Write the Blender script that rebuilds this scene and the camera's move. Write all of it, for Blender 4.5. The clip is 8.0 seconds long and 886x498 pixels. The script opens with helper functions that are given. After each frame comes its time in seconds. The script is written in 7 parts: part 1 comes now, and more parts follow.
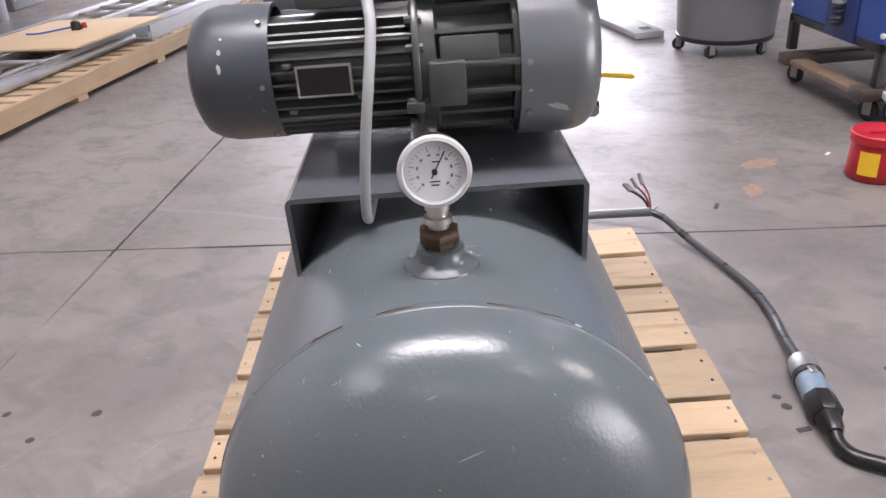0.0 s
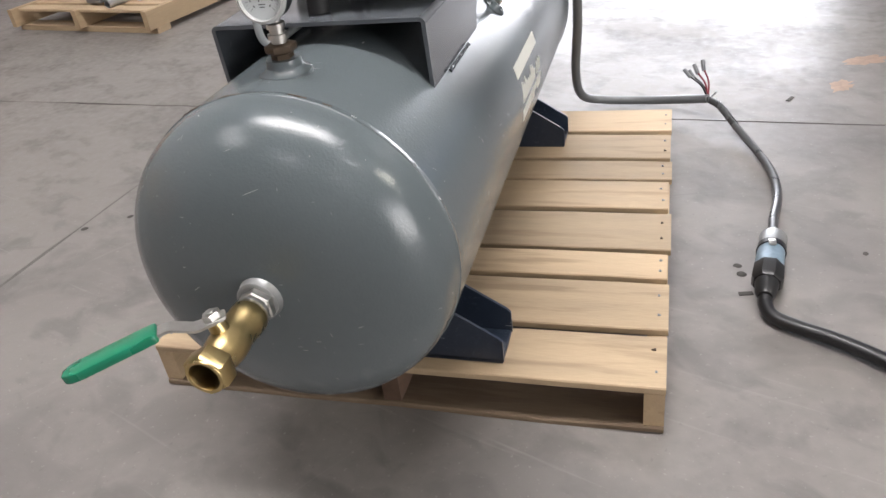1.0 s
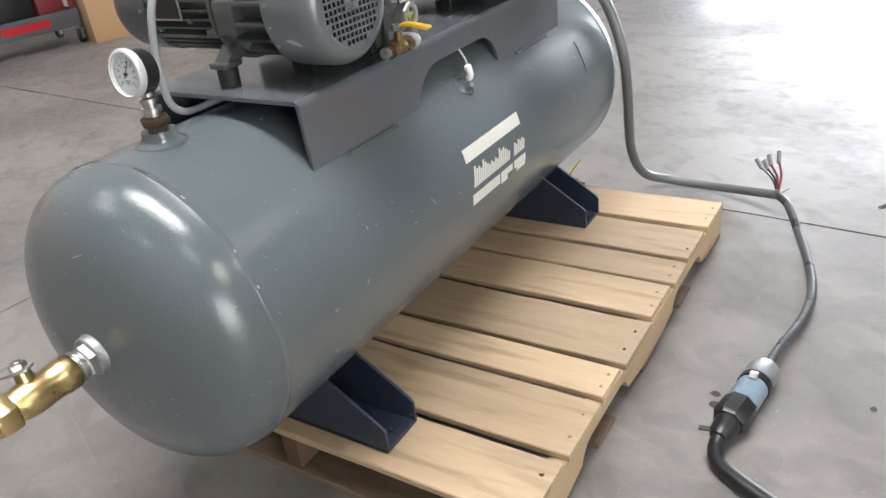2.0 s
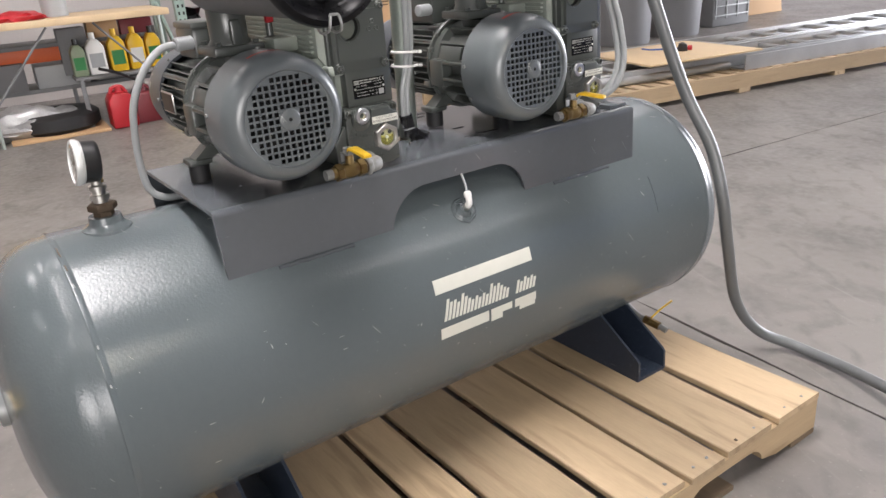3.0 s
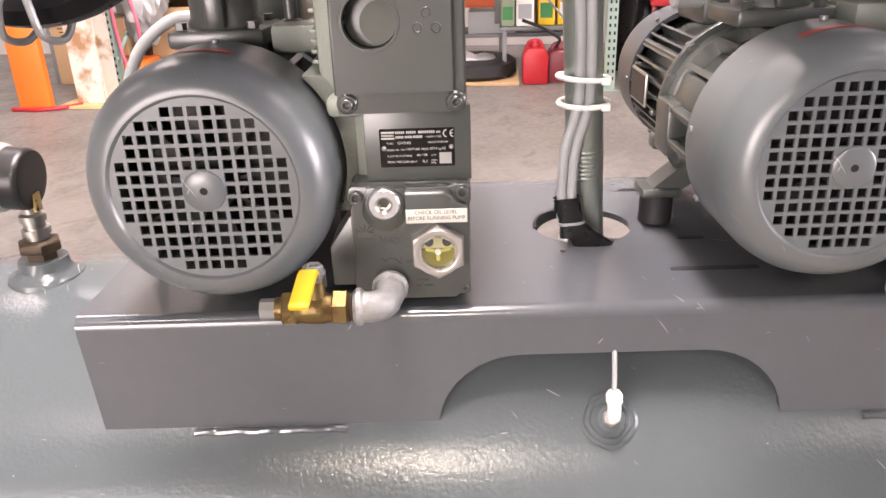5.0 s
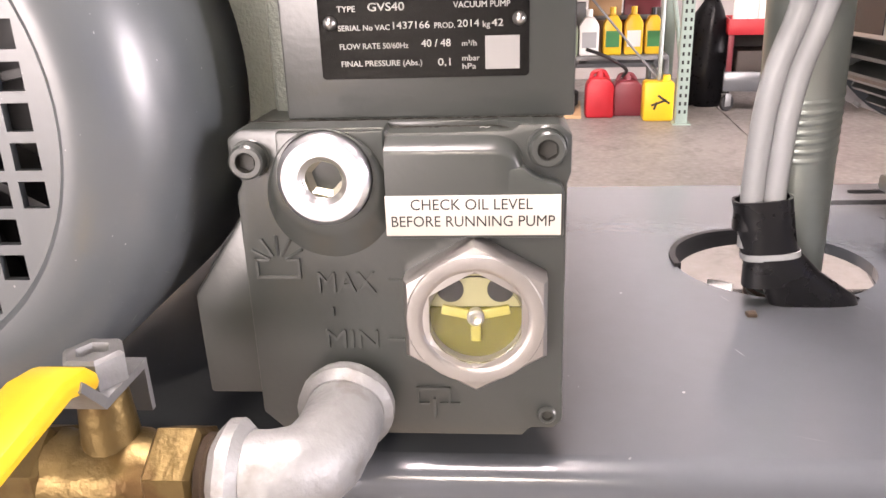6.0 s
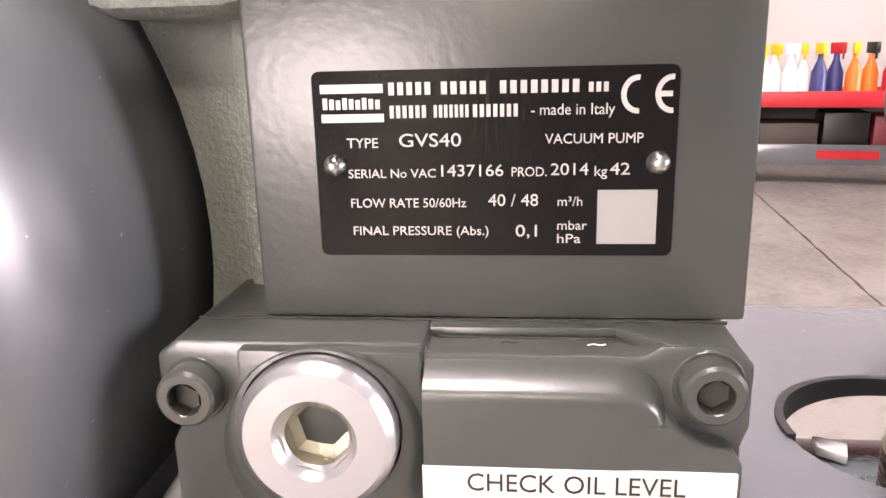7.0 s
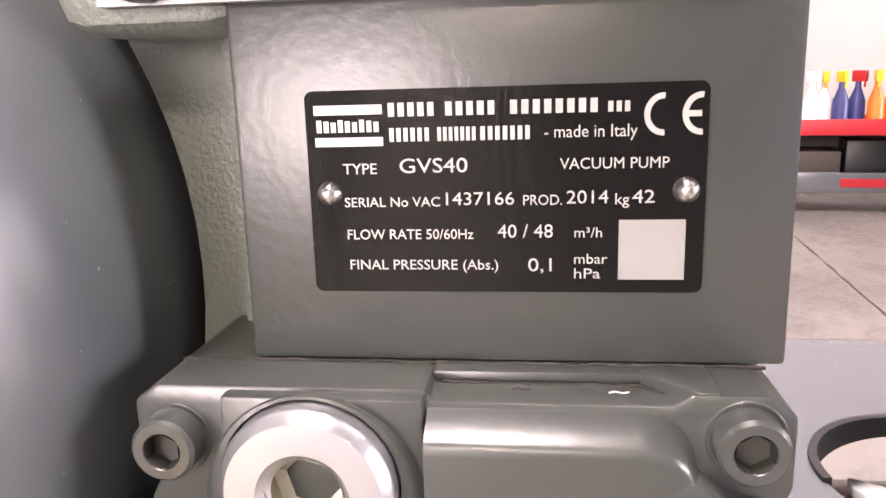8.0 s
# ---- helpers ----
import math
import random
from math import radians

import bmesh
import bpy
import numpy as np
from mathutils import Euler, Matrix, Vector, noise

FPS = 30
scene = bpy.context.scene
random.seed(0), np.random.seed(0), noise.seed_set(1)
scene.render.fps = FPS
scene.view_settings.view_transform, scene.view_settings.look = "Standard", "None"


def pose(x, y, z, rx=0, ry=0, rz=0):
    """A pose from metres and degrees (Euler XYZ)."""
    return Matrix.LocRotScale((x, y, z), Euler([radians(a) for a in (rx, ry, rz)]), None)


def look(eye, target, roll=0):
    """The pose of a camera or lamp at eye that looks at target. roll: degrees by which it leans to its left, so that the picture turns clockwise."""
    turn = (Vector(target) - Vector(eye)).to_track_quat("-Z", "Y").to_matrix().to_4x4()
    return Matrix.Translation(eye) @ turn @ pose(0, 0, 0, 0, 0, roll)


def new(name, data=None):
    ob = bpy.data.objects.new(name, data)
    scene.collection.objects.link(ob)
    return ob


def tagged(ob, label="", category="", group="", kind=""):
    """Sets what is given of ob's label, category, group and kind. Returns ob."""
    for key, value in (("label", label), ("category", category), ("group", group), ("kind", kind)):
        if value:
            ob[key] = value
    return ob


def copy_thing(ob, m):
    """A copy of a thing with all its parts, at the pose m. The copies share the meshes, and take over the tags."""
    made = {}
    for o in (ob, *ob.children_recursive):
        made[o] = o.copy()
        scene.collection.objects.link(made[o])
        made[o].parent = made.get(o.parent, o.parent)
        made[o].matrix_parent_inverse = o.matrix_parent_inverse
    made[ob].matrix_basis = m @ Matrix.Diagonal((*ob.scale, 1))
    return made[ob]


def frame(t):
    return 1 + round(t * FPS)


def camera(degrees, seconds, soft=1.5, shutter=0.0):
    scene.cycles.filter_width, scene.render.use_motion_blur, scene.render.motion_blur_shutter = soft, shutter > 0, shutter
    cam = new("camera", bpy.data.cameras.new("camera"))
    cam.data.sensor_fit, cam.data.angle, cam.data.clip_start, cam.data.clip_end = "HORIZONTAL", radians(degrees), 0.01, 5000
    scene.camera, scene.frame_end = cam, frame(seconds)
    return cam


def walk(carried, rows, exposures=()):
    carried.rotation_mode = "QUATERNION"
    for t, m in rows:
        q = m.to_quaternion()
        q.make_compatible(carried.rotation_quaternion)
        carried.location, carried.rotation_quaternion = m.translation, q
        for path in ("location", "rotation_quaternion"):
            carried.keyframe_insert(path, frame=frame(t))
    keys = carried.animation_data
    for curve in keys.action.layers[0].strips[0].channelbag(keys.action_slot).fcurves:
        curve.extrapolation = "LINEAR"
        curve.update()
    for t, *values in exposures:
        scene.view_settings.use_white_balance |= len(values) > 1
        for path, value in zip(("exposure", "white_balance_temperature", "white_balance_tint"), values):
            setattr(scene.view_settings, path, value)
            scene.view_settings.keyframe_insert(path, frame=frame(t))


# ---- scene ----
cam = camera(60.7, 8.0)
PATH = [
    (0, (0.004, 0.24, 1.09), (0.001, 2.021, 0.181), -4.1),
    (0.5, (0.254, 0.109, 1.07), (-0.034, 1.822, 0.078), -6.4),
    (1, (0.531, -0.014, 1.053), (-0.017, 1.588, -0.012), -8.0),
    (1.5, (0.769, 0.074, 1.044), (0.008, 1.603, 0.004), -8.0),
    (2, (0.975, 0.266, 1.064), (-0.038, 1.71, 0.12), -7.5),
    (2.2, (1.076, 0.354, 1.077), (-0.037, 1.754, 0.182), -6.8),
    (3.3, (1.304, 0.893, 1.099), (-0.362, 1.759, 0.41), -3.4),
    (3.5, (1.312, 0.995, 1.101), (-0.422, 1.729, 0.426), -3.0),
    (4, (1.256, 1.227, 1.105), (-0.565, 1.643, 0.389), -2.1),
    (4.5, (1.002, 1.348, 1.088), (-0.841, 1.507, 0.328), -1.7),
    (4.7, (0.907, 1.386, 1.079), (-0.934, 1.454, 0.299), -2.0),
    (5.8, (0.432, 1.408, 0.916), (-1.432, 1.255, 0.206), -2.0),
    (6, (0.39, 1.397, 0.897), (-1.488, 1.239, 0.228), -1.9),
    (6.5, (0.323, 1.381, 0.896), (-1.59, 1.206, 0.34), -1.6),
    (7, (0.293, 1.379, 0.905), (-1.631, 1.18, 0.398), -1.4),
    (7.5, (0.284, 1.377, 0.912), (-1.637, 1.195, 0.388), -1.2),
    (8, (0.281, 1.38, 0.903), (-1.656, 1.131, 0.471), -1.7),
]
EXPOSURES = [(0.0, 0.34, 6250, 24), (0.6, 0.26, 6350, 18), (1.1, 0.22, 6350, 14), (2.2, 0.40, 6200, 12), (3.3, 0.34, 6500, 17), (4.2, 0.38, 6600, 18), (4.7, 0.82, 6950, 25), (5.8, 1.30, 6950, 27), (6.5, 1.24, 6950, 29), (8.0, 1.40, 6950, 31)]
walk(cam, [(t, look(eye, target, roll)) for t, eye, target, roll in PATH], EXPOSURES)

# ---- world and light ----
world = bpy.data.worlds.new("sky")
scene.world = world
world.use_nodes = True
sky = world.node_tree.nodes.new("ShaderNodeTexSky")
sky.sky_type, sky.sun_disc = "NISHITA", False
sky.sun_elevation, sky.sun_rotation = radians(42), radians(20)
world.node_tree.links.new(sky.outputs["Color"], world.node_tree.nodes["Background"].inputs["Color"])
world.node_tree.nodes["Background"].inputs["Strength"].default_value = 0.12
DAY = 1500.0        # watts of daylight in the open dock door
DAY_EAST = 490.0   # and in the unseen east door, assumed from sheen on the pumps
LED = 27.0         # emission of the long panel over the tank
LED_FAR = 21.0     # of the smaller lamps round it
LED_EAST = 62.0   # and of the warm lamp along the east side

# ---- materials ----
MATS = {}


def mat(name, base, rough=0.5, metal=0.0, var=0.12, scale=6.0, fine=80.0, bump=0.15, bump_scale=60.0, rough_var=0.1, rough_fine=0.0,
        tint=None, tint_amount=0.0, tint_scale=2.0, tint_edge=0.55, stretch=(1, 1, 1), coat=0.0, per_object=0.0, spec=0.5):
    """A surface whose colour wanders at two scales, with an optional stain colour, grain stretched along an axis and fine relief."""
    m = bpy.data.materials.new(name)
    m.use_nodes = True
    nt = m.node_tree
    n, link = nt.nodes, nt.links.new
    b = n["Principled BSDF"]
    b.inputs["Metallic"].default_value = metal
    b.inputs["Coat Weight"].default_value = coat
    b.inputs["Specular IOR Level"].default_value = spec
    tc = n.new("ShaderNodeTexCoord")
    mp = n.new("ShaderNodeMapping")
    mp.inputs["Scale"].default_value = stretch
    link(tc.outputs["Object"], mp.inputs["Vector"])

    def tex(s, detail=5.0):
        t = n.new("ShaderNodeTexNoise")
        t.inputs["Scale"].default_value, t.inputs["Detail"].default_value = s, detail
        link(mp.outputs["Vector"], t.inputs["Vector"])
        return t.outputs["Fac"]

    def math_node(op, a, v):
        k = n.new("ShaderNodeMath")
        k.operation = op
        for sock, val in zip(k.inputs, (a, v)):
            if isinstance(val, (int, float)):
                sock.default_value = val
            else:
                link(val, sock)
        return k.outputs[0]

    big, small = tex(scale), tex(fine, 3.0)
    both = math_node("ADD", math_node("MULTIPLY", big, 0.65), math_node("MULTIPLY", small, 0.35))
    gain = math_node("ADD", math_node("MULTIPLY", math_node("SUBTRACT", both, 0.5), var * 4.0), 1.0)
    if per_object:
        info = n.new("ShaderNodeObjectInfo")
        swing = math_node("MULTIPLY", math_node("SUBTRACT", info.outputs["Random"], 0.5), per_object)
        gain = math_node("ADD", gain, swing)
    hsv = n.new("ShaderNodeHueSaturation")
    hsv.inputs["Color"].default_value = (*base, 1)
    link(gain, hsv.inputs["Value"])
    colour = hsv.outputs["Color"]
    if tint:
        ramp = n.new("ShaderNodeValToRGB")
        ramp.color_ramp.elements[0].position, ramp.color_ramp.elements[1].position = tint_edge, tint_edge + 0.12
        link(tex(tint_scale, 8.0), ramp.inputs["Fac"])
        mix = n.new("ShaderNodeMix")
        mix.data_type = "RGBA"
        link(math_node("MULTIPLY", ramp.outputs["Color"], tint_amount), mix.inputs[0])
        link(colour, mix.inputs[6])
        mix.inputs[7].default_value = (*tint, 1)
        colour = mix.outputs[2]
    link(colour, b.inputs["Base Color"])
    dull = math_node("ADD", math_node("MULTIPLY", math_node("SUBTRACT", big, 0.5), rough_var * 2.0), rough)
    if rough_fine:
        dull = math_node("ADD", dull, math_node("MULTIPLY", math_node("SUBTRACT", small, 0.5), rough_fine * 2.0))
    link(dull, b.inputs["Roughness"])
    if bump:
        bn = n.new("ShaderNodeBump")
        bn.inputs["Strength"].default_value, bn.inputs["Distance"].default_value = bump, 0.002
        link(tex(bump_scale, 4.0), bn.inputs["Height"])
        link(bn.outputs["Normal"], b.inputs["Normal"])
    MATS[name] = m
    return m


def glow(name, colour, strength):
    m = bpy.data.materials.new(name)
    m.use_nodes = True
    b = m.node_tree.nodes["Principled BSDF"]
    b.inputs["Emission Color"].default_value, b.inputs["Emission Strength"].default_value = (*colour, 1), strength
    b.inputs["Base Color"].default_value = (0.8, 0.8, 0.8, 1)
    return m


def clear(name, colour, rough=0.03, ior=1.45):
    m = bpy.data.materials.new(name)
    m.use_nodes = True
    b = m.node_tree.nodes["Principled BSDF"]
    b.inputs["Base Color"].default_value, b.inputs["Roughness"].default_value = (*colour, 1), rough
    b.inputs["Transmission Weight"].default_value, b.inputs["IOR"].default_value = 1.0, ior
    return m


def scuffed(m):
    """Adds rubbed tracks, spatter and pale aggregate to a concrete material."""
    nt = m.node_tree
    n, link = nt.nodes, nt.links.new
    b = n["Principled BSDF"]
    old = b.inputs["Base Color"].links[0].from_socket
    tc = n.new("ShaderNodeTexCoord")

    def layer(colour, source, lo, hi, amount, below):
        ramp = n.new("ShaderNodeValToRGB")
        ramp.color_ramp.elements[0].position, ramp.color_ramp.elements[1].position = lo, hi
        ramp.color_ramp.elements[0].color, ramp.color_ramp.elements[1].color = ((0, 0, 0, 1), (amount, amount, amount, 1))
        link(source, ramp.inputs["Fac"])
        mix = n.new("ShaderNodeMix")
        mix.data_type = "RGBA"
        link(ramp.outputs["Color"], mix.inputs[0])
        link(below, mix.inputs[6])
        mix.inputs[7].default_value = (*colour, 1)
        return mix.outputs[2]

    def streak(angle, along, across, detail, distort):
        mp = n.new("ShaderNodeMapping")
        mp.vector_type = "TEXTURE"
        mp.inputs["Rotation"].default_value = (0, 0, radians(angle))
        mp.inputs["Scale"].default_value = (along, across, 1.0)
        link(tc.outputs["Object"], mp.inputs["Vector"])
        t = n.new("ShaderNodeTexNoise")
        t.inputs["Scale"].default_value, t.inputs["Detail"].default_value, t.inputs["Distortion"].default_value = 1.0, detail, distort
        link(mp.outputs["Vector"], t.inputs["Vector"])
        return t.outputs["Fac"]

    c = layer((0.145, 0.134, 0.125), streak(10, 0.32, 0.24, 7.0, 0.8), 0.50, 0.62, 0.8, old)
    c = layer((0.105, 0.098, 0.092), streak(-35, 0.16, 0.10, 8.0, 0.5), 0.52, 0.66, 0.55, c)
    c = layer((0.40, 0.385, 0.37), streak(-20, 0.7, 0.030, 4.0, 1.2), 0.66, 0.80, 0.22, c)
    c = layer((0.40, 0.385, 0.37), streak(55, 0.5, 0.018, 4.0, 1.2), 0.68, 0.82, 0.16, c)
    c = layer((0.085, 0.078, 0.072), streak(12, 0.45, 0.022, 4.0, 1.4), 0.68, 0.80, 0.35, c)
    c = layer((0.095, 0.086, 0.078), streak(0, 0.085, 0.070, 6.0, 0.6), 0.70, 0.78, 0.40, c)
    c = layer((0.37, 0.355, 0.34), streak(0, 0.011, 0.011, 3.0, 0.0), 0.64, 0.76, 0.35, c)
    c = layer((0.10, 0.092, 0.085), streak(30, 0.014, 0.014, 3.0, 0.0), 0.66, 0.76, 0.4, c)
    link(c, b.inputs["Base Color"])


TANK = mat("tank_paint", (0.100, 0.118, 0.126), 0.19, spec=0.50, var=0.05, scale=3, bump=0.20, bump_scale=230, rough_var=0.08, tint=(0.26, 0.28, 0.28), tint_amount=0.3, tint_scale=4, tint_edge=0.66)
DECK = mat("deck_paint", (0.090, 0.099, 0.110), 0.17, spec=0.85, var=0.06, scale=5, bump=0.055, bump_scale=160, rough_var=0.06)
PUMP = mat("pump_paint", (0.053, 0.060, 0.055), 0.32, spec=0.9, var=0.06, scale=14, bump=0.05, bump_scale=420, rough_var=0.06)
COWL = mat("cowl_paint", (0.114, 0.130, 0.138), 0.33, spec=1.0, var=0.05, scale=10, bump=0.03, bump_scale=300, rough_var=0.05, tint=(0.20, 0.22, 0.21), tint_amount=0.10, tint_scale=260, tint_edge=0.62)
# cowl paint again, darkened for the shade at the motor end
COWLSHADED = mat("motor_cowl_paint", (0.052, 0.060, 0.070), 0.36, spec=0.6, var=0.08, scale=10, bump=0.04, bump_scale=300, rough_var=0.06)
CAST = mat("rough_casting", (0.280, 0.312, 0.272), 0.36, spec=0.8, var=0.12, scale=30, fine=500, bump=0.5, bump_scale=850, rough_var=0.1)
FOOT = mat("navy_steel", (0.020, 0.028, 0.045), 0.32, var=0.15, scale=10, bump=0.08, bump_scale=200)
BLACK = mat("black_plastic", (0.012, 0.012, 0.013), 0.35, var=0.1, bump=0.05)
GLOSSBLACK = mat("black_gloss", (0.006, 0.006, 0.007), 0.30, var=0.3, scale=30, bump=0.10, bump_scale=40, rough_var=0.10, spec=0.14)
DARK = mat("dark_void", (0.010, 0.010, 0.011), 0.8, var=0.2, bump=0)
RUBBER = mat("rubber", (0.014, 0.014, 0.015), 0.6, var=0.15, bump=0.1)
CABLE = mat("grey_sheath", (0.135, 0.142, 0.145), 0.36, var=0.08, bump=0.08, bump_scale=120)
LEAD = mat("pale_grey_sheath", (0.33, 0.345, 0.35), 0.42, var=0.06, bump=0.05)
ZINC = mat("zinc", (0.27, 0.275, 0.272), 0.46, 0.55, var=0.12, scale=40, bump=0.15, bump_scale=300, rough_var=0.14)
CASTZINC = mat("cast_zinc", (0.30, 0.305, 0.30), 0.52, 0.45, var=0.16, scale=45, fine=220, bump=0.40, bump_scale=240, rough_var=0.16, tint=(0.17, 0.155, 0.135), tint_amount=0.5, tint_scale=70, tint_edge=0.58)
GALV = mat("galvanised", (0.36, 0.40, 0.37), 0.38, 0.75, var=0.14, scale=12, bump=0.10, bump_scale=120, rough_var=0.12)
STEEL = mat("bright_steel", (0.62, 0.61, 0.58), 0.30, 1.0, var=0.06, bump=0.03, rough_var=0.08)
BRASS = mat("brass", (0.52, 0.40, 0.19), 0.30, 1.0, var=0.10, scale=30, bump=0.12, bump_scale=200, rough_var=0.12)
OLDBRASS = mat("tarnished_brass", (0.185, 0.128, 0.050), 0.38, 0.80, tint=(0.10, 0.045, 0.018), tint_amount=0.6, tint_scale=60, tint_edge=0.52, var=0.2, scale=50, bump=0.25, bump_scale=260, rough_var=0.15)
RUST = mat("rusty_fitting", (0.085, 0.060, 0.040), 0.55, 0.5, var=0.3, scale=60, bump=0.3, bump_scale=300)
GREEN = mat("green_grip", (0.008, 0.165, 0.090), 0.28, var=0.06, bump=0.05)
YELLOW = mat("yellow_grip", (0.78, 0.48, 0.02), 0.38, var=0.08, bump=0.05)
CREAM = mat("cream_decal", (0.60, 0.60, 0.54), 0.5, var=0.05, scale=30, bump=0.03)
WHITE = mat("white_plastic", (0.74, 0.74, 0.72), 0.4, var=0.05, bump=0.03)
INK = mat("black_ink", (0.02, 0.02, 0.02), 0.5, var=0.02, bump=0)
PLATE = mat("anodised_plate", (0.004, 0.004, 0.004), 0.23, 0.0, var=0.25, scale=4, fine=120, stretch=(1, 14, 1), bump=0.05, rough_var=0.05, spec=0.42)
CODE = mat("dull_patch", (0.34, 0.34, 0.33), 0.45, 0.1, var=0.05, bump=0)
PRINT = mat("silver_print", (0.52, 0.52, 0.50), 0.4, 0.2, var=0.03, bump=0)
BEZEL = mat("pale_bezel", (0.60, 0.61, 0.60), 0.35, 0.25, var=0.05, bump=0.02)
DIAL = mat("dial_face", (0.50, 0.52, 0.53), 0.5, var=0.04, bump=0)
TAPE = mat("black_tape", (0.010, 0.010, 0.011), 0.28, var=0.2, scale=60, bump=0.05, spec=0.4)
PORTCAP = mat("port_cap_paint", (0.125, 0.137, 0.12), 0.4, var=0.05, bump=0.05)
GASKET = mat("gasket_dirt", (0.040, 0.037, 0.030), 0.85, var=0.5, scale=300, bump=0.2)
CASTDUST = mat("dusty_socket", (0.040, 0.040, 0.034), 0.5, var=0.25, scale=200, bump=0.1)
NUTZ = mat("satin_zinc_nut", (0.46, 0.445, 0.42), 0.36, 0.85, var=0.10, scale=60, bump=0.08, bump_scale=260, rough_var=0.10)
OIL = mat("amber_oil", (0.115, 0.105, 0.016), 0.25, var=0.15, scale=60, bump=0)
PLUGZ = mat("bright_zinc", (0.62, 0.63, 0.65), 0.30, 0.9, var=0.06, scale=60, bump=0.03, bump_scale=200, rough_var=0.05)
SOCKET = mat("machined_socket", (0.58, 0.56, 0.45), 0.25, 0.45, var=0.1, scale=100, bump=0.05)
LEVERSTEEL = mat("zinc_plated_lever", (0.34, 0.33, 0.31), 0.42, 0.7, var=0.14, scale=40, bump=0.1, bump_scale=200, rough_var=0.12)
WOODDARK = mat("dark_brown_pine", (0.105, 0.062, 0.040), 0.8, var=0.3, scale=20, bump=0.5, bump_scale=60)
CHIP = mat("bare_filler_chip", (0.42, 0.42, 0.38), 0.6, var=0.2, scale=80, bump=0.1)
GLASS = clear("clear_glass", (0.96, 0.97, 0.96))
WOOD = mat("pallet_pine", (0.42, 0.312, 0.195), 0.66, var=0.16, scale=3.0, fine=26, stretch=(1, 9, 9), bump=0.30, bump_scale=40, tint=(0.17, 0.112, 0.065), tint_amount=0.45, tint_scale=3.2, tint_edge=0.55, per_object=0.46)
WOODY = mat("pallet_pine_lengthwise", (0.36, 0.262, 0.158), 0.68, var=0.16, scale=3.0, fine=26, stretch=(9, 1, 9), bump=0.30, bump_scale=40, tint=(0.22, 0.14, 0.07), tint_amount=0.5, tint_scale=3.5, tint_edge=0.60, per_object=0.30)
# dirty low boards, with the shade in the pallet's gaps darkened into the colour
WOODLOW = mat("dirty_pine_gap_shade", (0.17, 0.122, 0.078), 0.72, var=0.2, scale=3.0, fine=26, stretch=(1, 9, 9), bump=0.30, bump_scale=40, tint=(0.12, 0.08, 0.05), tint_amount=0.7, tint_scale=4, tint_edge=0.52, per_object=0.3)
PLY = mat("plywood", (0.56, 0.42, 0.26), 0.6, var=0.10, scale=2, stretch=(1, 5, 5), bump=0.1)
PANEL = mat("tan_board", (0.60, 0.41, 0.19), 0.62, var=0.10, scale=2.2, bump=0.06, tint=(0.30, 0.19, 0.09), tint_amount=0.7, tint_scale=3, tint_edge=0.66)
CARD = mat("cardboard", (0.47, 0.30, 0.16), 0.75, var=0.07, scale=2.5, bump=0.08, bump_scale=90, tint=(0.34, 0.21, 0.11), tint_amount=0.4, tint_scale=2, tint_edge=0.6)
FLOOR = mat("concrete", (0.198, 0.182, 0.170), 0.49, var=0.26, scale=1.7, fine=30, bump=0.45, bump_scale=17, rough_var=0.24, rough_fine=0.26, tint=(0.115, 0.106, 0.099), tint_amount=0.6, tint_scale=1.4, tint_edge=0.50, spec=0.55)
FILLER = mat("joint_dirt", (0.125, 0.116, 0.108), 0.85, var=0.35, scale=6, fine=60, bump=0.3, bump_scale=80)
BED = mat("joint_bed", (0.06, 0.055, 0.05), 0.9, var=0.3, bump=0.2)
scuffed(FLOOR)
WALL = mat("warehouse_wall", (0.28, 0.262, 0.252), 0.7, var=0.08, scale=0.8, bump=0.1)
WALLPALE = mat("pale_west_wall", (0.46, 0.43, 0.415), 0.65, var=0.08, scale=0.8, bump=0.1)
# unseen east wall, kept dark so the tank's side reflects less
WALLDARK = mat("dimmed_unseen_wall", (0.10, 0.098, 0.096), 0.7, var=0.08, scale=0.8, bump=0.1)
CEIL = mat("ceiling_deck", (0.07, 0.07, 0.07), 0.8, var=0.06, scale=1, bump=0.05)
STAIN = mat("orange_floor_stain", (0.30, 0.20, 0.145), 0.6, var=0.3, scale=30, bump=0.2)
SHEATH = mat("metal_grey_sheath", (0.085, 0.087, 0.090), 0.30, 0.35, var=0.10, scale=20, bump=0.06, rough_var=0.1)
ALU = mat("aluminium", (0.52, 0.53, 0.54), 0.36, 0.85, var=0.10, scale=8, bump=0.06, rough_var=0.12)
DUSTY = mat("dusty_grey", (0.16, 0.165, 0.17), 0.55, var=0.15, scale=8, bump=0.1)
BIN = mat("bin_grey", (0.165, 0.167, 0.175), 0.48, var=0.08, scale=4, bump=0.05)
BLUE = mat("machine_blue", (0.030, 0.085, 0.33), 0.38, var=0.08, scale=4, bump=0.05)
RED = mat("red_plastic", (0.42, 0.014, 0.022), 0.42, var=0.08, scale=8, bump=0.05)
DARKRED = mat("dark_red_plastic", (0.16, 0.022, 0.030), 0.45, var=0.08, scale=8, bump=0.05)
ORANGE = mat("orange_beam", (0.62, 0.105, 0.015), 0.45, var=0.1, scale=6, bump=0.05)
TEAL = mat("rack_green", (0.25, 0.33, 0.29), 0.45, var=0.12, scale=10, bump=0.05)
COLUMN = mat("rusty_white_column", (0.62, 0.59, 0.52), 0.55, var=0.08, scale=5, bump=0.15, tint=(0.30, 0.13, 0.035), tint_amount=0.9, tint_scale=5.5, tint_edge=0.49)
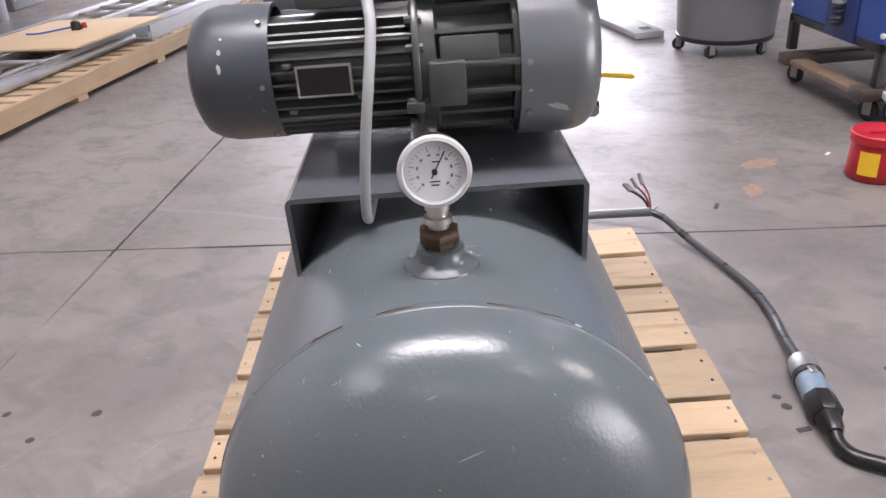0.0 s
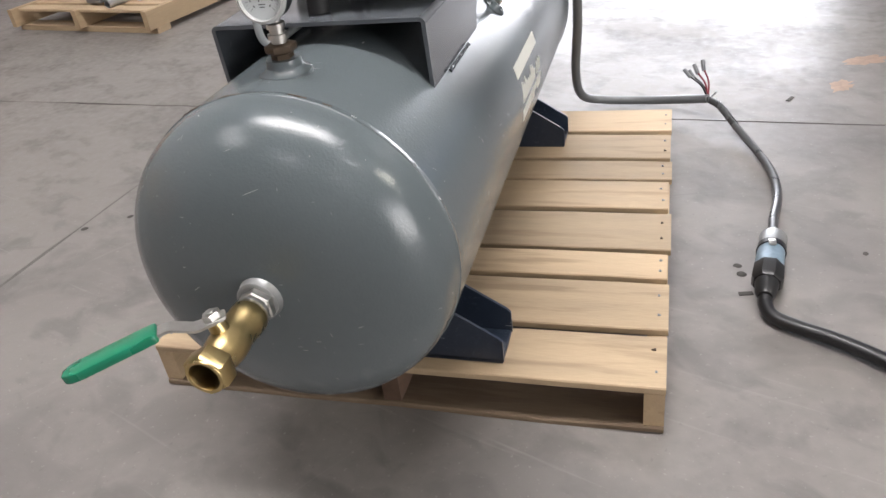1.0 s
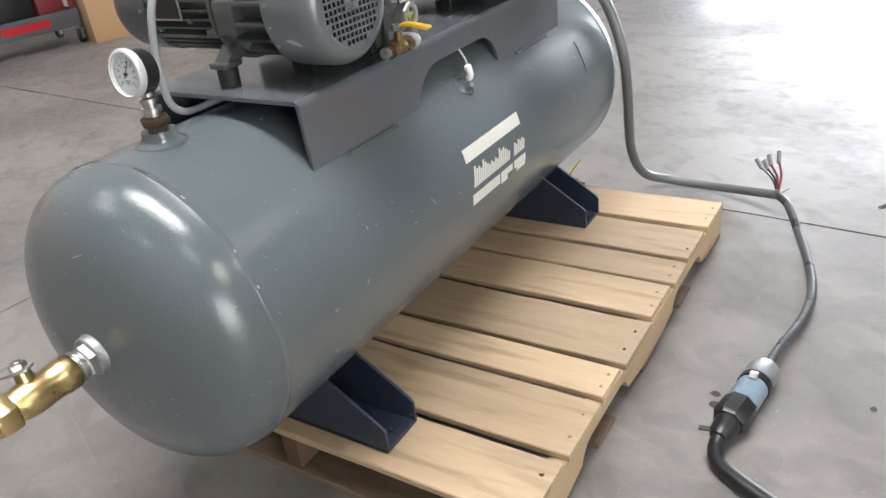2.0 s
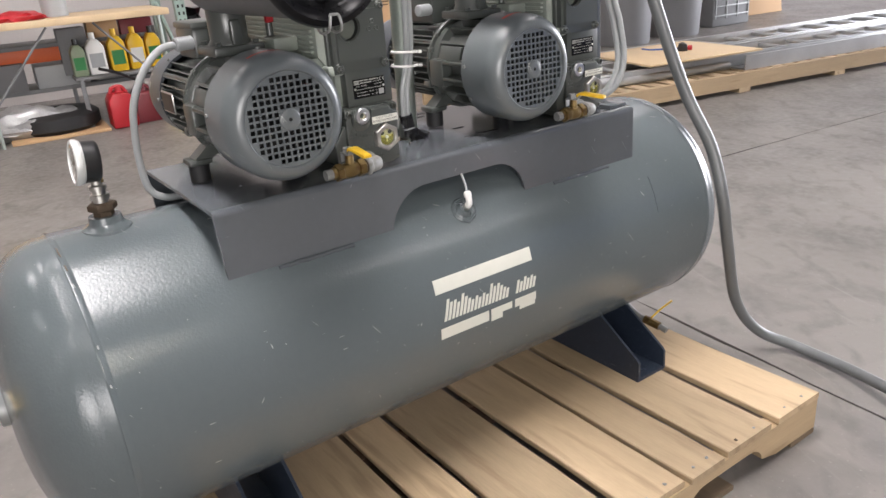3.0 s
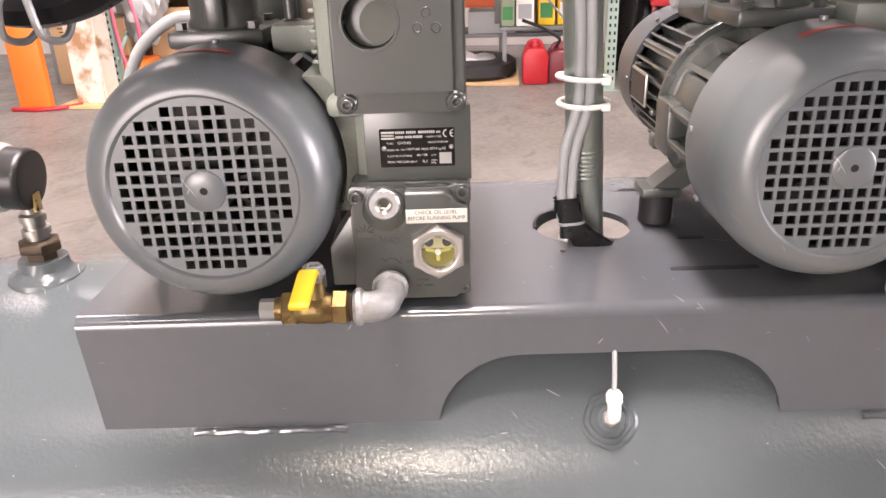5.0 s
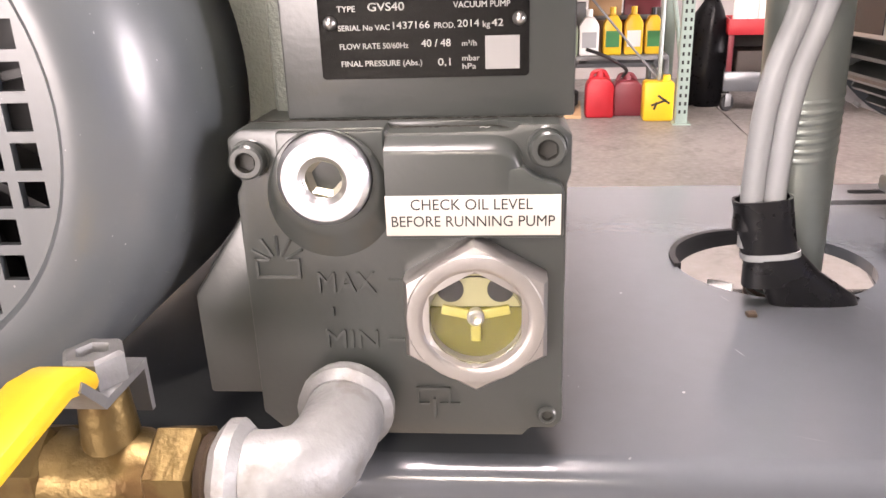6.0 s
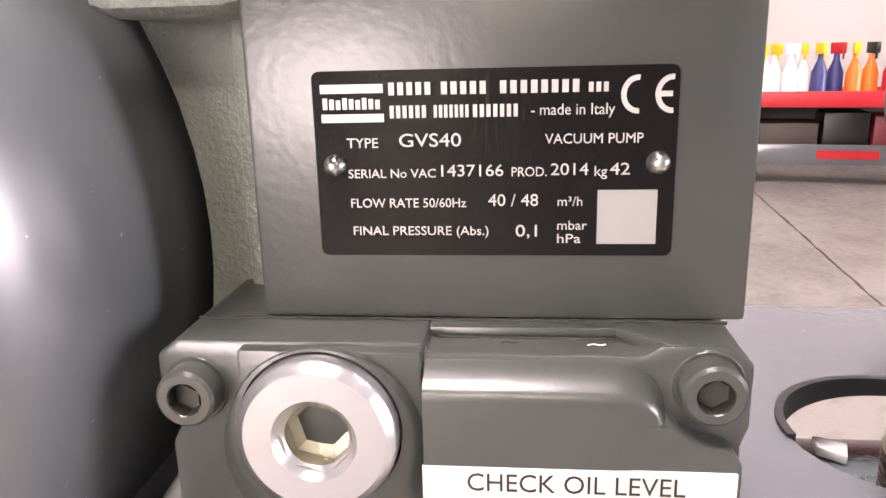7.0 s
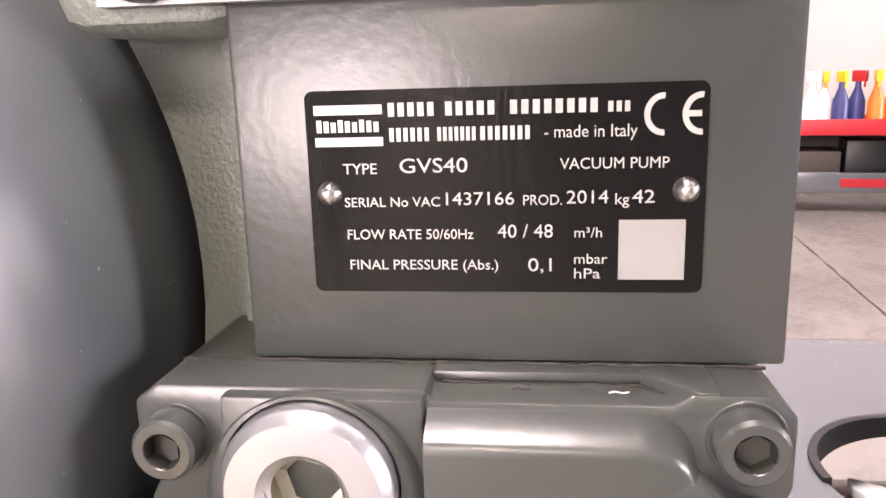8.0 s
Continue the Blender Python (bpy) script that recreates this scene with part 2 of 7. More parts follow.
EARTH = mat("dark_brown_box", (0.050, 0.038, 0.032), 0.6, var=0.25, scale=8, bump=0.15)
SILVER = mat("crumpled_foil", (0.40, 0.40, 0.40), 0.38, 0.5, var=0.25, scale=14, bump=0.9, bump_scale=20)
PINK = mat("pink_hose", (0.55, 0.10, 0.16), 0.4, var=0.05)
CLOTH = mat("blue_cloth", (0.035, 0.05, 0.11), 0.9, var=0.3, scale=20, bump=0.5, bump_scale=40)
REDMARK = mat("red_marking", (0.55, 0.07, 0.05), 0.4, var=0.05, bump=0)

grain = PLATE.node_tree.nodes.new("ShaderNodeTangent")   # the plate is brushed lengthwise
grain.direction_type, grain.axis = "RADIAL", "Y"
brushed = PLATE.node_tree.nodes["Principled BSDF"]
PLATE.node_tree.links.new(grain.outputs["Tangent"], brushed.inputs["Tangent"])
brushed.inputs["Anisotropic"].default_value = 1.0
pn, plink = PLATE.node_tree.nodes, PLATE.node_tree.links.new     # and stands a little askew, bowed across its width
where, axes = pn.new("ShaderNodeTexCoord"), pn.new("ShaderNodeSeparateXYZ")
plink(where.outputs["Object"], axes.inputs[0])
shift, square, sag, bow = pn.new("ShaderNodeMath"), pn.new("ShaderNodeMath"), pn.new("ShaderNodeMath"), pn.new("ShaderNodeBump")
shift.operation, square.operation, sag.operation = "SUBTRACT", "POWER", "MULTIPLY"
plink(axes.outputs["Y"], shift.inputs[0])
shift.inputs[1].default_value, square.inputs[1].default_value, sag.inputs[1].default_value = 0.2765, 2.0, 0.25
plink(shift.outputs[0], square.inputs[0])
plink(square.outputs[0], sag.inputs[0])
plink(sag.outputs[0], bow.inputs["Height"])
bow.inputs["Strength"].default_value, bow.inputs["Distance"].default_value = 1.0, 1.0
fine_relief = [q for q in pn if q.bl_idname == "ShaderNodeBump" and q != bow][0]
plink(bow.outputs["Normal"], fine_relief.inputs["Normal"])


def scratched(m, colour, seed, amount=0.7, specks=0.835):
    """Adds sparse fine scratches in three directions and small chips of another colour."""
    nt = m.node_tree
    n, link = nt.nodes, nt.links.new
    b = n["Principled BSDF"]
    c = b.inputs["Base Color"].links[0].from_socket
    tc = n.new("ShaderNodeTexCoord")
    for k, (scale, turn, lo) in enumerate((((0.050, 0.0022, 0.050), 35, 0.795), ((0.0022, 0.050, 0.030), -20, 0.80), ((0.030, 0.030, 0.0025), 0, 0.80), ((0.006, 0.006, 0.006), 0, 0.805), ((0.0016, 0.0016, 0.0016), 10, specks))):
        mp = n.new("ShaderNodeMapping")
        mp.vector_type = "TEXTURE"
        mp.inputs["Location"].default_value = (seed + k * 3.1, seed * 0.7, k)
        mp.inputs["Rotation"].default_value = (radians(turn), radians(turn * 0.6), radians(turn))
        mp.inputs["Scale"].default_value = scale
        link(tc.outputs["Object"], mp.inputs["Vector"])
        t = n.new("ShaderNodeTexNoise")
        t.inputs["Scale"].default_value, t.inputs["Detail"].default_value = 1.0, 1.0
        link(mp.outputs["Vector"], t.inputs["Vector"])
        ramp = n.new("ShaderNodeValToRGB")
        ramp.color_ramp.elements[0].position, ramp.color_ramp.elements[1].position = lo, lo + 0.02
        ramp.color_ramp.elements[0].color, ramp.color_ramp.elements[1].color = (0, 0, 0, 1), (amount, amount, amount, 1)
        link(t.outputs["Fac"], ramp.inputs["Fac"])
        mix = n.new("ShaderNodeMix")
        mix.data_type = "RGBA"
        link(ramp.outputs["Color"], mix.inputs[0])
        link(c, mix.inputs[6])
        mix.inputs[7].default_value = (*colour, 1)
        c = mix.outputs[2]
    link(c, b.inputs["Base Color"])


scratched(TANK, (0.42, 0.44, 0.44), 0.3)
scratched(COWL, (0.45, 0.46, 0.44), 1.7, 0.7, 0.79)
scratched(DECK, (0.34, 0.35, 0.36), 2.9, 0.5)
scratched(COWLSHADED, (0.45, 0.46, 0.44), 5.2, 0.7, 0.80)
scratched(FOOT, (0.50, 0.52, 0.54), 4.3, 0.9, 0.74)

# ---- helpers for building ----


def thing(name, at, label, category, group="", kind="", rz=0.0):
    ob = new(name)
    ob.empty_display_size = 0.1
    ob.matrix_world = pose(*at, 0, 0, rz)
    return tagged(ob, label, category, group, kind)


def part(name, bm, material, parent=None, label="", smooth=38):
    me = bpy.data.meshes.new(name)
    bmesh.ops.recalc_face_normals(bm, faces=bm.faces)
    bm.to_mesh(me)
    bm.free()
    if smooth:
        me.shade_smooth()
        me.set_sharp_from_angle(angle=radians(smooth))
    me.materials.append(material)
    ob = new(name, me)
    if parent is not None:
        ob.parent = parent
    return tagged(ob, label)


def solo(name, bm, material, label, category, group="", kind="", smooth=38):
    return tagged(part(name, bm, material, None, label, smooth), label, category, group, kind)


def add_box(bm, c, size, bevel=0.0, m=None, seg=2):
    r = bmesh.ops.create_cube(bm, size=1.0)
    vs = r["verts"]
    bmesh.ops.scale(bm, vec=size, verts=vs)
    if bevel:
        es = list({e for v in vs for e in v.link_edges})
        out = bmesh.ops.bevel(bm, geom=es, offset=bevel, segments=seg, profile=0.5, affect="EDGES")
        vs = list({v for f in out["faces"] for v in f.verts} | {v for v in vs if v.is_valid})
    bmesh.ops.transform(bm, matrix=Matrix.Translation(c) @ (m or Matrix()), verts=vs)
    return vs


def box(c, size, bevel=0.0, m=None):
    bm = bmesh.new()
    add_box(bm, c, size, bevel, m)
    return bm


def axis_frame(p, d):
    return Matrix.Translation(p) @ Vector(d).to_track_quat("Z", "Y").to_matrix().to_4x4()


def add_lathe(bm, profile, p=(0, 0, 0), d=(0, 0, 1), seg=32, wobble=None):
    """Turns (radius, height) pairs round the axis d through p. A radius of 0 closes an end."""
    m = axis_frame(p, d)
    rings = []
    for r, z in profile:
        if r <= 1e-6:
            rings.append([bm.verts.new(m @ Vector((0, 0, z)))])
        else:
            rings.append([bm.verts.new(m @ Vector((r * math.cos(a), r * math.sin(a), z))) for a in (2 * math.pi * (k + 0.5) / seg for k in range(seg))])
    for a, b in zip(rings[:-1], rings[1:]):
        for k in range(seg):
            j = (k + 1) % seg
            if len(a) == 1 and len(b) == 1:
                continue
            if len(a) == 1:
                bm.faces.new((a[0], b[j], b[k]))
            elif len(b) == 1:
                bm.faces.new((a[k], a[j], b[0]))
            else:
                bm.faces.new((a[k], a[j], b[j], b[k]))


def lathe(profile, p=(0, 0, 0), d=(0, 0, 1), seg=32):
    bm = bmesh.new()
    add_lathe(bm, profile, p, d, seg)
    return bm


def add_cyl(bm, p0, p1, r, r2=None, seg=20, bevel=0.0):
    d = Vector(p1) - Vector(p0)
    h, r2 = d.length, r if r2 is None else r2
    prof = [(0, 0), (r - bevel, 0), (r, bevel), (r2, h - bevel), (r2 - bevel, h), (0, h)] if bevel else [(0, 0), (r, 0), (r2, h), (0, h)]
    add_lathe(bm, prof, p0, d, seg)


def cyl(p0, p1, r, r2=None, seg=20, bevel=0.0):
    bm = bmesh.new()
    add_cyl(bm, p0, p1, r, r2, seg, bevel)
    return bm


def smooth_path(pts, n=8):
    """Points along a Catmull-Rom curve through pts."""
    p = [Vector(q) for q in pts]
    p = [p[0] * 2 - p[1]] + p + [p[-1] * 2 - p[-2]]
    out = []
    for a, b, c, d in zip(p[:-3], p[1:-2], p[2:-1], p[3:]):
        for k in range(n):
            t = k / n
            out.append(0.5 * ((2 * b) + (c - a) * t + (2 * a - 5 * b + 4 * c - d) * t * t + (3 * b - a - 3 * c + d) * t ** 3))
    return out + [p[-2]]


def add_tube(bm, pts, r, seg=10, n=8, curve=True, ripple=0.0, flat=1.0):
    ps = smooth_path(pts, n) if curve else [Vector(q) for q in pts]
    rings, up = [], None
    for i, q in enumerate(ps):
        d = (ps[min(i + 1, len(ps) - 1)] - ps[max(i - 1, 0)]).normalized()
        if up is None:
            up = d.orthogonal().normalized()
        up = (up - d * up.dot(d)).normalized()
        side = d.cross(up)
        rr = r * (1 + ripple * (i % 2))
        rings.append([bm.verts.new(q + rr * (math.cos(a) * up + flat * math.sin(a) * side)) for a in (2 * math.pi * k / seg for k in range(seg))])
    for a, b in zip(rings[:-1], rings[1:]):
        for k in range(seg):
            bm.faces.new((a[k], a[(k + 1) % seg], b[(k + 1) % seg], b[k]))
    bm.faces.new(rings[0][::-1])
    bm.faces.new(rings[-1])


def tube(pts, r, seg=10, n=8, curve=True, ripple=0.0, flat=1.0):
    bm = bmesh.new()
    add_tube(bm, pts, r, seg, n, curve, ripple, flat)
    return bm


def add_prism(bm, poly, lo, hi, axis="x", bevel=0.0):
    """A flat outline pushed from lo to hi along an axis. Outline in the other two axes, in the order xyz."""
    def place(a, b, h):
        return {"x": (h, a, b), "y": (a, h, b), "z": (a, b, h)}[axis]
    lower = [bm.verts.new(place(a, b, lo)) for a, b in poly]
    upper = [bm.verts.new(place(a, b, hi)) for a, b in poly]
    faces = [bm.faces.new(lower[::-1]), bm.faces.new(upper)]
    k = len(poly)
    for i in range(k):
        faces.append(bm.faces.new((lower[i], lower[(i + 1) % k], upper[(i + 1) % k], upper[i])))
    if bevel:
        bmesh.ops.recalc_face_normals(bm, faces=faces)
        es = [e for e in {e for f in faces for e in f.edges} if e.calc_face_angle(0) > 0.5]
        bmesh.ops.bevel(bm, geom=es, offset=bevel, segments=2, profile=0.5, affect="EDGES")
    return bm


def prism(poly, lo, hi, axis="x", bevel=0.0):
    return add_prism(bmesh.new(), poly, lo, hi, axis, bevel)


def arc(cx, cy, r, a0, a1, n=8):
    return [(cx + r * math.cos(radians(a0 + (a1 - a0) * k / n)), cy + r * math.sin(radians(a0 + (a1 - a0) * k / n))) for k in range(n + 1)]


def add_holed(bm, lo, hi, centre, r, h0, h1, axis="x", per_side=10):
    """A rectangular slab from lo to hi with a round hole through it."""
    def place(a, b, h):
        return {"x": (h, a, b), "y": (a, h, b), "z": (a, b, h)}[axis]
    (a0, b0), (a1, b1) = lo, hi
    edge = [(a0 + (a1 - a0) * k / per_side, b0) for k in range(per_side)] + [(a1, b0 + (b1 - b0) * k / per_side) for k in range(per_side)]
    edge += [(a1 - (a1 - a0) * k / per_side, b1) for k in range(per_side)] + [(a0, b1 - (b1 - b0) * k / per_side) for k in range(per_side)]
    rim = []
    for a, b in edge:
        t = math.atan2(b - centre[1], a - centre[0])
        rim.append((centre[0] + r * math.cos(t), centre[1] + r * math.sin(t)))
    rows = [[bm.verts.new(place(a, b, h)) for a, b in loop] for loop, h in ((edge, h0), (edge, h1), (rim, h1), (rim, h0))]
    k = len(edge)
    for q in range(4):
        u, v = rows[q], rows[(q + 1) % 4]
        for i in range(k):
            bm.faces.new((u[i], u[(i + 1) % k], v[(i + 1) % k], v[i]))


def rough_up(bm, amount, scale=8.0, seed=0.0):
    for v in bm.verts:
        q = v.co * scale + Vector((seed, seed * 1.7, -seed))
        v.co += amount * Vector((noise.noise(q), noise.noise(q + Vector((9, 0, 0))), noise.noise(q + Vector((0, 9, 0)))))
    return bm


def lettering(name, body, size, m, material, parent, width=0.0, depth=0.00015, align="LEFT"):
    """Raised letters in the built-in font, as a mesh, fitted to a width if one is given."""
    cu = bpy.data.curves.new(name, "FONT")
    cu.body, cu.size, cu.extrude, cu.align_x = body, size, depth, align
    cu.resolution_u = 3
    tmp = new("tmp", cu)
    me = bpy.data.meshes.new_from_object(tmp.evaluated_get(bpy.context.evaluated_depsgraph_get()))
    bpy.data.objects.remove(tmp)
    bpy.data.curves.remove(cu)
    me.name = name
    if width:
        xs = [v.co.x for v in me.vertices]
        k = width / max(1e-6, max(xs) - min(xs))
        x0 = min(xs)
        for v in me.vertices:
            v.co.x = (v.co.x - x0) * k
    me.materials.clear()
    me.materials.append(material)
    ob = new(name, me)
    ob.parent = parent
    ob.matrix_basis = m
    return ob


FACING_X = Matrix(((0, 0, 1, 0), (1, 0, 0, 0), (0, 1, 0, 0), (0, 0, 0, 1)))  # letters read from +x, along +y


def on_face(x, y, z):
    return Matrix.Translation((x, y, z)) @ FACING_X

# ---- the hall ----
HALL = -5.1      # degrees by which the hall's joints and walls are turned from the tank
H = 6.4
hall_m = pose(-1.10, 2.54, 0, 0, 0, HALL)


def hall(x, y, z=0.0):
    return hall_m @ Vector((x, y, z))


def slab(name, x0, x1, y0, y1, seed):
    """A floor slab with slightly ragged edges along its joints."""
    rng = random.Random(seed)
    loop = []
    corners = [(x0, y0), (x1, y0), (x1, y1), (x0, y1)]
    for (ax, ay), (bx, by) in zip(corners, corners[1:] + corners[:1]):
        n = 90
        for k in range(n):
            t = k / n
            j = 0.0 if k == 0 else rng.uniform(-0.004, 0.004) + 0.006 * noise.noise(Vector((k * 0.21, seed, ax)))
            x, y = ax + (bx - ax) * t, ay + (by - ay) * t
            loop.append((x, y + j) if ay == by else (x + j, y))
    bm = prism(loop, -0.12, 0.0, "z")
    bm.transform(hall_m)
    return part(name, bm, FLOOR, floor, smooth=0)


floor = tagged(new("floor"), "worn grey concrete floor with cut joints and scuffs", "floor", kind="structure")
J = 0.0045
for name, x0, x1, y0, y1, sd in (("slab", -9, -J, -16, -J, 1), ("slab", J, 14, -16, -J, 2), ("slab", -9, -J, J, 16, 3), ("slab", J, 14, J, 16, 4)):
    slab(name, x0, x1, y0, y1, sd)
bed = box((2, 0, -0.16), (30, 40, 0.25))
bed.transform(hall_m @ Matrix.Translation((0, 0, -0.008)))
part("joint_bed", bed, BED, floor)
dirt = box((0, -8.0, -0.012), (0.024, 15.9, 0.0208))     # the south joint is packed with dirt
dirt.transform(hall_m)
part("joint_dirt", dirt, FILLER, floor)


def wall(name, c, size):
    bm = box(c, size)
    bm.transform(hall_m)
    if "east" in name:
        return solo(name, bm, WALLDARK, "unseen east wall, darkened to dim its reflections", "wall", kind="structure", smooth=0)
    if "west" in name:
        return solo(name, bm, WALLPALE, "pale painted warehouse wall behind the stock", "wall", kind="structure", smooth=0)
    return solo(name, bm, WALL, "painted pale grey warehouse wall", "wall", kind="structure", smooth=0)


WX, EX, SY, NY = -5.6, 11.0, -13.0, 13.5
wall("wall_west", (WX - 0.1, 0.25, H / 2), (0.2, NY - SY + 0.4, H))
EY0, EY1, EH = -8.0, -2.6, 3.6         # an unseen second door, added in the east wall to light the pump faces
wall("wall_east_1", (EX + 0.1, (EY1 + NY + 0.2) / 2, H / 2), (0.2, NY + 0.2 - EY1, H))
wall("wall_east_2", (EX + 0.1, (SY - 0.2 + EY0) / 2, H / 2), (0.2, EY0 - SY + 0.2, H))
wall("wall_east_3", (EX + 0.1, (EY0 + EY1) / 2, (H + EH) / 2), (0.2, EY1 - EY0, H - EH))
wall("wall_south", ((WX + EX) / 2, SY - 0.1, H / 2), (EX - WX, 0.2, H))
DX0, DX1, DH = -3.1, 4.5, 4.4         # the open dock door in the north wall
wall("wall_north_1", ((WX + DX0) / 2, NY + 0.1, H / 2), (DX0 - WX, 0.2, H))
wall("wall_north_2", ((DX1 + EX) / 2, NY + 0.1, H / 2), (EX - DX1, 0.2, H))
wall("wall_north_3", ((DX0 + DX1) / 2, NY + 0.1, (H + DH) / 2), (DX1 - DX0, 0.2, H - DH))
cb = box(((WX + EX) / 2, (SY + NY) / 2, H + 0.1), (EX - WX + 0.6, NY - SY + 0.6, 0.2))
cb.transform(hall_m)
solo("ceiling", cb, CEIL, "grey steel deck ceiling of the warehouse", "ceiling", kind="structure", smooth=0)
yard = box((3, NY + 16, -0.1), (60, 31.8, 0.16))
yard.transform(hall_m)
solo("ground", yard, FLOOR, "pale concrete yard outside the dock door", "ground", kind="structure", smooth=0)

apron = box((EX + 8.2, -4, -0.1), (15.9, 18, 0.16))
apron.transform(hall_m)
solo("ground", apron, FLOOR, "pale concrete apron outside the assumed east door", "ground", kind="structure", smooth=0)

# daylight standing in the open dock door and in the assumed east door
side_lamp = bpy.data.lights.new("east_daylight", "AREA")
side_lamp.shape, side_lamp.size, side_lamp.size_y = "RECTANGLE", EY1 - EY0 - 0.1, EH - 0.1
side_lamp.energy, side_lamp.color = DAY_EAST, (1.0, 0.975, 0.92)
sl = new("east_daylight", side_lamp)
sl.matrix_world = hall_m @ look((EX + 0.3, (EY0 + EY1) / 2, EH / 2), (0, (EY0 + EY1) / 2, EH / 2 - 0.4))
door_lamp = bpy.data.lights.new("door_daylight", "AREA")
door_lamp.shape, door_lamp.size, door_lamp.size_y = "RECTANGLE", DX1 - DX0 - 0.1, DH - 0.1
door_lamp.energy, door_lamp.color = DAY, (0.95, 0.97, 1.0)
dl = new("door_daylight", door_lamp)
dl.matrix_world = hall_m @ look(((DX0 + DX1) / 2, NY + 0.3, DH / 2), ((DX0 + DX1) / 2, 0, DH / 2 - 0.4))

# ceiling lamps: long LED battens and panels under the deck
TUBE = glow("lamp_diffuser", (1.0, 0.97, 0.93), LED)
TUBE_FAR = glow("far_lamp_diffuser", (1.0, 0.97, 0.93), LED_FAR)
TUBE_EAST = glow("east_lamp_diffuser", (1.0, 0.96, 0.79), LED_EAST)


def ceiling_lamp(c, length, width, lit, group="ceiling lamps"):
    t = thing("ceiling_light", (c[0], c[1], H - 0.12), "white batten lamp with a lit diffuser under the ceiling", "ceiling light", group)
    part("housing", box((0, 0, 0.06), (length + 0.06, width + 0.06, 0.10), 0.01), WHITE, t)
    part("diffuser", box((0, 0, -0.02), (length, width, 0.055), 0.012), lit, t, "lit diffuser")
    return t


for c, ln, wd, lit in (((0.1, 0.95), 4.2, 1.30, TUBE), ((-4.1, -0.5), 0.9, 0.5, TUBE_FAR), ((-4.2, -2.5), 0.9, 0.9, TUBE_FAR), ((4.1, -1.5), 0.9, 0.5, TUBE_FAR), ((-0.5, -5.6), 1.0, 0.5, TUBE_FAR), ((3.9, -6.9), 1.0, 0.5, TUBE_FAR),
                       ((8.8, 1.1), 1.1, 1.1, TUBE_EAST), ((0.4, 6.4), 1.8, 0.4, TUBE_FAR), ((-3.4, 8.6), 1.4, 0.4, TUBE_FAR), ((6.4, 6.4), 1.4, 0.4, TUBE_FAR)):
    ceiling_lamp(c, ln, wd, lit)

# ---- the receiver tank ----
R, XT, ZC, YF, YB = 0.2577, -0.0035, 0.4535, 0.8787, 2.205    # radius, axis, the two seams
TOP = 0.746                                  # deck of the pump base
unit = thing("receiver_tank", (0, 1.54, 0.107), "grey painted steel receiver tank with a welded pump base", "tank")


def up(bm):
    bm.transform(Matrix.Translation((0, -1.54, -0.107)))
    return bm


HEAD, HEAD_FAR = 0.142, 0.075
SEAM = 0.866            # where the front head is welded on
FULL = 2.0 / 2.7      # how full the dished ends are
prof = [(0, YF - HEAD)] + [(R * math.sin(radians(a)) ** FULL, YF - HEAD * math.cos(radians(a)) ** FULL) for a in range(6, 82, 3)]
prof = [q for q in prof if q[1] < SEAM - 0.006]
prof += [(R - 0.0010, SEAM - 0.006), (R - 0.0003, SEAM - 0.004), (R + 0.0009, SEAM - 0.003), (R + 0.0011, SEAM + 0.003), (R - 0.0001, SEAM + 0.005), (R, SEAM + 0.007), (R, YF)]
prof += [(R, YF + (YB - YF) * k / 10) for k in range(1, 10)]
prof += [(R, YB - 0.018), (R, YB - 0.0145), (R, YB - 0.013), (R + 0.0012, YB - 0.010), (R + 0.0012, YB - 0.002), (R, YB)]
prof += [(R * math.sin(radians(a)) ** FULL, YB + HEAD_FAR * math.cos(radians(a)) ** FULL) for a in range(86, 3, -4)] + [(0, YB + HEAD_FAR)]
part("shell", up(lathe([(r, y) for r, y in prof], (XT, 0, ZC), (0, 1, 0), 96)), TANK, unit)


def skin(name, y0, y1, z0, z1, lift, material, parent, n=8, poly=None, label=""):
    """A thin patch that lies on the tank's side between two heights."""
    bm = bmesh.new()
    a0, a1 = math.asin((z0 - ZC) / R), math.asin((z1 - ZC) / R)
    rows = []
    for k in range(n + 1):
        a = a0 + (a1 - a0) * k / n
        rows.append([[bm.verts.new((XT + (R + q) * math.cos(a), y, ZC + (R + q) * math.sin(a))) for q in (-0.001, lift)] for y in
                     (poly(k / n) if poly else (y0, y1))])
    for r0, r1 in zip(rows[:-1], rows[1:]):
        (a, b), (c, d) = r0, r1
        bm.faces.new((a[1], b[1], d[1], c[1]))
        bm.faces.new((a[0], a[1], c[1], c[0]))
        bm.faces.new((b[1], b[0], d[0], d[1]))
    for r0 in (rows[0], rows[-1]):
        (a, b) = r0
        bm.faces.new((a[0], b[0], b[1], a[1]))
    return part(name, up(bm), material, parent, label)


# the maker's mark: two bars and slanted strokes, partly worn off
skin("decal_bar", 1.418, 1.650, 0.513, 0.539, 0.0008, CREAM, unit, label="cream painted bar of the worn mark")
strokes = random.Random(5)
y = 1.428
heights = [0.040, 0.034, 0.040, 0.027, 0.026, 0.026, 0.038, 0.034, 0.022, 0.0, 0.025, 0.027, 0.025]
for k, hgt in enumerate(heights):
    w = 0.0105 if hgt else 0.012
    if hgt:
        for q in (0.0, 0.0085):
            lean = 0.30
            z0 = 0.459
            hh = hgt * (1.0 if q == 0.0 else 0.82)
            skin("decal_stroke", 0, 0, z0, z0 + hh, 0.0008, CREAM, unit, 4,
                 lambda t, yy=y + q, s=hh: (yy + lean * t * s, yy + lean * t * s + 0.0056))
    y += 0.0172
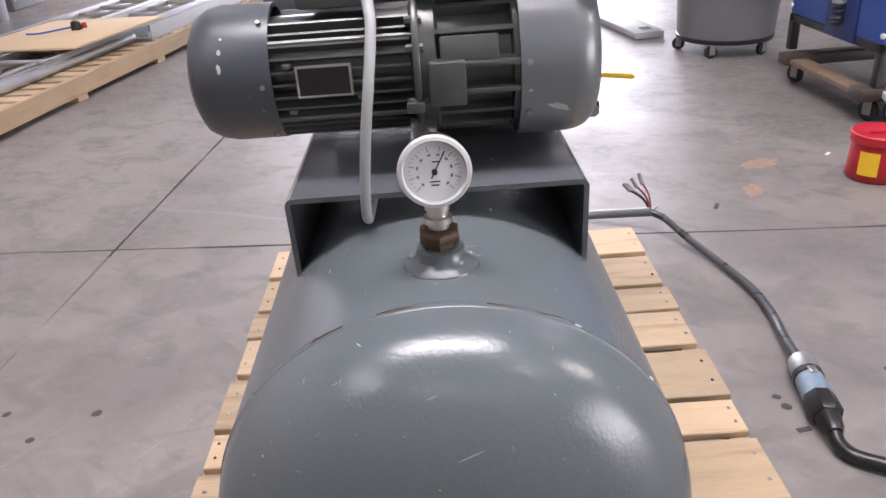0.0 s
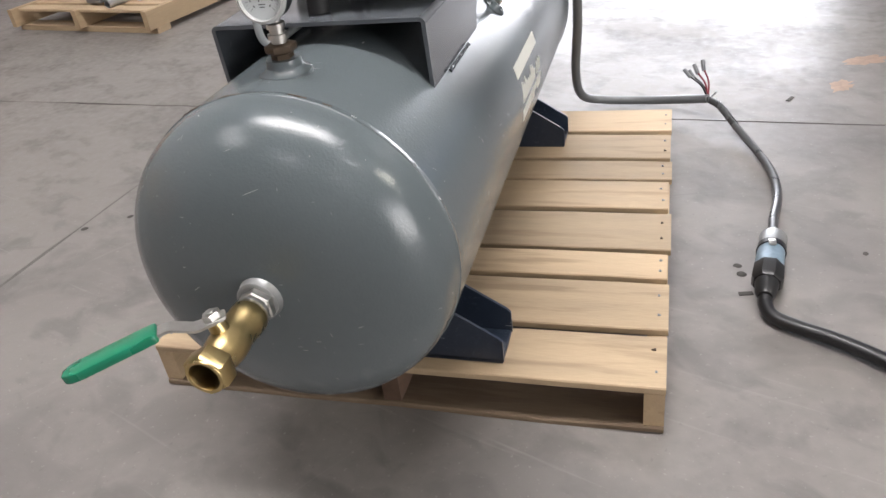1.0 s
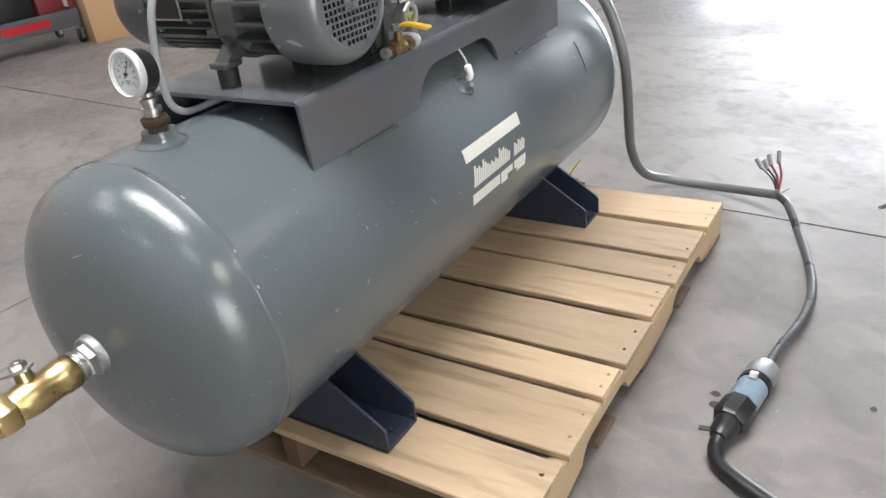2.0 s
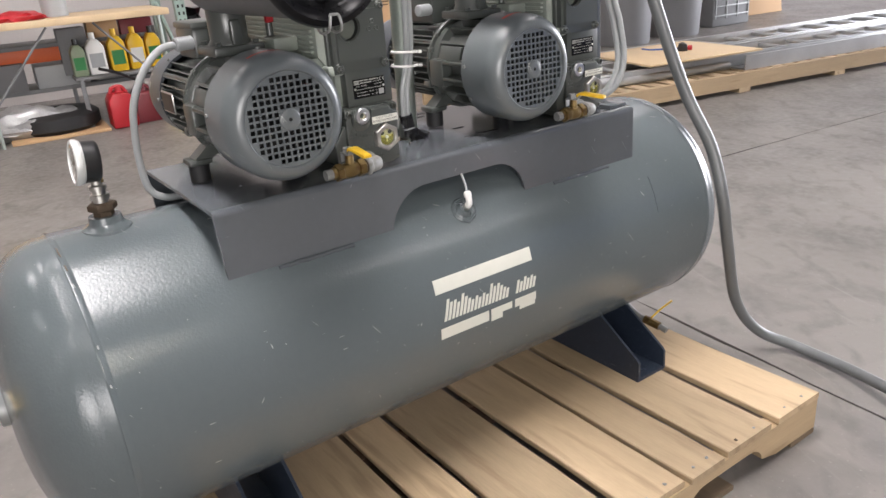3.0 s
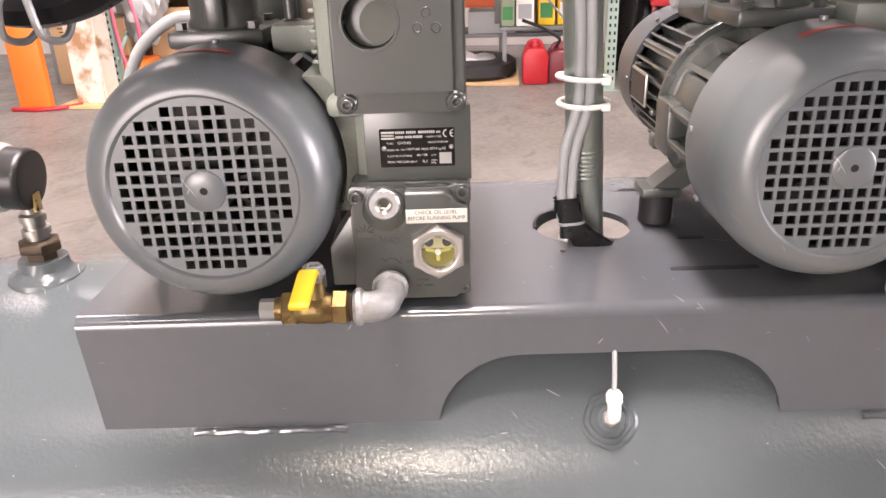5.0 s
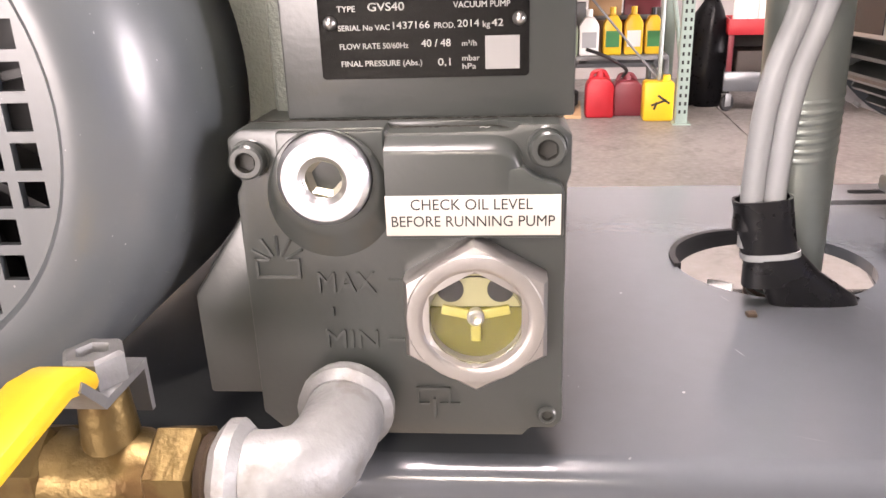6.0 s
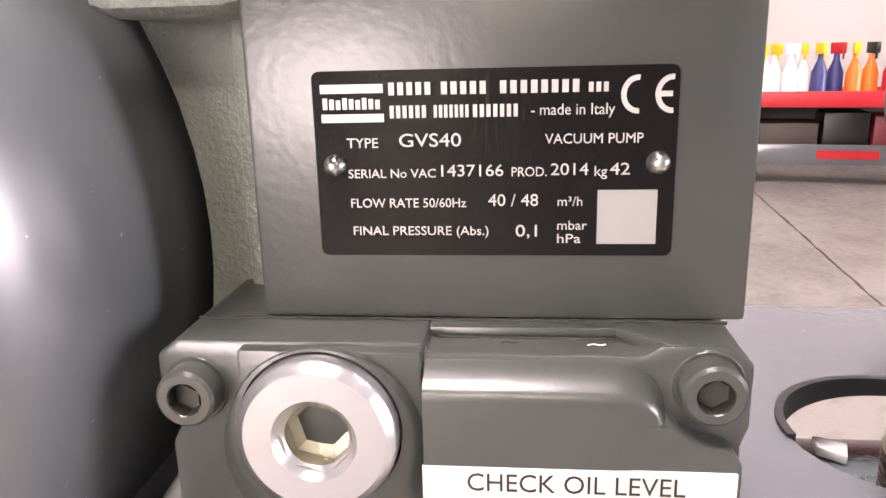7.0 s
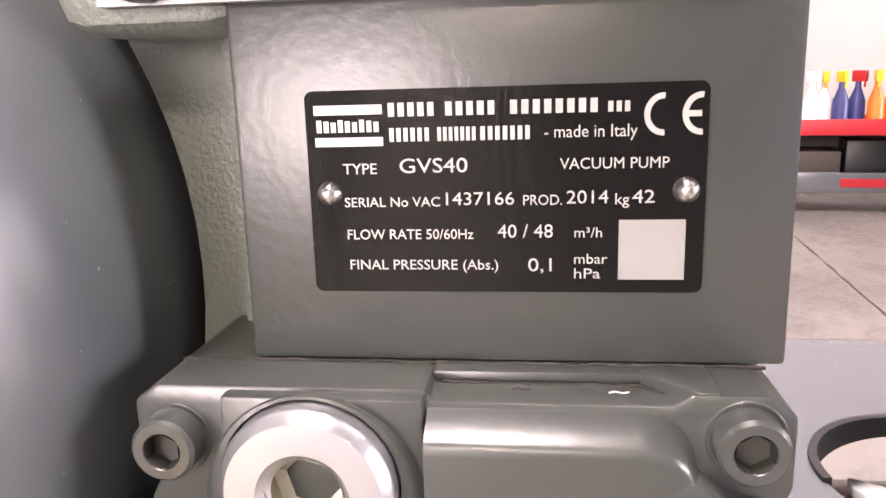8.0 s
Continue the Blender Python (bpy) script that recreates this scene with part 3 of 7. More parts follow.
for y0, y1, z0, z1 in ((1.420, 1.532, 0.424, 0.446), (1.538, 1.590, 0.432, 0.446), (1.538, 1.566, 0.420, 0.434), (1.598, 1.652, 0.430, 0.447), (1.610, 1.650, 0.421, 0.432)):
    skin("decal_bar", y0, y1, z0, z1, 0.0008, CREAM, unit)
# data patch painted over near the far end
skin("covered_plate", 2.025, 2.130, 0.515, 0.590, 0.0016, TANK, unit, label="painted-over data plate")

# pump base: deck with a round opening, and two flanges with an arched cut-out
PX, PY0, PY1, TH = 0.182, 1.070, 2.012, 0.0065
bm = bmesh.new()
add_holed(bm, (-0.172, 1.40), (0.172, 1.70), (-0.010, 1.543), 0.052, TOP - TH, TOP, "z")
add_box(bm, (0, (PY0 + 1.40) / 2, TOP - TH / 2), (0.344, 1.40 - PY0, TH))
add_box(bm, (0, (PY1 + 1.70) / 2, TOP - TH / 2), (0.344, PY1 - 1.70, TH))
part("deck", up(bm), DECK, unit, smooth=30)
for x, y0, y1, w in ((0.110, 1.606, 1.690, 0.0038), (-0.124, 1.606, 1.672, 0.0042), (-0.151, 1.642, 1.700, 0.0040), (0.034, 1.634, 1.662, 0.0036)):
    hole = arc(x, y1 - w, w, 0, 180, 6) + arc(x, y0 + w, w, 180, 360, 6)
    part("slot", up(prism(hole, TOP - 0.002, TOP + 0.0004, "z")), DARK, unit, "dark bolt slot in the deck", smooth=0)
LOW = 0.630
cut = [(1.384, LOW)] + [(a, b) for a, b in arc(1.384 + 0.075, LOW - 0.005, 0.075, 172, 90, 8)] + [(a, b) for a, b in arc(1.696 - 0.075, LOW - 0.005, 0.075, 90, 8, 8)] + [(1.696, LOW)]
side = [(PY0 + 0.006, LOW)] + cut + [(PY1, LOW), (PY1, TOP - 0.010), (PY0, TOP - 0.010)]
for sx in (1, -1):
    bm = bmesh.new()
    add_prism(bm, side, sx * (PX - TH), sx * PX, "x")
    bend = [(PX - 0.010 + 0.010 * math.cos(radians(a)), TOP - 0.010 + 0.010 * math.sin(radians(a))) for a in range(0, 91, 15)]
    bend += [(PX - 0.010 + 0.0035 * math.cos(radians(a)), TOP - 0.010 + 0.0035 * math.sin(radians(a))) for a in range(90, -1, -15)]
    add_prism(bm, [(sx * a, b) for a, b in bend], PY0, PY1, "y")
    part("flange", up(bm), DECK, unit, smooth=30)
    for y0, y1 in ((1.16, 1.30), (1.77, 1.93)):
        weld = tube([(sx * (PX + 0.0035), y0 + (y1 - y0) * k / 14, LOW - 0.001 + 0.0006 * math.sin(k * 2.1)) for k in range(15)], 0.0036, 8, 3)
        part("weld_bead", up(rough_up(weld, 0.0007, 90)), DECK, unit)

# feet: channel saddles under the tank
for y0, y1 in ((1.030, 1.125), (1.958, 2.053)):
    bm = bmesh.new()
    add_box(bm, (0, (y0 + y1) / 2, 0.107 + 0.005), (0.52, y1 - y0, 0.009), 0.001)
    top = [(x, ZC - math.sqrt(R * R - x * x) + 0.004) for x in (0.135, 0.09, 0.045, 0, -0.045, -0.09, -0.135)]
    web = [(-0.262, 0.112), (0.262, 0.112), (0.262, 0.158), (0.255, 0.166), (0.142, 0.240)] + top + [(-0.142, 0.240), (-0.255, 0.166), (-0.262, 0.158)]
    add_prism(bm, web, y0, y0 + 0.006, "y")
    add_prism(bm, web, y1 - 0.006, y1, "y")
    part("foot", up(bm), FOOT, unit, "navy painted channel foot", smooth=25)
    for sx in (1, -1):
        part("bolt", up(cyl((sx * 0.235, (y0 + y1) / 2, 0.115), (sx * 0.235, (y0 + y1) / 2, 0.122), 0.008, seg=6)), FOOT, unit)

# sockets on the tank
part("end_socket", up(lathe([(0, -0.0130), (0.0260, -0.0130), (0.0300, -0.0125), (0.0315, -0.0110), (0.0318, -0.003), (0.0345, 0.002), (0.0375, 0.008), (0, 0.008)], (XT, YF - HEAD, ZC + 0.006), (0, 1, 0), 32)), ZINC, unit, "grey painted threaded socket")
part("top_socket", up(rough_up(lathe([(0, -0.010), (0.043, -0.010), (0.039, 0.001), (0.031, 0.005), (0.027, 0.009), (0.0255, 0.020), (0, 0.020)], (0, 0.952, ZC + R), (0, 0, 1), 32), 0.001, 60)), TANK, unit)
part("top_socket", up(rough_up(lathe([(0, -0.010), (0.050, -0.010), (0.046, 0.002), (0.034, 0.006), (0.028, 0.010), (0.026, 0.024), (0, 0.024)], (0, 2.085, ZC + R), (0, 0, 1), 32), 0.001, 60)), TANK, unit)
na = math.asin((0.630 - ZC) / R)
nd = Vector((math.cos(na), 0, math.sin(na)))
np0 = Vector((XT, 1.539, ZC)) + nd * R
part("side_socket", up(rough_up(lathe([(0, -0.01), (0.0265, -0.01), (0.0262, 0.001), (0.0235, 0.0035), (0.0215, 0.0015), (0.0185, 0.0042), (0.0165, 0.0022), (0.0150, 0.005), (0.012, 0.010), (0, 0.010)], np0, nd, 36), 0.0016, 90)), TANK, unit, "socket with a rough weld ring")
nip = thing("tube_fitting", np0 + nd * 0.010, "white push-in elbow fitting with a thin tube", "pipe fitting")
part("nut", cyl((0, 0, 0), nd * 0.009, 0.0080, seg=6), STEEL, nip)
part("elbow", tube([nd * 0.007, nd * 0.015, nd * 0.017 + Vector((-0.001, 0, 0.006)), nd * 0.017 + Vector((-0.004, 0, 0.016))], 0.0062, 14), WHITE, nip)
part("collar", lathe([(0, 0), (0.0074, 0), (0.0074, 0.0075), (0.0064, 0.0090), (0.0050, 0.0110), (0, 0.0110)], nd * 0.017 + Vector((-0.003, 0, 0.012)), (-0.3, 0, 1), 8), WHITE, nip)
part("tube", tube([nd * 0.017 + Vector((-0.006, 0, 0.020)), nd * 0.017 + Vector((-0.013, 0.001, 0.038)), nd * 0.017 + Vector((-0.034, 0.003, 0.060)), nd * 0.017 + Vector((-0.080, 0.005, 0.072))], 0.0022, 8), LEAD, nip)

plugf = thing("pipe_plug", (0, 2.085, ZC + R + 0.024), "steel plug screwed into the far tank socket", "pipe plug")
part("hex", lathe([(0, 0), (0.019, 0), (0.019, 0.010), (0.017, 0.012), (0, 0.012)], (0, 0, 0), (0, 0, 1), 6), STEEL, plugf, smooth=25)
part("square_head", box((0, 0, 0.018), (0.014, 0.014, 0.012), 0.0015), STEEL, plugf)
# rust along the front seam, and short pale streaks lower down its side
for a0, a1 in ((96, 104), (112, 120), (74, 80), (66, 69), (58, 59.5), (35, 36.2), (22, 23)):
    bm = tube([(XT + (R + 0.0012) * math.cos(radians(a0 + (a1 - a0) * k / 9)), SEAM + 0.0006 * math.sin(k * 1.9), ZC + (R + 0.0012) * math.sin(radians(a0 + (a1 - a0) * k / 9))) for k in range(10)], 0.0011, 6, 2)
    part("rust_streak", up(rough_up(bm, 0.001, 120)), RUST if a0 > 60 else LEAD, unit)

# ---- the pallet under it ----
PT = 0.107
pallet = thing("pallet", (0.037, 1.61, 0), "worn pine shipping pallet under the tank", "pallet")


def pp(bm):
    bm.transform(Matrix.Translation((-0.037, -1.61, 0)))
    return bm


def plank(name, c, size, parent, material, seed, warp=0.004, fix=None):
    """A sawn board with softly broken edges and a little warp."""
    bm = bmesh.new()
    n = 10
    ax = 0 if size[0] >= size[1] else 1
    rings = []
    rng = random.Random(seed)
    for k in range(n + 1):
        t = k / n - 0.5
        w = (size[1 - ax]) / 2 + rng.uniform(-0.0015, 0.0015)
        hz = size[2] / 2
        dz = warp * noise.noise(Vector((t * 2.3, seed * 3.1, 0)))
        e = 0.0022
        loop = [(-w, -hz + e), (-w + e, -hz), (w - e, -hz), (w, -hz + e), (w, hz - e), (w - e, hz), (-w + e, hz), (-w, hz - e)]
        ring = []
        for a, b in loop:
            along = t * size[ax]
            p = (along, a, b + dz) if ax == 0 else (a, along, b + dz)
            ring.append(bm.verts.new(Vector(c) + Vector(p)))
        rings.append(ring)
    for a, b in zip(rings[:-1], rings[1:]):
        for k in range(8):
            bm.faces.new((a[k], a[(k + 1) % 8], b[(k + 1) % 8], b[k]))
    bm.faces.new(rings[0][::-1])
    bm.faces.new(rings[-1])
    return part(name, (fix or (lambda q: q))(bm), material, parent, smooth=30)


edges = [(0.998, 1.141), (1.160, 1.313), (1.331, 1.425), (1.441, 1.600), (1.622, 1.759), (1.772, 1.876), (1.893, 2.044), (2.068, 2.222)]
for k, (a, b) in enumerate(edges):
    plank("deck_board", (0.037, (a + b) / 2, PT - 0.008), (1.032 + 0.008 * math.sin(k * 2.7), b - a, 0.016), pallet, WOOD, 10 + k, 0.003, pp)
for k, (a, b) in enumerate(((0.995, 1.085), (1.30, 1.39), (1.56, 1.65), (1.83, 1.92), (2.13, 2.222))):
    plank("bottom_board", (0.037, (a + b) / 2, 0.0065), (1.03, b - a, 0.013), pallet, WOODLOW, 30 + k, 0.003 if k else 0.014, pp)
for k, x in enumerate((-0.462, 0.037, 0.534)):
    st = [(1.0, 0.015), (1.15, 0.015)] + arc(1.27, 0.015, 0.05, 165, 90, 4) + arc(1.42, 0.015, 0.05, 90, 15, 4) + [(1.56, 0.015), (1.70, 0.015)]
    st += arc(1.82, 0.015, 0.05, 165, 90, 4) + arc(1.97, 0.015, 0.05, 90, 15, 4) + [(2.07, 0.015), (2.222, 0.015), (2.222, 0.091), (1.0, 0.091)]
    # the middle stringer is a darker brown than the outer two
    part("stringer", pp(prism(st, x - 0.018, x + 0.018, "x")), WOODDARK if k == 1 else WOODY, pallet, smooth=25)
nails = random.Random(3)
for k, (a, b) in enumerate(edges):
    for x in (-0.462, 0.534):
        for q in (0.3, 0.72):
            part("nail", pp(cyl((x + nails.uniform(-0.008, 0.008), a + (b - a) * q, PT - 0.002), (x, a + (b - a) * q, PT + 0.0008), 0.0034, seg=8)), ZINC if nails.random() < 0.6 else RUST, pallet)

# ---- the vacuum pumps ----
AX = 0.121      # height of the shaft above the deck
PYC = 1.2095    # the first pump's shaft


def socket_bolt(parent, x, v, w, r=0.0055, lug=0.0085, x0=None, material=None):
    """A recessed socket-head screw that faces +x."""
    bm = lathe([(0, -0.006), (r, -0.006), (r, 0.004), (r - 0.0008, 0.0048), (r * 0.52, 0.0048)], (x, v, w), (1, 0, 0), 24)
    part("screw", bm, material or PUMP, parent)
    bm = bmesh.new()
    add_lathe(bm, [(r * 0.52, 0.0048), (r * 0.52, 0.0005), (0, 0.0005)], (x, v, w), (1, 0, 0), 6)
    part("hex_socket", bm, DUSTY, parent)


def cap_screw(parent, x, v, w, r, height):
    """A proud socket-head cap screw that faces +x, with a deep hexagon in its head."""
    head = part("screw", lathe([(r * 1.02, -0.002), (r, 0.0), (r, height - 0.0006), (r - 0.0006, height), (r * 0.60, height), (r * 0.56, height - 0.0003)], (x, v, w), (1, 0, 0), 28), PUMP, parent)
    part("hex_socket", lathe([(r * 0.60, height - 0.0001), (r * 0.58, height * 0.45), (0, height * 0.38)], (x, v, w), (1, 0, 0), 6), CASTDUST, head, smooth=15)


def build_pump():
    t = thing("vacuum_pump", (0, PYC, TOP), "grey oil-sealed rotary vane vacuum pump with a grilled fan cowl", "vacuum pump", "pumps on the receiver")
    c = (0, 0, AX)
    # fan cowl with a square-holed grille
    CR = 0.1005
    cowl = part("fan_cowl", lathe([(CR - 0.004, 0.108), (CR, 0.108), (CR, 0.172), (CR - 0.0015, 0.182), (CR - 0.006, 0.193), (CR - 0.0135, 0.2015), (CR - 0.0215, 0.2055),
                                   (CR - 0.0255, 0.2055), (CR - 0.0275, 0.2035), (CR - 0.0285, 0.1990), (CR - 0.022, 0.197), (CR - 0.010, 0.185), (CR - 0.004, 0.172), (CR - 0.004, 0.108)],
                                  c, (1, 0, 0), 72), COWL, t)
    pitch, hole, n = 0.0104, 0.0074, 15
    lines = []
    for k in range(n):
        lines += [(k - n / 2 + 0.5) * pitch - hole / 2, (k - n / 2 + 0.5) * pitch + hole / 2]
    lines = [lines[0] - 0.006] + lines + [lines[-1] + 0.006]
    bm = bmesh.new()
    grid = {}

    def vert(i, j, x):
        if (i, j, x) not in grid:
            grid[i, j, x] = bm.verts.new((x, lines[i], AX + lines[j]))
        return grid[i, j, x]

    XF, XB = 0.2028, 0.2003
    open_cell = set()
    for i in range(len(lines) - 1):
        for j in range(len(lines) - 1):
            a, b = (lines[i] + lines[i + 1]) / 2, (lines[j] + lines[j + 1]) / 2
            r = math.hypot(a, b)
            if i % 2 == 1 and j % 2 == 1 and 0.0200 < r < 0.0695 and max(abs(a), abs(b)) > 0.012:
                open_cell.add((i, j))
    kept = lambda i, j: 0 <= i < len(lines) - 1 and 0 <= j < len(lines) - 1 and (i, j) not in open_cell and math.hypot((lines[i] + lines[i + 1]) / 2, (lines[j] + lines[j + 1]) / 2) < 0.0795
    for i in range(len(lines) - 1):
        for j in range(len(lines) - 1):
            if not kept(i, j):
                continue
            bm.faces.new((vert(i, j, XF), vert(i + 1, j, XF), vert(i + 1, j + 1, XF), vert(i, j + 1, XF)))
            for (di, dj), (p, q) in (((-1, 0), ((i, j), (i, j + 1))), ((1, 0), ((i + 1, j + 1), (i + 1, j))), ((0, -1), ((i + 1, j), (i, j))), ((0, 1), ((i, j + 1), (i + 1, j + 1)))):
                if not kept(i + di, j + dj):
                    bm.faces.new((vert(*p, XF), vert(*q, XF), vert(*q, XB), vert(*p, XB)))
    part("grille", bm, COWL, cowl, smooth=0)
    part("hub_cap", lathe([(0, 0.2042), (0.0032, 0.2042), (0.0032, 0.2049), (0.0150, 0.2049), (0.0168, 0.2036), (0.0168, 0.2020)], c, (1, 0, 0), 28), COWL, cowl)
    part("hub_hole", lathe([(0, 0.2045), (0.0030, 0.2045), (0.0030, 0.2040)], c, (1, 0, 0), 12), DARK, cowl)
    fan = lathe([(0, 0.150), (0.080, 0.150), (0.080, 0.156), (0.022, 0.158), (0.020, 0.185), (0, 0.185)], c, (1, 0, 0), 24)
    fan = part("fan", fan, BLACK, t, "black plastic cooling fan")
    for k in range(9):
        part("fan_blade", box((0, 0, 0), (0.026, 0.0025, 0.050), 0, Matrix.Translation((0.171, 0, AX)) @ Matrix.Rotation(2 * math.pi * k / 9, 4, "X") @ Matrix.Translation((0, 0, 0.049))), BLACK, fan)
    # red arrow sticker on top of the cowl
    bm = bmesh.new()
    ang = [radians(90 + 18 * (k / 8 - 0.5) * 2 + 4) for k in range(9)]
    vs = [[bm.verts.new((x, (CR + 0.0006) * math.cos(a), AX + (CR + 0.0006) * math.sin(a))) for x in (0.157, 0.165)] for a in ang]
    for a, b in zip(vs[:-1], vs[1:]):
        bm.faces.new((a[0], a[1], b[1], b[0]))
    part("arrow_sticker", bm, REDMARK, cowl, "red direction sticker")
    for v, w in ((-0.088, -0.05), (0.0, 0.1005), (-0.099, 0.012)):
        part("cowl_screw", cyl((0.118, v, AX + w), (0.118, v * 1.03, AX + w * 1.03), 0.0035, seg=10), ZINC, cowl)
    # pump cylinder with deep axial ribs
    body = lathe([(0, -0.012), (0.082, -0.012), (0.088, -0.008), (0.088, 0.010), (0.074, 0.014), (0.074, 0.100), (0.090, 0.102), (0.090, 0.112), (0, 0.112)], c, (1, 0, 0), 48)
    ribs, pads = [], []
    for k in range(16):
        a = 2 * math.pi * (k + 0.5) / 16
        ribs.append(bmesh.new())
        add_box(ribs[-1], (0, 0, 0), (0.094, 0.006, 0.016), 0, Matrix.Translation((0.056, 0, AX)) @ Matrix.Rotation(a, 4, "X") @ Matrix.Translation((0, 0, 0.080)))
    for a in (-70, -110, 20, 160):
        m = Matrix.Translation((0.050, 0, AX)) @ Matrix.Rotation(radians(a - 90), 4, "X")
        pads.append(box((0, 0, 0), (0.070, 0.030, 0.012), 0.003, m @ Matrix.Translation((0, 0, 0.082))))
    body = part("pump_cylinder", body, PUMP, t, smooth=25)
    for bm in ribs:
        part("rib", bm, PUMP, body, smooth=25)
    for bm in pads:
        part("pad", bm, PUMP, body, smooth=25)
    # motor with thin fins
    motor = lathe([(0, -0.205), (0.066, -0.205), (0.066, -0.020), (0.083, -0.016), (0.083, -0.010), (0, -0.010)], c, (1, 0, 0), 48)
    fins, rods = [], []
    for k in range(34):
        a = 2 * math.pi * k / 34
        if 62 < math.degrees(a) % 360 < 118:
            continue
        fins.append(bmesh.new())
        add_box(fins[-1], (0, 0, 0), (0.178, 0.0028, 0.022), 0, Matrix.Translation((-0.108, 0, AX)) @ Matrix.Rotation(a - math.pi / 2, 4, "X") @ Matrix.Translation((0, 0, 0.071)))
    for a in (35, 145, 215, 325):
        m = Matrix.Translation((0, 0, AX)) @ Matrix.Rotation(radians(a - 90), 4, "X")
        rods.append(cyl(m @ Vector((-0.200, 0, 0.079)), m @ Vector((-0.008, 0, 0.079)), 0.004, seg=8))
    motor = part("motor_housing", motor, PUMP, t, smooth=25)
    for bm in fins:
        part("fin", bm, PUMP, motor, smooth=25)
    for bm in rods:
        part("tie_rod", bm, PUMP, motor)
    mc = part("motor_cowl", lathe([(0.078, -0.185), (0.0835, -0.185), (0.0835, -0.248), (0.080, -0.266), (0.072, -0.280), (0.058, -0.288), (0.012, -0.290), (0, -0.290)], c, (1, 0, 0), 48), COWLSHADED, t, "motor cowl with shade darkened into its blue-grey paint")
    for v, w in ((-0.083, 0.0), (-0.05, 0.068), (-0.05, -0.068)):
        part("cowl_screw", cyl((-0.196, v, AX + w), (-0.196, v * 1.035, AX + w * 1.035), 0.003, seg=10), ZINC, mc)
    rp = part("rating_plate", box((-0.122, -0.0865, AX + 0.004), (0.066, 0.003, 0.038), 0.0012), STEEL, t, "small metal rating plate")
    part("rating_face", box((-0.122, -0.0883, AX + 0.004), (0.060, 0.0008, 0.032)), BLACK, rp)
    block = part("side_block", box((0.022, -0.0860, AX - 0.008), (0.044, 0.026, 0.052), 0.003), PUMP, t)
    for w in (0.013, -0.018):
        part("slot_edge", box((0.076, -0.0900, AX + w), (0.066, 0.016, 0.006), 0.001), PUMP, block)
    part("lug", box((-0.017, -0.088, AX - 0.034), (0.022, 0.018, 0.014), 0.003), PUMP, t, "worn casting lug")
    part("flange_rib", lathe([(0.080, -0.0165), (0.0935, -0.0165), (0.0945, -0.0150), (0.0945, -0.0100), (0.0935, -0.0085), (0.080, -0.0085)], c, (1, 0, 0), 48), PUMP, t)
    for a in (200, 222, 158, 136):
        m = Matrix.Translation((0, 0, AX)) @ Matrix.Rotation(radians(a - 90), 4, "X")
        part("flange_bolt", cyl(m @ Vector((-0.024, 0, 0.089)), m @ Vector((-0.004, 0, 0.089)), 0.0052, seg=6), PUMP, t)
    for q, a in enumerate((165, 172, 184, 193, 204)):
        m = Matrix.Translation((-0.165 + 0.028 * (q % 4), 0, AX)) @ Matrix.Rotation(radians(a - 90), 4, "X")
        part("boss", box((0, 0, 0), (0.010, 0.007, 0.024), 0.002, m @ Matrix.Translation((0, 0, 0.073))), PUMP, t)
    # terminal box and inlet on top
    tb = part("terminal_box", box((-0.105, 0.0, AX + 0.103), (0.094, 0.084, 0.052), 0.006), PUMP, t)
    part("terminal_lid", box((-0.105, 0.0, AX + 0.133), (0.098, 0.088, 0.012), 0.004), PUMP, tb)
    part("cable_gland", cyl((-0.070, -0.040, AX + 0.106), (-0.066, -0.072, AX + 0.106), 0.012, seg=12, bevel=0.002), LEAD, tb, "pale grey cable gland")
    inlet = part("inlet_flange", box((0.034, -0.012, AX + 0.098), (0.086, 0.086, 0.016), 0.004), PUMP, t)
    for v in (-0.044, 0.020):
        for x in (0.002, 0.066):
            part("flange_bolt", cyl((x, v, AX + 0.104), (x, v, AX + 0.112), 0.0055, seg=6), PUMP, inlet)
    part("inlet_port", lathe([(0, 0), (0.034, 0), (0.034, 0.012), (0.031, 0.016), (0.031, 0.070), (0.033, 0.074), (0.033, 0.082), (0.024, 0.084), (0, 0.084)], (0.034, -0.012, AX + 0.098), (0, 0, 1), 32), PUMP, t)
    part("inlet_rib", box((0.066, -0.012, AX + 0.125), (0.012, 0.018, 0.040), 0.004), PUMP, t)
    part("inlet_nipple", cyl((0.034, -0.012, AX + 0.18), (0.034, -0.012, AX + 0.245), 0.024, seg=28), GALV, t, "galvanised pipe nipple")
    # gas ballast valve with a red clip
    gb = part("ballast_valve", lathe([(0, 0), (0.010, 0), (0.010, 0.018), (0.006, 0.020), (0.006, 0.050), (0.009, 0.052), (0.009, 0.066), (0, 0.066)], (0.052, 0.052, AX + 0.092), (0, 0, 1), 16), PUMP, t)
    part("red_clip", box((0.060, 0.050, AX + 0.150), (0.008, 0.014, 0.034), 0.002), RED, gb, "red plastic clip")
    add = box((0.070, 0.062, AX + 0.098), (0.040, 0.044, 0.024), 0.004)
    part("bridge", add, CAST, t)
    # feet
    for v in (-0.0885, 0.0885):
        leg = prism([(v - 0.016, 0.036), (v + 0.016, 0.036), (v * 0.55 + 0.020, AX - 0.055), (v * 0.55 - 0.020, AX - 0.055)], -0.026, 0.006, "x")
        ft = part("foot_bracket", leg, PUMP, t, smooth=20)
        add_b = box((-0.010, v, 0.037), (0.040, 0.040, 0.010), 0.003)
        part("foot_pad", add_b, PUMP, ft)
        part("rubber_mount", cyl((-0.010, v, 0.0), (-0.010, v, 0.033), 0.0175, seg=24, bevel=0.002), RUBBER, t, "black rubber mount")

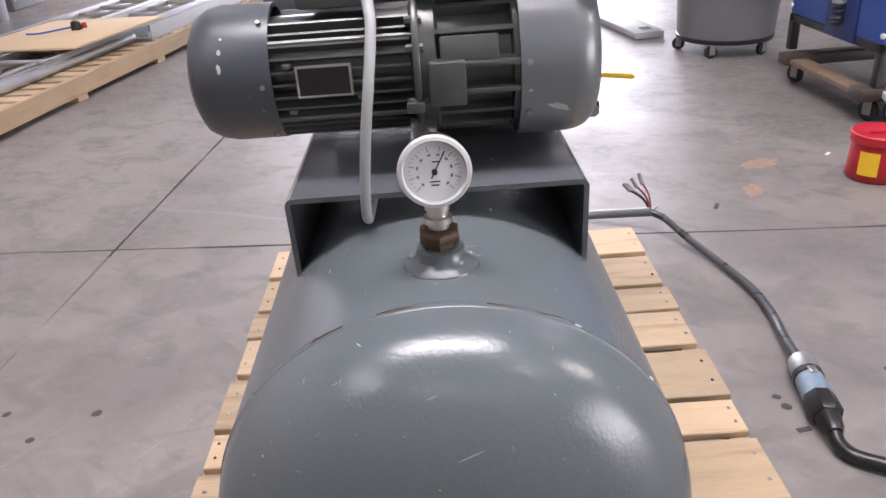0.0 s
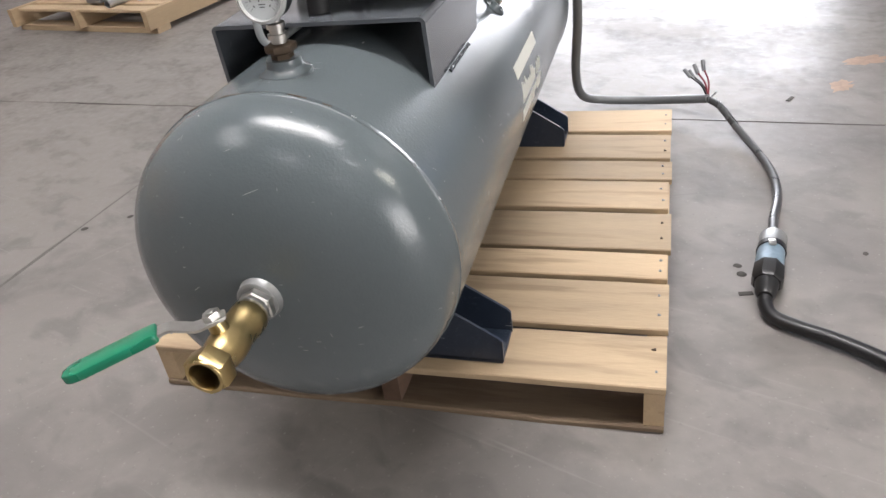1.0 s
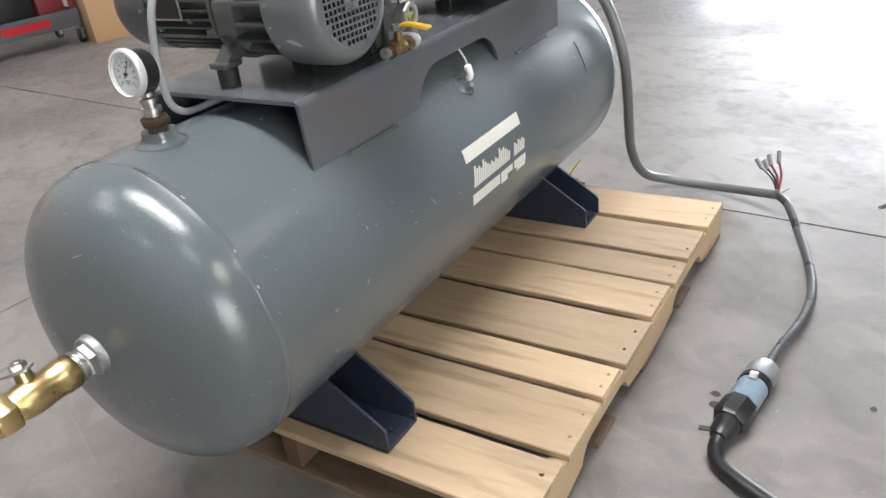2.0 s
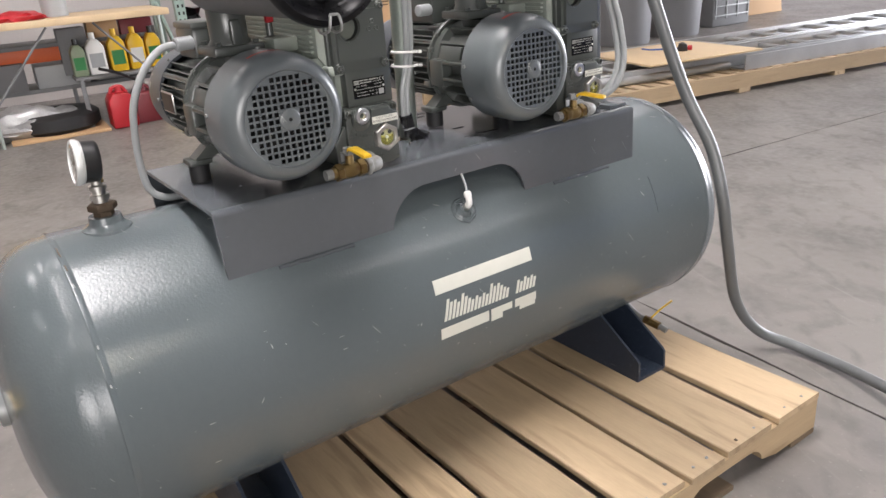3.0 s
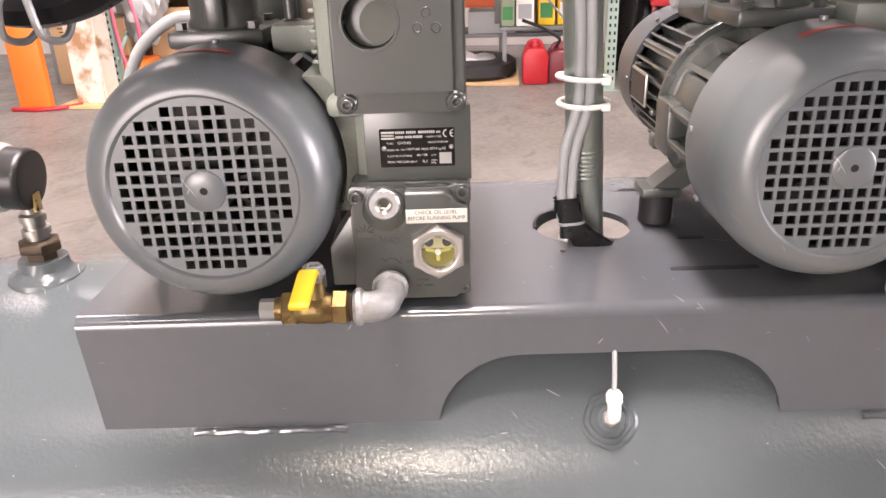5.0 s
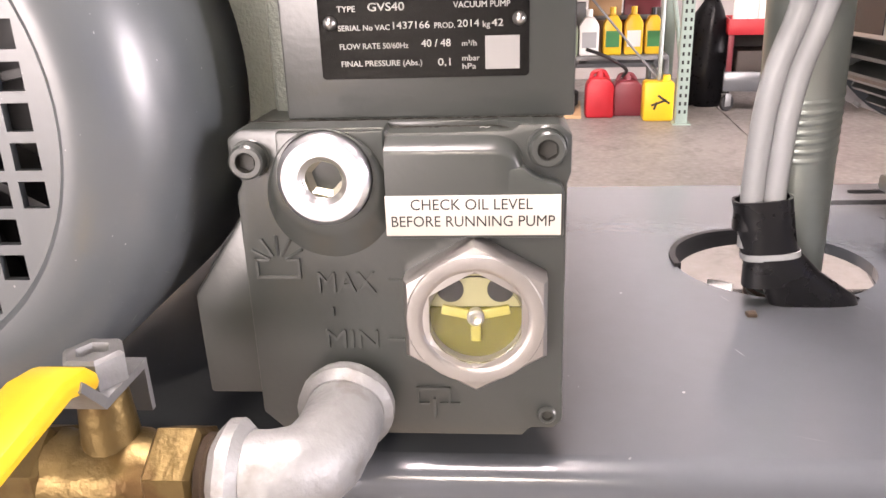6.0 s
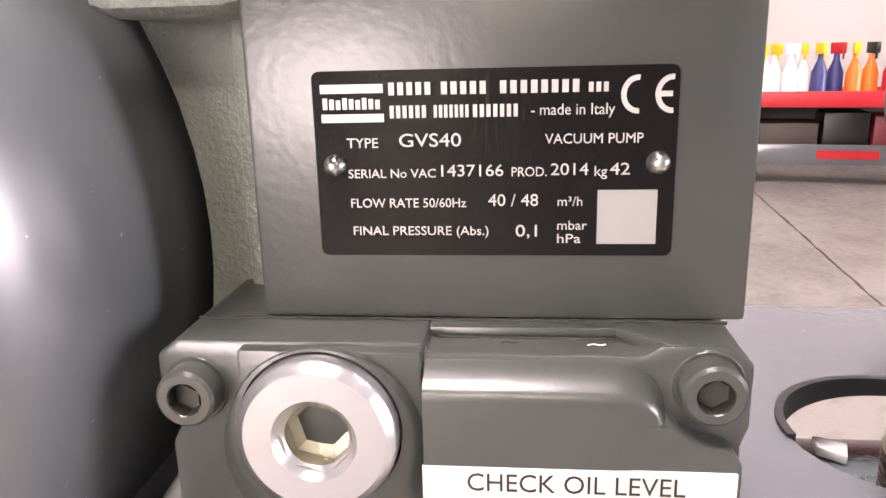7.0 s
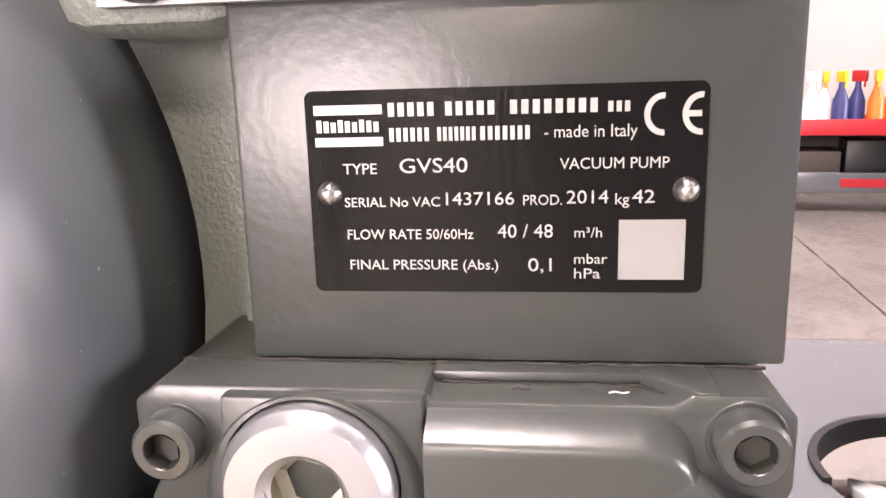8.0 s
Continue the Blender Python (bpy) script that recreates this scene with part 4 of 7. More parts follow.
    # oil separator box
    V0 = -PYC
    yb = lambda q: q + V0
    zb = lambda q: q - TOP
    shape = [(yb(1.322), zb(0.772)), (yb(1.4138), zb(0.772)), (yb(1.4138), zb(1.026)), (yb(1.297), zb(1.026)), (yb(1.297), zb(0.944)), (yb(1.322), zb(0.912))]
    casing = prism(shape, -0.150, 0.1455, "x", 0.004)
    casing = part("oil_casing", casing, CAST, t, "rough cast oil separator casing", smooth=30)
    for k in range(9):
        part("fin", box((0.0, yb(1.2945), zb(0.952 + 0.008 * k)), (0.27, 0.007, 0.0035), 0.001), CAST, casing)
    part("casing_foot", box((0.06, yb(1.366), zb(0.760)), (0.14, 0.07, 0.028), 0.004), PUMP, t)
    # dark gap behind the cowl
    web = [(0.1035 * math.cos(radians(a)), AX + 0.1035 * math.sin(radians(a))) for a in range(-24, 47, 5)] + [(0.128, AX + 0.075), (0.128, AX - 0.042)]
    part("rear_web", prism(web, 0.030, 0.1400, "x"), CAST, t, smooth=30)
    part("cast_lug", box((0.140, yb(1.3185), zb(0.9200)), (0.050, 0.0310, 0.0165), 0.0055), CAST, t)
    # upper cover with a round port
    bm = bmesh.new()
    add_holed(bm, (yb(1.3135), zb(0.9155)), (yb(1.4130), zb(1.0225)), (yb(1.343), zb(0.9865)), 0.0208, 0.148, 0.168, "x")
    add_box(bm, (0.152, yb(1.3625), zb(0.9705)), (0.010, 0.106, 0.115), 0.003)
    cover = part("upper_cover", bm, PUMP, t, smooth=25)
    bm = bmesh.new()
    add_holed(bm, (yb(1.3205), zb(0.9330)), (yb(1.4045), zb(1.0120)), (yb(1.343), zb(0.9865)), 0.0208, 0.168, 0.1755, "x")
    part("raised_panel", bm, PUMP, cover, smooth=25)
    part("port_lip", lathe([(0.0208, 0.150), (0.0208, 0.1765), (0.0228, 0.1765), (0.0235, 0.174)], (0, yb(1.343), zb(0.9865)), (1, 0, 0), 40), PUMP, cover)
    part("port_bore", lathe([(0, 0.1535), (0.0206, 0.1535), (0.0206, 0.168)], (0, yb(1.343), zb(0.9865)), (1, 0, 0), 32), DARK, cover)
    part("port_cap", lathe([(0, 0.158), (0.016, 0.158), (0.0165, 0.1545)], (0, yb(1.350), zb(0.984)), (1, 0, 0), 28), PORTCAP, cover, "pale inner cap seen in the port")
    for y, z in ((1.3215, 1.0140), (1.4055, 1.0140), (1.3210, 0.9240), (1.4065, 0.9240)):
        part("lug", cyl((0.150, yb(y), zb(z)), (0.1715, yb(y), zb(z)), 0.0082, seg=24, bevel=0.0015), PUMP, cover)
        socket_bolt(cover, 0.1715, yb(y), zb(z), 0.0050)
    for k, (y, z) in enumerate(((1.379, 0.981), (1.386, 0.992), (1.393, 0.981))):
        part("cast_mark", lathe([(0.0028, 0.1755), (0.0034, 0.1762), (0.0040, 0.1755)], (0, yb(y), zb(z)), (1, 0, 0), 20), PUMP, cover)
    # name plate block
    part("plate_block", box((0.155, yb(1.3752), zb(0.8890)), (0.0194, 0.0860, 0.0615), 0.0010), PUMP, t)
    XP = 0.1650
    hw, hh, cr = 0.03030, 0.01590, 0.0013
    outline = arc(hw - cr, hh - cr, cr, 0, 90, 5) + arc(cr - hw, hh - cr, cr, 90, 180, 5) + arc(cr - hw, cr - hh, cr, 180, 270, 5) + arc(hw - cr, cr - hh, cr, 270, 360, 5)
    plate = part("name_plate", prism([(yb(1.3745) + a, zb(0.8862) + b) for a, b in outline], XP - 0.0005, XP + 0.0005, "x"), PLATE, t, "black anodised type plate with silver print", smooth=20)
    P0, PZ = yb(1.3745) - 0.03025, zb(0.8862) + 0.01575      # the plate's upper left corner
    SX = 0.0605 / 700.0

    def at(px, pz):
        return on_face(XP + 0.00055, P0 + px * SX, PZ - pz * SX)

    def bar(px0, pz0, px1, pz1, material=PRINT, name="print_bar", lean=0.0):
        bm = box((XP + 0.00055, P0 + (px0 + px1) / 2 * SX, PZ - (pz0 + pz1) / 2 * SX), (0.0002, (px1 - px0) * SX, (pz1 - pz0) * SX))
        part(name, bm, material, plate, smooth=0)

    # maker's mark and name become plain bars
    bar(16, 24, 140, 41)
    bar(16, 81, 140, 97)
    for k in range(9):
        bar(20 + k * 13, 50 + (k % 3) * 2, 29 + k * 13, 72)
    for x0, letters, top, low, pitch in ((151, 5, 22, 46, 17.6), (253, 5, 22, 46, 18.6), (366, 8, 22, 46, 19.6), (533, 3, 28, 46, 14), (152, 6, 66, 90, 12.6), (238, 7, 66, 90, 10.2), (314, 7, 66, 90, 13)):
        for k in range(letters):
            bar(x0 + k * pitch, top, x0 + (k + 0.62) * pitch, low)
    for words, px, pz, hgt, wid in (("- made in Italy", 425, 88, 22, 158), ("TYPE", 64, 147, 20, 62), ("GVS40", 168, 146, 27, 122), ("VACUUM PUMP", 452, 143, 20, 186),
                                    ("SERIAL No VAC", 64, 207, 18, 175), ("1437166", 250, 205, 24, 122), ("PROD.", 388, 206, 19, 68), ("2014", 464, 204, 24, 72), ("kg", 548, 206, 20, 24), ("42", 577, 204, 24, 38),
                                    ("FLOW RATE 50/60Hz", 66, 267, 19, 232), ("40 / 48", 342, 265, 25, 98), ("m\u00b3/h", 478, 265, 19, 48),
                                    ("FINAL PRESSURE (Abs.)", 68, 324, 19, 274), ("0,1", 396, 327, 25, 42), ("mbar", 478, 313, 19, 58), ("hPa", 478, 340, 19, 46)):
        lettering("print", words, hgt * SX * 1.38, at(px, pz), PRINT, plate, wid * SX, 0.0001)
    # conformity mark: two open arcs and a stroke
    for cx in (625, 688):
        ring = bmesh.new()
        pts = [(math.cos(radians(a)), math.sin(radians(a))) for a in range(85, 276, 10)]
        outer = [ring.verts.new((XP + 0.00066, P0 + (cx + 32 * a) * SX, PZ - (52 - 36 * b) * SX)) for a, b in pts]
        inner = [ring.verts.new((XP + 0.00066, P0 + (cx + 22 * a) * SX, PZ - (52 - 26 * b) * SX)) for a, b in pts]
        for k in range(len(pts) - 1):
            ring.faces.new((outer[k], outer[k + 1], inner[k + 1], inner[k]))
        part("mark_arc", ring, PRINT, plate, smooth=0)
    bar(660, 47, 688, 57)
    part("code_patch", box((XP + 0.00055, P0 + 612 * SX, PZ - 288 * SX), (0.0002, 114 * SX, 108 * SX)), CODE, plate, "plain silver patch")
    for px in (38, 668):
        part("rivet", lathe([(0, 0.0022), (0.0008, 0.0021), (0.0015, 0.0015), (0.00195, 0.0004), (0.0020, 0)], (XP + 0.0004, P0 + px * SX, PZ - 182 * SX), (1, 0, 0), 24), STEEL, plate, "steel drive rivet")

    # lower cover: a square casting with lugs at its corners, a step round the filler and a recess along the top
    lower = [(1.3255, 0.7560), (1.4030, 0.7560), (1.4055, 0.7590), (1.4130, 0.7590), (1.4158, 0.7618), (1.4158, 0.7700), (1.4156, 0.7730), (1.4156, 0.8405), (1.4168, 0.8440),
             (1.4168, 0.8550), (1.4130, 0.8582), (1.4020, 0.8582), (1.3990, 0.8563), (1.3636, 0.8563), (1.3634, 0.8582), (1.3205, 0.8582), (1.3166, 0.8552), (1.3166, 0.8452), (1.3198, 0.8425), (1.3176, 0.8385), (1.3176, 0.7640)]
    lc = part("oil_sump_cover", prism([(yb(y), zb(z)) for y, z in lower], 0.140, 0.1765, "x", 0.0009), PUMP, t, smooth=30)
    seam = tube([(0.1655, yb(1.3200 + 0.0948 * k / 40), zb(0.8583 + 0.00022 * noise.noise(Vector((k * 0.7, 3, 1))))) for k in range(41)], 0.00026, 6, 2)
    part("seam", rough_up(seam, 0.0003, 900), GASKET, lc, "dirty gasket line above the cover")
    part("sump_side", prism([(yb(1.2975), zb(0.767)), (yb(1.322), zb(0.767)), (yb(1.322), zb(0.832)), (yb(1.3155), zb(0.830)), (yb(1.2970), zb(0.803))], 0.125, 0.170, "x", 0.0015), PUMP, lc)
    part("rim", box((0.1660, yb(1.3800), zb(0.8572)), (0.0060, 0.0335, 0.0022), 0.0005), PUMP, lc, smooth=35)
    corner = [(0.1640, yb(1.3955)), (0.1690, yb(1.3955)), (0.1760, yb(1.4030)), (0.1760, yb(1.4060)), (0.1640, yb(1.4060))]
    part("rim", prism(corner, zb(0.8540), zb(0.8584), "z", 0.0005), PUMP, lc, smooth=35)
    dirt = tube([(0.1697, yb(1.3650 + 0.0310 * k / 20), zb(0.8566)) for k in range(21)] + [(0.1722, yb(1.3990), zb(0.8562))], 0.00028, 6, 2)
    part("dirt_line", rough_up(dirt, 0.0003, 700), GASKET, lc, "dust caught along the rim")
    shoulder = [(yb(1.3312), zb(0.8400)), (yb(1.3632), zb(0.8400)), (yb(1.3632), zb(0.8575)), (yb(1.3320), zb(0.8575))]
    part("filler_shoulder", prism(shoulder, 0.1750, 0.1792, "x", 0.0007), PUMP, lc, smooth=35)
    # ledge beside the filler, rounded off over its front and its far end
    ledge = bmesh.new()
    rows = []
    for y, drop in ((1.3636, 0.0), (1.3940, 0.0), (1.3965, 0.0004), (1.3988, 0.0013), (1.4006, 0.0026), (1.4018, 0.0044), (1.4026, 0.0066), (1.4030, 0.0090)):
        q = drop * 0.35
        rows.append([ledge.verts.new((x, yb(y), zb(z))) for x, z in
                     ((0.1700, 0.8380), (0.1700, 0.8566 - drop * 0.7), (0.1735 - q, 0.8562 - drop * 0.8), (0.1775 - q, 0.8551 - drop * 0.85), (0.1805 - q, 0.8538 - drop * 0.9), (0.1822 - q, 0.8527 - drop), (0.1829 - q, 0.8519 - drop), (0.1831 - q, 0.8508 - drop), (0.1830 - q, 0.8380))])
    for r0, r1 in zip(rows[:-1], rows[1:]):
        for k in range(8):
            ledge.faces.new((r0[k], r0[k + 1], r1[k + 1], r1[k]))
    ledge.faces.new(rows[0])
    ledge.faces.new(rows[-1][::-1])
    part("ledge", ledge, PUMP, lc, smooth=50)
    pad = [(1.3640, 0.8262), (1.4144, 0.8262), (1.4144, 0.8405), (1.4128, 0.8422), (1.4085, 0.8432), (1.4052, 0.8448), (1.4030, 0.8470), (1.3640, 0.8470)]
    part("label_pad", prism([(yb(y), zb(z)) for y, z in pad], 0.1740, 0.1826, "x", 0.0009), PUMP, lc, smooth=35)
    for y, z in ((1.3231, 0.8492), (1.4097, 0.8516)):
        part("counterbore", lathe([(0.0050, 0.1766), (0.0057, 0.1767), (0.0060, 0.1764)], (0, yb(y), zb(z)), (1, 0, 0), 28), PUMP, lc)
        cap_screw(lc, 0.1765, yb(y), zb(z), 0.0051, 0.0050)
    cap_screw(lc, 0.1760, yb(1.4108), zb(0.7645), 0.0030, 0.0022)
    for y, z in ((1.3760, 0.8573), (1.3905, 0.8571)):
        part("lint", tube([(0.1730, yb(y + 0.0010 * k), zb(z - 0.0003 + 0.0002 * (k % 2))) for k in range(4)], 0.00013, 5, 3), WHITE if y > 1.38 else BLACK, lc)
    # filler plug in its drafted boss
    PC = (1.3462, 0.8446)
    boss = bmesh.new()
    rings = [[boss.verts.new((x, yb(PC[0]) + r * math.cos(a), zb(z) + r * math.sin(a))) for a in (2 * math.pi * k / 48 for k in range(48))]
             for x, z, r in ((0.170, 0.8378, 0.0192), (0.1768, 0.8378, 0.0190), (0.1808, 0.8425, 0.0164), (0.1816, 0.8435, 0.0154), (0.1818, 0.8446, 0.0139), (0.1790, 0.8446, 0.0138))]
    for r0, r1 in zip(rings[:-1], rings[1:]):
        for k in range(48):
            boss.faces.new((r0[k], r0[(k + 1) % 48], r1[(k + 1) % 48], r1[k]))
    part("filler_boss", boss, PUMP, lc, smooth=40)
    pc = (0, yb(PC[0]), zb(PC[1]))
    plug = part("filler_plug", lathe([(0.0054, 0.1838), (0.0066, 0.1851), (0.0071, 0.1858), (0.0118, 0.1858), (0.0131, 0.1846), (0.0135, 0.1838), (0.0135, 0.1800)], pc, (1, 0, 0), 56), PLUGZ, lc, "bright zinc hex filler plug")
    hexa = lathe([(0.0066, 0.1847), (0.0066, 0.1800), (0.0030, 0.1786), (0, 0.1783)], (0, 0, 0), (1, 0, 0), 6)
    hexa.transform(Matrix.Translation(pc) @ Matrix.Rotation(radians(16), 4, "X"))
    part("plug_socket", hexa, SOCKET, plug, smooth=12)
    # warning label
    lab = part("warning_label", box((0.1829, yb(1.3884), zb(0.8334)), (0.0007, 0.0502, 0.0120), 0.0002), CREAM, lc, "white engraved label with black letters")
    lettering("letters", "CHECK OIL LEVEL", 0.0046, on_face(0.1833, yb(1.3707), zb(0.8352)), INK, lab, 0.0348, 0.00006)
    lettering("letters", "BEFORE RUNNING PUMP", 0.0046, on_face(0.1833, yb(1.3650), zb(0.8302)), INK, lab, 0.0468, 0.00006)
    # cast lettering and marks
    lettering("cast_letters", "MAX", 0.0098, on_face(0.1766, yb(1.3400), zb(0.8070)), PUMP, lc, 0.0180, 0.0006)
    lettering("cast_letters", "MIN", 0.0090, on_face(0.1766, yb(1.3412), zb(0.7880)), PUMP, lc, 0.0165, 0.0006)
    for y0, y1, z0, z1 in ((1.3620, 1.3670, 0.8105, 0.8114), (1.3610, 1.3660, 0.7905, 0.7914), (1.3210, 1.3350, 0.8117, 0.8126), (1.3210, 1.3218, 0.8117, 0.8182), (1.3342, 1.3350, 0.8117, 0.8182),
                           (1.3210, 1.3255, 0.8174, 0.8182), (1.3308, 1.3350, 0.8174, 0.8182), (1.3438, 1.3444, 0.7990, 0.8020), (1.3690, 1.3800, 0.7732, 0.7740), (1.3690, 1.3698, 0.7680, 0.7740), (1.3792, 1.3800, 0.7680, 0.7740),
                           (1.3690, 1.3730, 0.7676, 0.7684), (1.3765, 1.3830, 0.7676, 0.7684), (1.3744, 1.3752, 0.7630, 0.7700)):
        part("cast_dash", box((0.1767, yb((y0 + y1) / 2), zb((z0 + z1) / 2)), (0.0012, y1 - y0, z1 - z0)), PUMP, lc)
    for k in range(5):
        a = radians(30 + 30 * k)
        p = Vector((0.1767, yb(1.3281), zb(0.8165)))
        q = p + Vector((0, math.cos(a), math.sin(a))) * 0.0092
        part("cast_dash", cyl(p + (q - p) * 0.3, q, 0.0006, seg=5), PUMP, lc)
    # sight glass
    sg = (0, yb(1.3887), zb(0.8014))
    ring = lathe([(0.0247, 0.1755), (0.0247, 0.1834), (0.0232, 0.1853), (0.0212, 0.1857), (0.0158, 0.1858)], sg, (1, 0, 0), 6)
    add_lathe(ring, [(0.0208, 0.1855), (0.0204, 0.1861), (0.0173, 0.1864), (0.0160, 0.1860), (0.0148, 0.1848), (0.0142, 0.1836), (0.0140, 0.1800)], sg, (1, 0, 0), 40)
    eye = part("sight_glass", ring, NUTZ, lc, "satin zinc hex sight glass showing amber oil")
    part("oil_window", lathe([(0, 0.1800), (0.0143, 0.1800), (0.0143, 0.1785)], sg, (1, 0, 0), 36), mat("pale_oil", (0.30, 0.285, 0.15), 0.3, var=0.1, scale=80, bump=0), eye, "pale plate behind glass")
    half = [(sg[1] + 0.0141 * math.cos(radians(a)), sg[2] + 0.0141 * math.sin(radians(a))) for a in range(170, 371, 10)]
    part("oil_fill", prism(half, 0.1800, 0.1806, "x"), OIL, eye, "amber oil behind glass")
    for s in (-0.0075, 0.0075):
        part("plate_hole", cyl((0.1796, sg[1] + s, sg[2] + 0.0080), (0.1803, sg[1] + s, sg[2] + 0.0080), 0.0040, seg=20), DARK, eye)
    star = bmesh.new()
    for k, ln in ((0, 0.0085), (102, 0.0105), (258, 0.0105)):
        m = Matrix.Translation((0.1812, sg[1], sg[2])) @ Matrix.Rotation(radians(k), 4, "X")
        add_box(star, (0, 0, 0), (0.0012, 0.0032, ln), 0.0005, m @ Matrix.Translation((0, 0, -ln / 2)))
    add_cyl(star, (0.1805, sg[1], sg[2]), (0.1830, sg[1], sg[2]), 0.0013, seg=14)
    part("spider", star, mat("pale_oil_float", (0.34, 0.31, 0.07), 0.3, var=0.05, bump=0), eye)
    part("hub_screw", lathe([(0.0026, 0.1806), (0.0026, 0.1832), (0.0019, 0.1836), (0.0010, 0.1834), (0, 0.1828)], sg, (1, 0, 0), 18), STEEL, eye, "bright screw in the middle of the sight glass")
    part("glass", lathe([(0, 0.1858), (0.0141, 0.1856), (0.0141, 0.1844), (0, 0.1844)], sg, (1, 0, 0), 32), GLASS, eye).visible_shadow = False

    # drain elbow and ball valve
    ey, ez = yb(1.3470), zb(0.7695)
    vx, vz, vy = 0.2220, ez + 0.0028, yb(1.2917)
    part("elbow", rough_up(tube([(0.176, ey, ez), (0.196, ey, ez), (0.213, ey - 0.003, ez + 0.001), (0.2213, ey - 0.012, ez + 0.0024), (vx, ey - 0.026, vz)], 0.0124, 24, 6), 0.0005, 120), CASTZINC, t, "rough galvanised pipe elbow")
    part("elbow_collar", rough_up(cyl((0.178, ey, ez), (0.187, ey, ez), 0.0154, seg=28, bevel=0.0025), 0.0005, 150), CASTZINC, t)
    part("elbow_collar", rough_up(cyl((vx, ey - 0.0180, vz), (vx, ey - 0.0262, vz), 0.0152, seg=28, bevel=0.0025), 0.0005, 150), CASTZINC, t)
    valve = part("drain_valve", lathe([(0, 0), (0.0095, 0), (0.0095, 0.006), (0.0122, 0.012), (0.0122, 0.018), (0.0116, 0.020), (0.0128, 0.027), (0.0130, 0.034), (0.0124, 0.041), (0.0108, 0.045), (0.0108, 0.050), (0.0118, 0.052), (0.0, 0.058)], (vx, yb(1.2582), vz), (0, 1, 0), 24), OLDBRASS, t, "tarnished brass ball valve")
    part("hex_end", lathe([(0, 0), (0.0128, 0), (0.0143, 0.0012), (0.0143, 0.0108), (0.0128, 0.0120), (0, 0.0120)], (vx, yb(1.2640), vz), (0, 1, 0), 6), OLDBRASS, valve, smooth=20)
    part("hex_end", lathe([(0, 0), (0.0128, 0), (0.0146, 0.0012), (0.0146, 0.0118), (0.0128, 0.0130), (0, 0.0130)], (vx, yb(1.3038), vz), (0, 1, 0), 6), OLDBRASS, valve, smooth=20)
    part("thread", lathe([(0.0106, 0.0), (0.0116, 0.0012), (0.0106, 0.0024), (0.0116, 0.0036), (0.0106, 0.0048), (0.0114, 0.0060)], (vx, yb(1.3160), vz), (0, 1, 0), 24), RUST, valve)
    part("end_plug", cyl((vx, yb(1.2462), vz), (vx, yb(1.2645), vz), 0.0088, seg=8), ZINC, valve)
    part("stem", cyl((vx, vy, vz + 0.008), (vx, vy, vz + 0.027), 0.0080, 0.0064, 16), OLDBRASS, valve)
    grip = prism([(0.010, 0.0055), (0.022, 0.0095), (0.062, 0.0045), (0.066, 0.0055), (0.067, 0.0080), (0.064, 0.0105), (0.024, 0.0160), (0.014, 0.0145), (0.009, 0.0100)], -0.0076, 0.0070, "y", 0.0022)
    strap = prism([(-0.0125, -0.013), (-0.0105, -0.013), (-0.0100, 0.0005), (0.0110, 0.0005), (0.0200, 0.0105), (0.0185, 0.0125), (0.0095, 0.0030), (-0.0120, 0.0030)], -0.0075, 0.0075, "y")
    nut = lathe([(0, 0), (0.0082, 0), (0.0084, 0.0006), (0.0084, 0.0075), (0.0074, 0.0085), (0.0046, 0.0085), (0.0040, 0.0060), (0, 0.0058)], (0, 0, 0.003), (0, 0, 1), 6)
    for name, bm, material, label in (("lever_grip", grip, YELLOW, "yellow lever grip"), ("lever_nut", nut, ZINC, "pale zinc lever nut"), ("lever_strap", strap, ZINC, "bent zinc lever strap")):
        part(name, bm, material, t, label, smooth=28).matrix_basis = pose(vx - 0.001, vy - 0.001, vz + 0.0258)

    # intake filter hung over the motor
    FY, FZ, FR = -0.0065, 0.351, 0.086
    filt = part("intake_filter", lathe([(0, -0.02), (0.050, -0.02), (0.072, -0.010), (0.077, 0.005), (0.077, 0.326), (0.080, 0.330), (0.080, 0.336), (0, 0.336)], (0.026, FY, FZ), (1, 0, 0), 56), DUSTY, t, "dark grey intake filter canister")
    part("filter_cap", lathe([(0.080, 0.345), (FR, 0.348), (FR + 0.001, 0.356), (FR - 0.001, 0.364), (FR - 0.008, 0.368), (FR - 0.014, 0.364), (FR - 0.020, 0.352), (FR - 0.026, 0.346), (0.040, 0.342), (0.034, 0.346), (0.012, 0.347), (0, 0.347)], (0.026, FY, FZ), (1, 0, 0), 64), GLOSSBLACK, filt, "glossy black dished filter cap")
    part("filter_neck", cyl((0.034, -0.012, AX + 0.235), (0.034, -0.014, FZ - 0.06), 0.030, 0.034, 28), DUSTY, filt)
    part("cap_nub", lathe([(0.0125, 0.0), (0.0105, 0.004), (0.006, 0.0062), (0, 0.0068)], (0.026 + 0.342, FY, FZ - 0.048), (1, 0, 0), 20), GLOSSBLACK, filt)
    clip = bmesh.new()
    zc = FZ - FR
    for s in (-0.009, 0.009):
        add_tube(clip, [(0.356, FY + s * 0.8, zc + 0.004), (0.376, FY + s, zc - 0.007), (0.397, FY + s, zc - 0.003), (0.400, FY + s * 0.8, zc + 0.010), (0.398, FY + s * 0.6, zc + 0.016)], 0.0019, 8, 5)
    add_tube(clip, [(0.398, FY - 0.0056, zc + 0.016), (0.398, FY + 0.0056, zc + 0.016)], 0.0019, 8, 2, False)
    part("spring_clip", clip, ZINC, filt, "bright wire spring clip")
    return t


